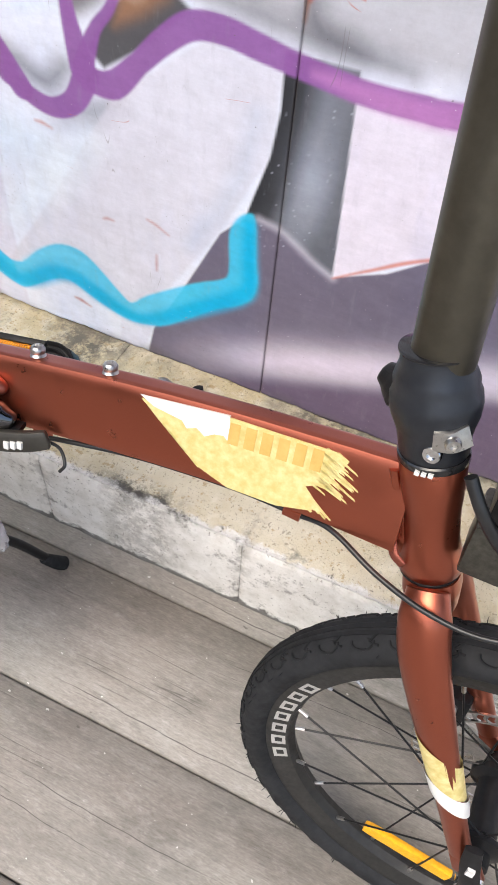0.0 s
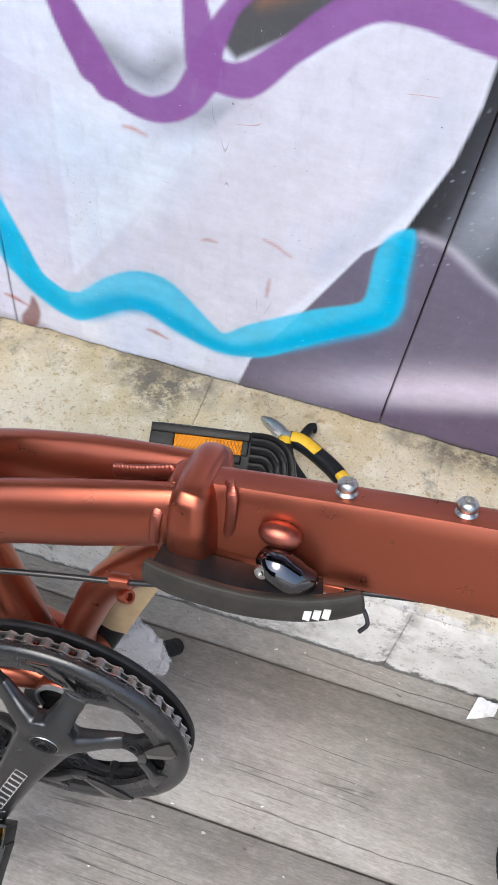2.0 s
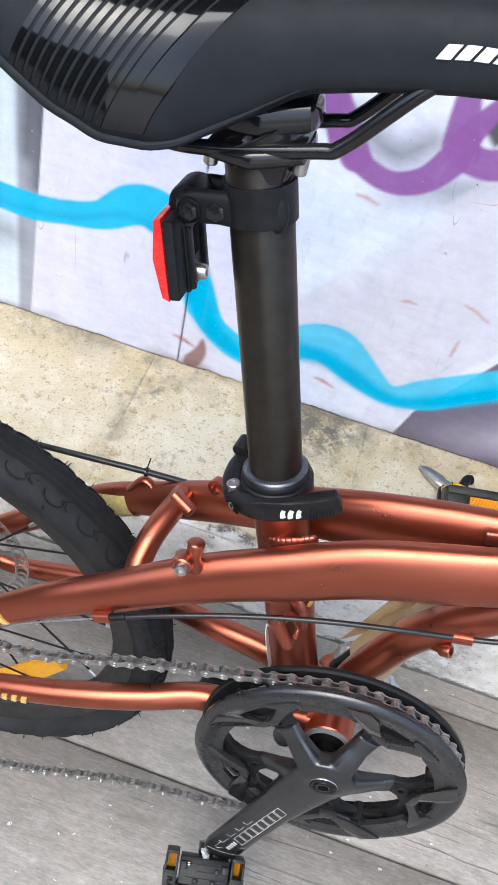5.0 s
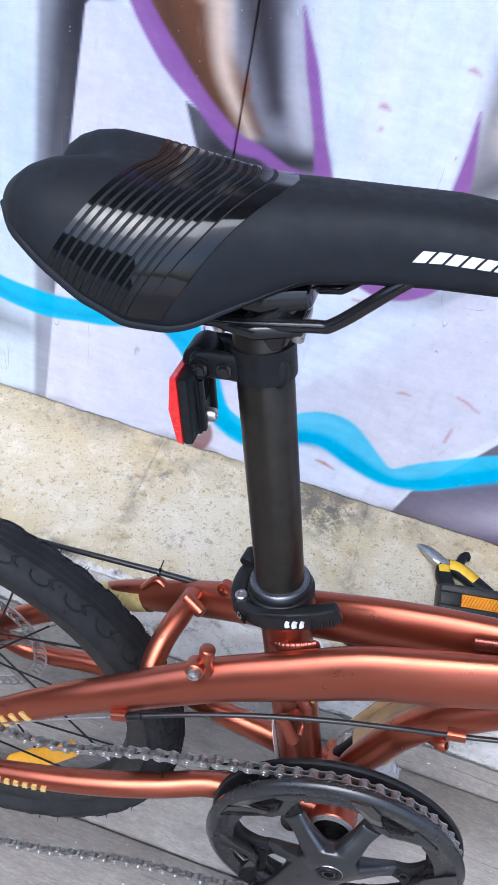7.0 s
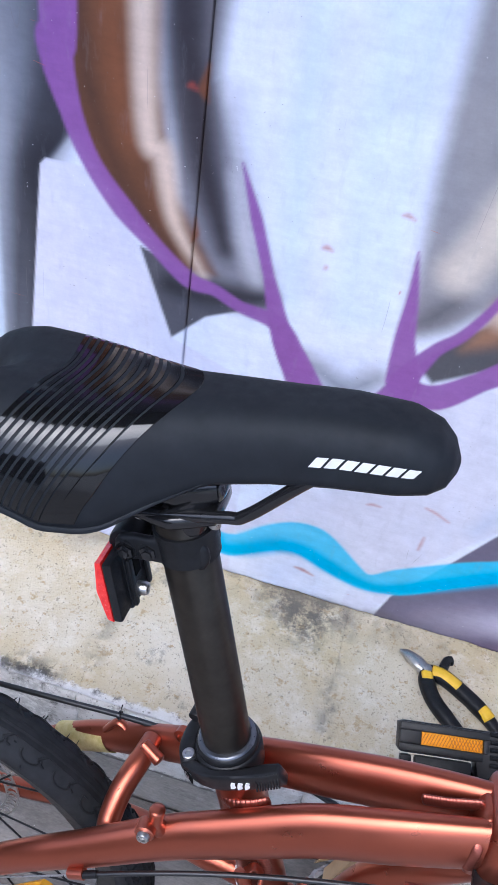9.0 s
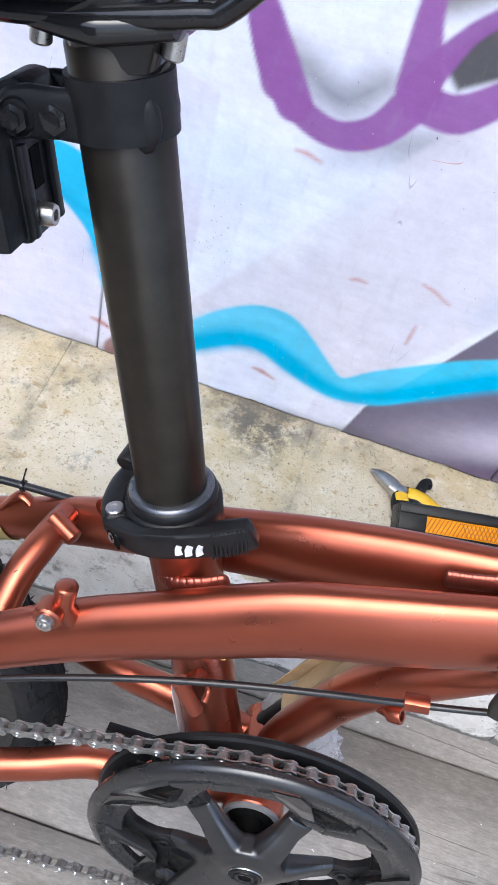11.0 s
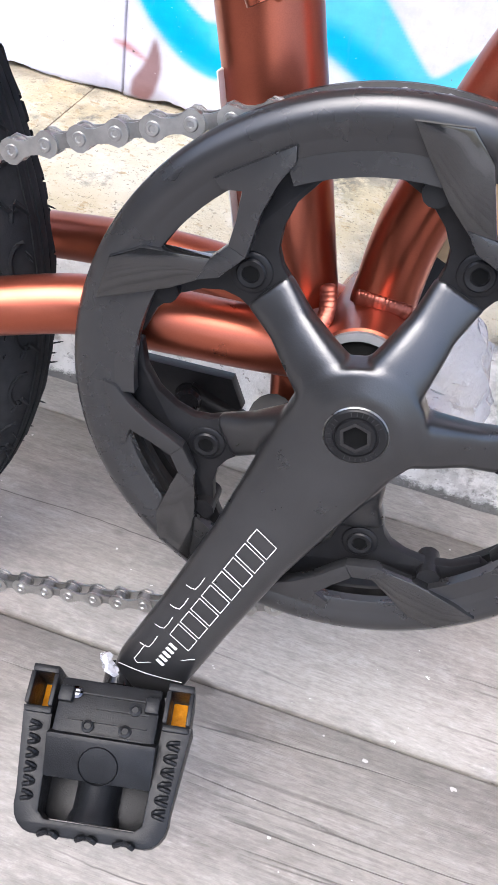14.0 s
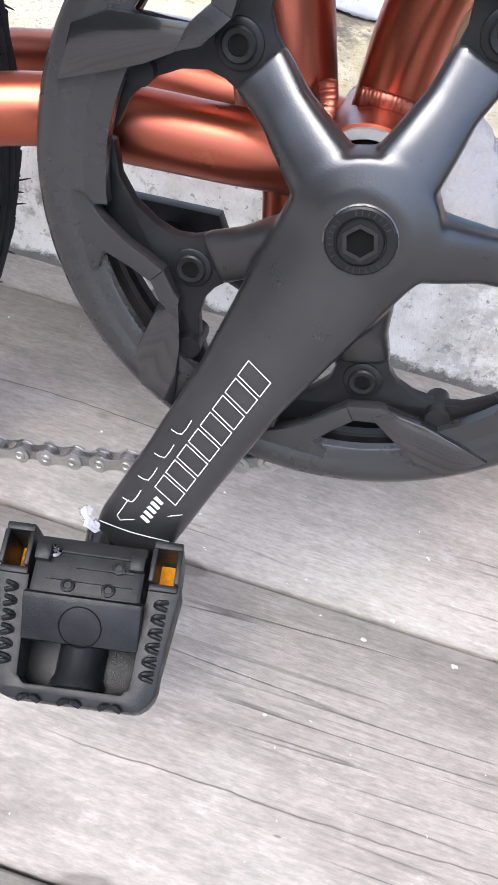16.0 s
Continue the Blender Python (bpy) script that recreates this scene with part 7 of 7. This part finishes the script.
for (x, y, z), (dx, dz) in (((-0.196, -0.0475, 0.3925), (0.9, 0.42)), ((0.044, -0.0125, 0.4573), (0.95, 0.25)), ((0.3795, -0.001, 0.5275), (0.98, -0.06)), ((0.171, -0.003, 0.502), (0.98, 0.15)), ((-0.318, -0.0515, 0.310), (0.80, 0.58))):
    d = Vector((dx, 0, dz)).normalized()
    c0 = Vector((x, y, z))
    part("cable_stop", Geo().sweep([c0 - d * 0.0065, c0, c0 + d * 0.0065], 0.0042, 0.0046, 14, 3), COPPER, gear, "copper-painted cable stop")
cable([(0.172, -0.006, 0.500), (0.187, -0.004, 0.496), (0.196, -0.010, 0.488), (0.193, -0.013, 0.481)], 0.0014, "thin black cable tie end")
brake = cable([(-0.39, 0.078, 0.402), (-0.32, 0.074, 0.412), (-0.26, 0.071, 0.4215), (-0.211, 0.069, 0.4290), (-0.165, 0.064, 0.438), (-0.12, 0.060, 0.448), (-0.06, 0.052, 0.446), (-0.02, 0.045, 0.440), (0.02, 0.040, 0.432), (0.06, 0.036, 0.445)], 0.0026, "black rear brake cable")
tie = part("cable_tie", Geo().sweep([(-0.211, 0.067, 0.426), (-0.2105, 0.067, 0.436), (-0.209, 0.066, 0.447)], 0.0012, 0.0006, 6), GLOSS, brake, "black cable tie")
part("tie_loop", Geo().lathe([(0.0030, -0.0014), (0.0039, -0.0012), (0.0039, 0.0012), (0.0030, 0.0014)], (-0.211, 0.069, 0.4290), (1, 0, 0.15), 14, True), GLOSS, tie)

# loose film round the left crank
rows = []
path = catmull([(0.054, 0.072, 0.232), (0.042, 0.067, 0.255), (0.026, 0.062, 0.278), (0.008, 0.060, 0.300), (-0.006, 0.058, 0.314)], 8)
for i, p in enumerate(path):
    fat = np.interp(i / (len(path) - 1), (0, 0.15, 0.5, 0.85, 1), (0.006, 0.016, 0.022, 0.018, 0.006))
    rows.append([p + fat * (1 + 0.30 * noise.noise(Vector((i * 0.35, j * 0.55, 3.3))) + 0.14 * noise.noise(Vector((i * 0.9, j * 1.3, 1.3)))) * np.array([math.cos(2 * math.pi * j / 22), 0.55 * math.sin(2 * math.pi * j / 22), 0.6 * math.sin(2 * math.pi * j / 22)]) for j in range(22)])
wrap = one("plastic_film", Geo().grid(rows, True, True), FILM, "crumpled clear plastic film hung round the wrapped crank", "packaging", sharp=30)
wrap.matrix_world = BIKE
tail = Geo().sweep([(-0.0690, -0.073, 0.1580), (-0.0660, -0.075, 0.1540), (-0.0625, -0.074, 0.1500)], (0.0015, 0.0032, 0.002), (0.0022, 0.002, 0.0014), 9, per=3)
tail.v = [(x + 0.0016 * noise.noise(Vector((900 * x, 700 * y, 900 * z))), y + 0.0016 * noise.noise(Vector((800 * z, 900 * x, 3))), z) for x, y, z in tail.v]
scrap = one("film_scrap", tail, FILM, "small torn scrap of clear film stuck by the pedal", "packaging", sharp=25)
scrap.matrix_world = BIKE

# ---- loose things ----
TOP = KERB_Z - 0.001
pl = thing("pliers", Matrix.Translation((0.088, 4.205, TOP)), "diagonal cutting pliers with black and yellow grips lying on the kerb", "pliers")


def rel(x, y, z):
    return (x - 0.088, y - 4.205, z)


part("jaw", Geo().sweep([rel(0.092, 4.200, 0.010), rel(0.076, 4.212, 0.0105), rel(0.062, 4.221, 0.009), rel(0.0515, 4.2265, 0.006)], (0.0070, 0.0088, 0.0066, 0.0016), (0.006, 0.0065, 0.0055, 0.002), 16, 3, side=(0.5, 0.8, 0)), STEEL, pl, "steel cutting jaws")
part("pivot", Geo().lathe([(0.006, 0), (0.006, 0.0035), (0.0045, 0.0045)], rel(0.088, 4.205, 0.014), (0, 0, 1), 20), STEEL, pl)
HA = [rel(0.088, 4.203, 0.010), rel(0.090, 4.188, 0.011), rel(0.100, 4.168, 0.011), rel(0.117, 4.150, 0.011), rel(0.141, 4.131, 0.010)]
HB = [rel(0.090, 4.205, 0.010), rel(0.108, 4.203, 0.011), rel(0.132, 4.191, 0.011), rel(0.158, 4.174, 0.011), rel(0.184, 4.150, 0.010)]
for hp, bands in ((HA, ((3, 10),)), (HB, ((3, 20), (31, 36)))):
    h = part("handle", Geo().sweep(hp, (0.009, 0.0105, 0.0098, 0.0098, 0.007), (0.0075, 0.009, 0.009, 0.009, 0.006), 16, 2.6, side=(0.6, 0.8, 0), round_end=0.003), PLASTIC, pl, "black rubber grip")
    full = catmull(hp, 10)
    for a, b in bands:
        part("grip_inlay", Geo().sweep([tuple(q + np.array([0, 0, 0.0022])) for q in full[a:b]], 0.0082, 0.0080, 14, 2.6, side=(0.6, 0.8, 0), per=2, round_end=0.002), YELLOW, h, "yellow grip inlay")
part("thumb_guard", Geo().sweep([rel(0.108, 4.214, 0.012), rel(0.112, 4.226, 0.012), rel(0.118, 4.229, 0.012)], 0.006, 0.006, 12, 2.6, side=(0, 0, 1), round_end=0.002), PLASTIC, pl)

paper = []
for i in range(9):
    row = []
    for j in range(6):
        u, v = i / 8, j / 5
        x = 0.379 + 0.030 * u + 0.008 * v
        y = 4.003 + 0.026 * v + 0.012 * u
        h = 0.004 + 0.010 * abs(noise.noise(Vector((u * 3.1, v * 2.2, 5.0)))) + 0.010 * v * (1 - u) + 0.006 * max(0, u - 0.6)
        row.append((x, min(y, 4.030), h))
    paper.append(row)
pg = Geo().grid(paper)
pg.grid([[(x, y, z - 0.0006) for x, y, z in r] for r in paper])
one("paper_scrap", pg, PAPER, "crumpled white paper scrap on the planks by the kerb", "paper", sharp=20)
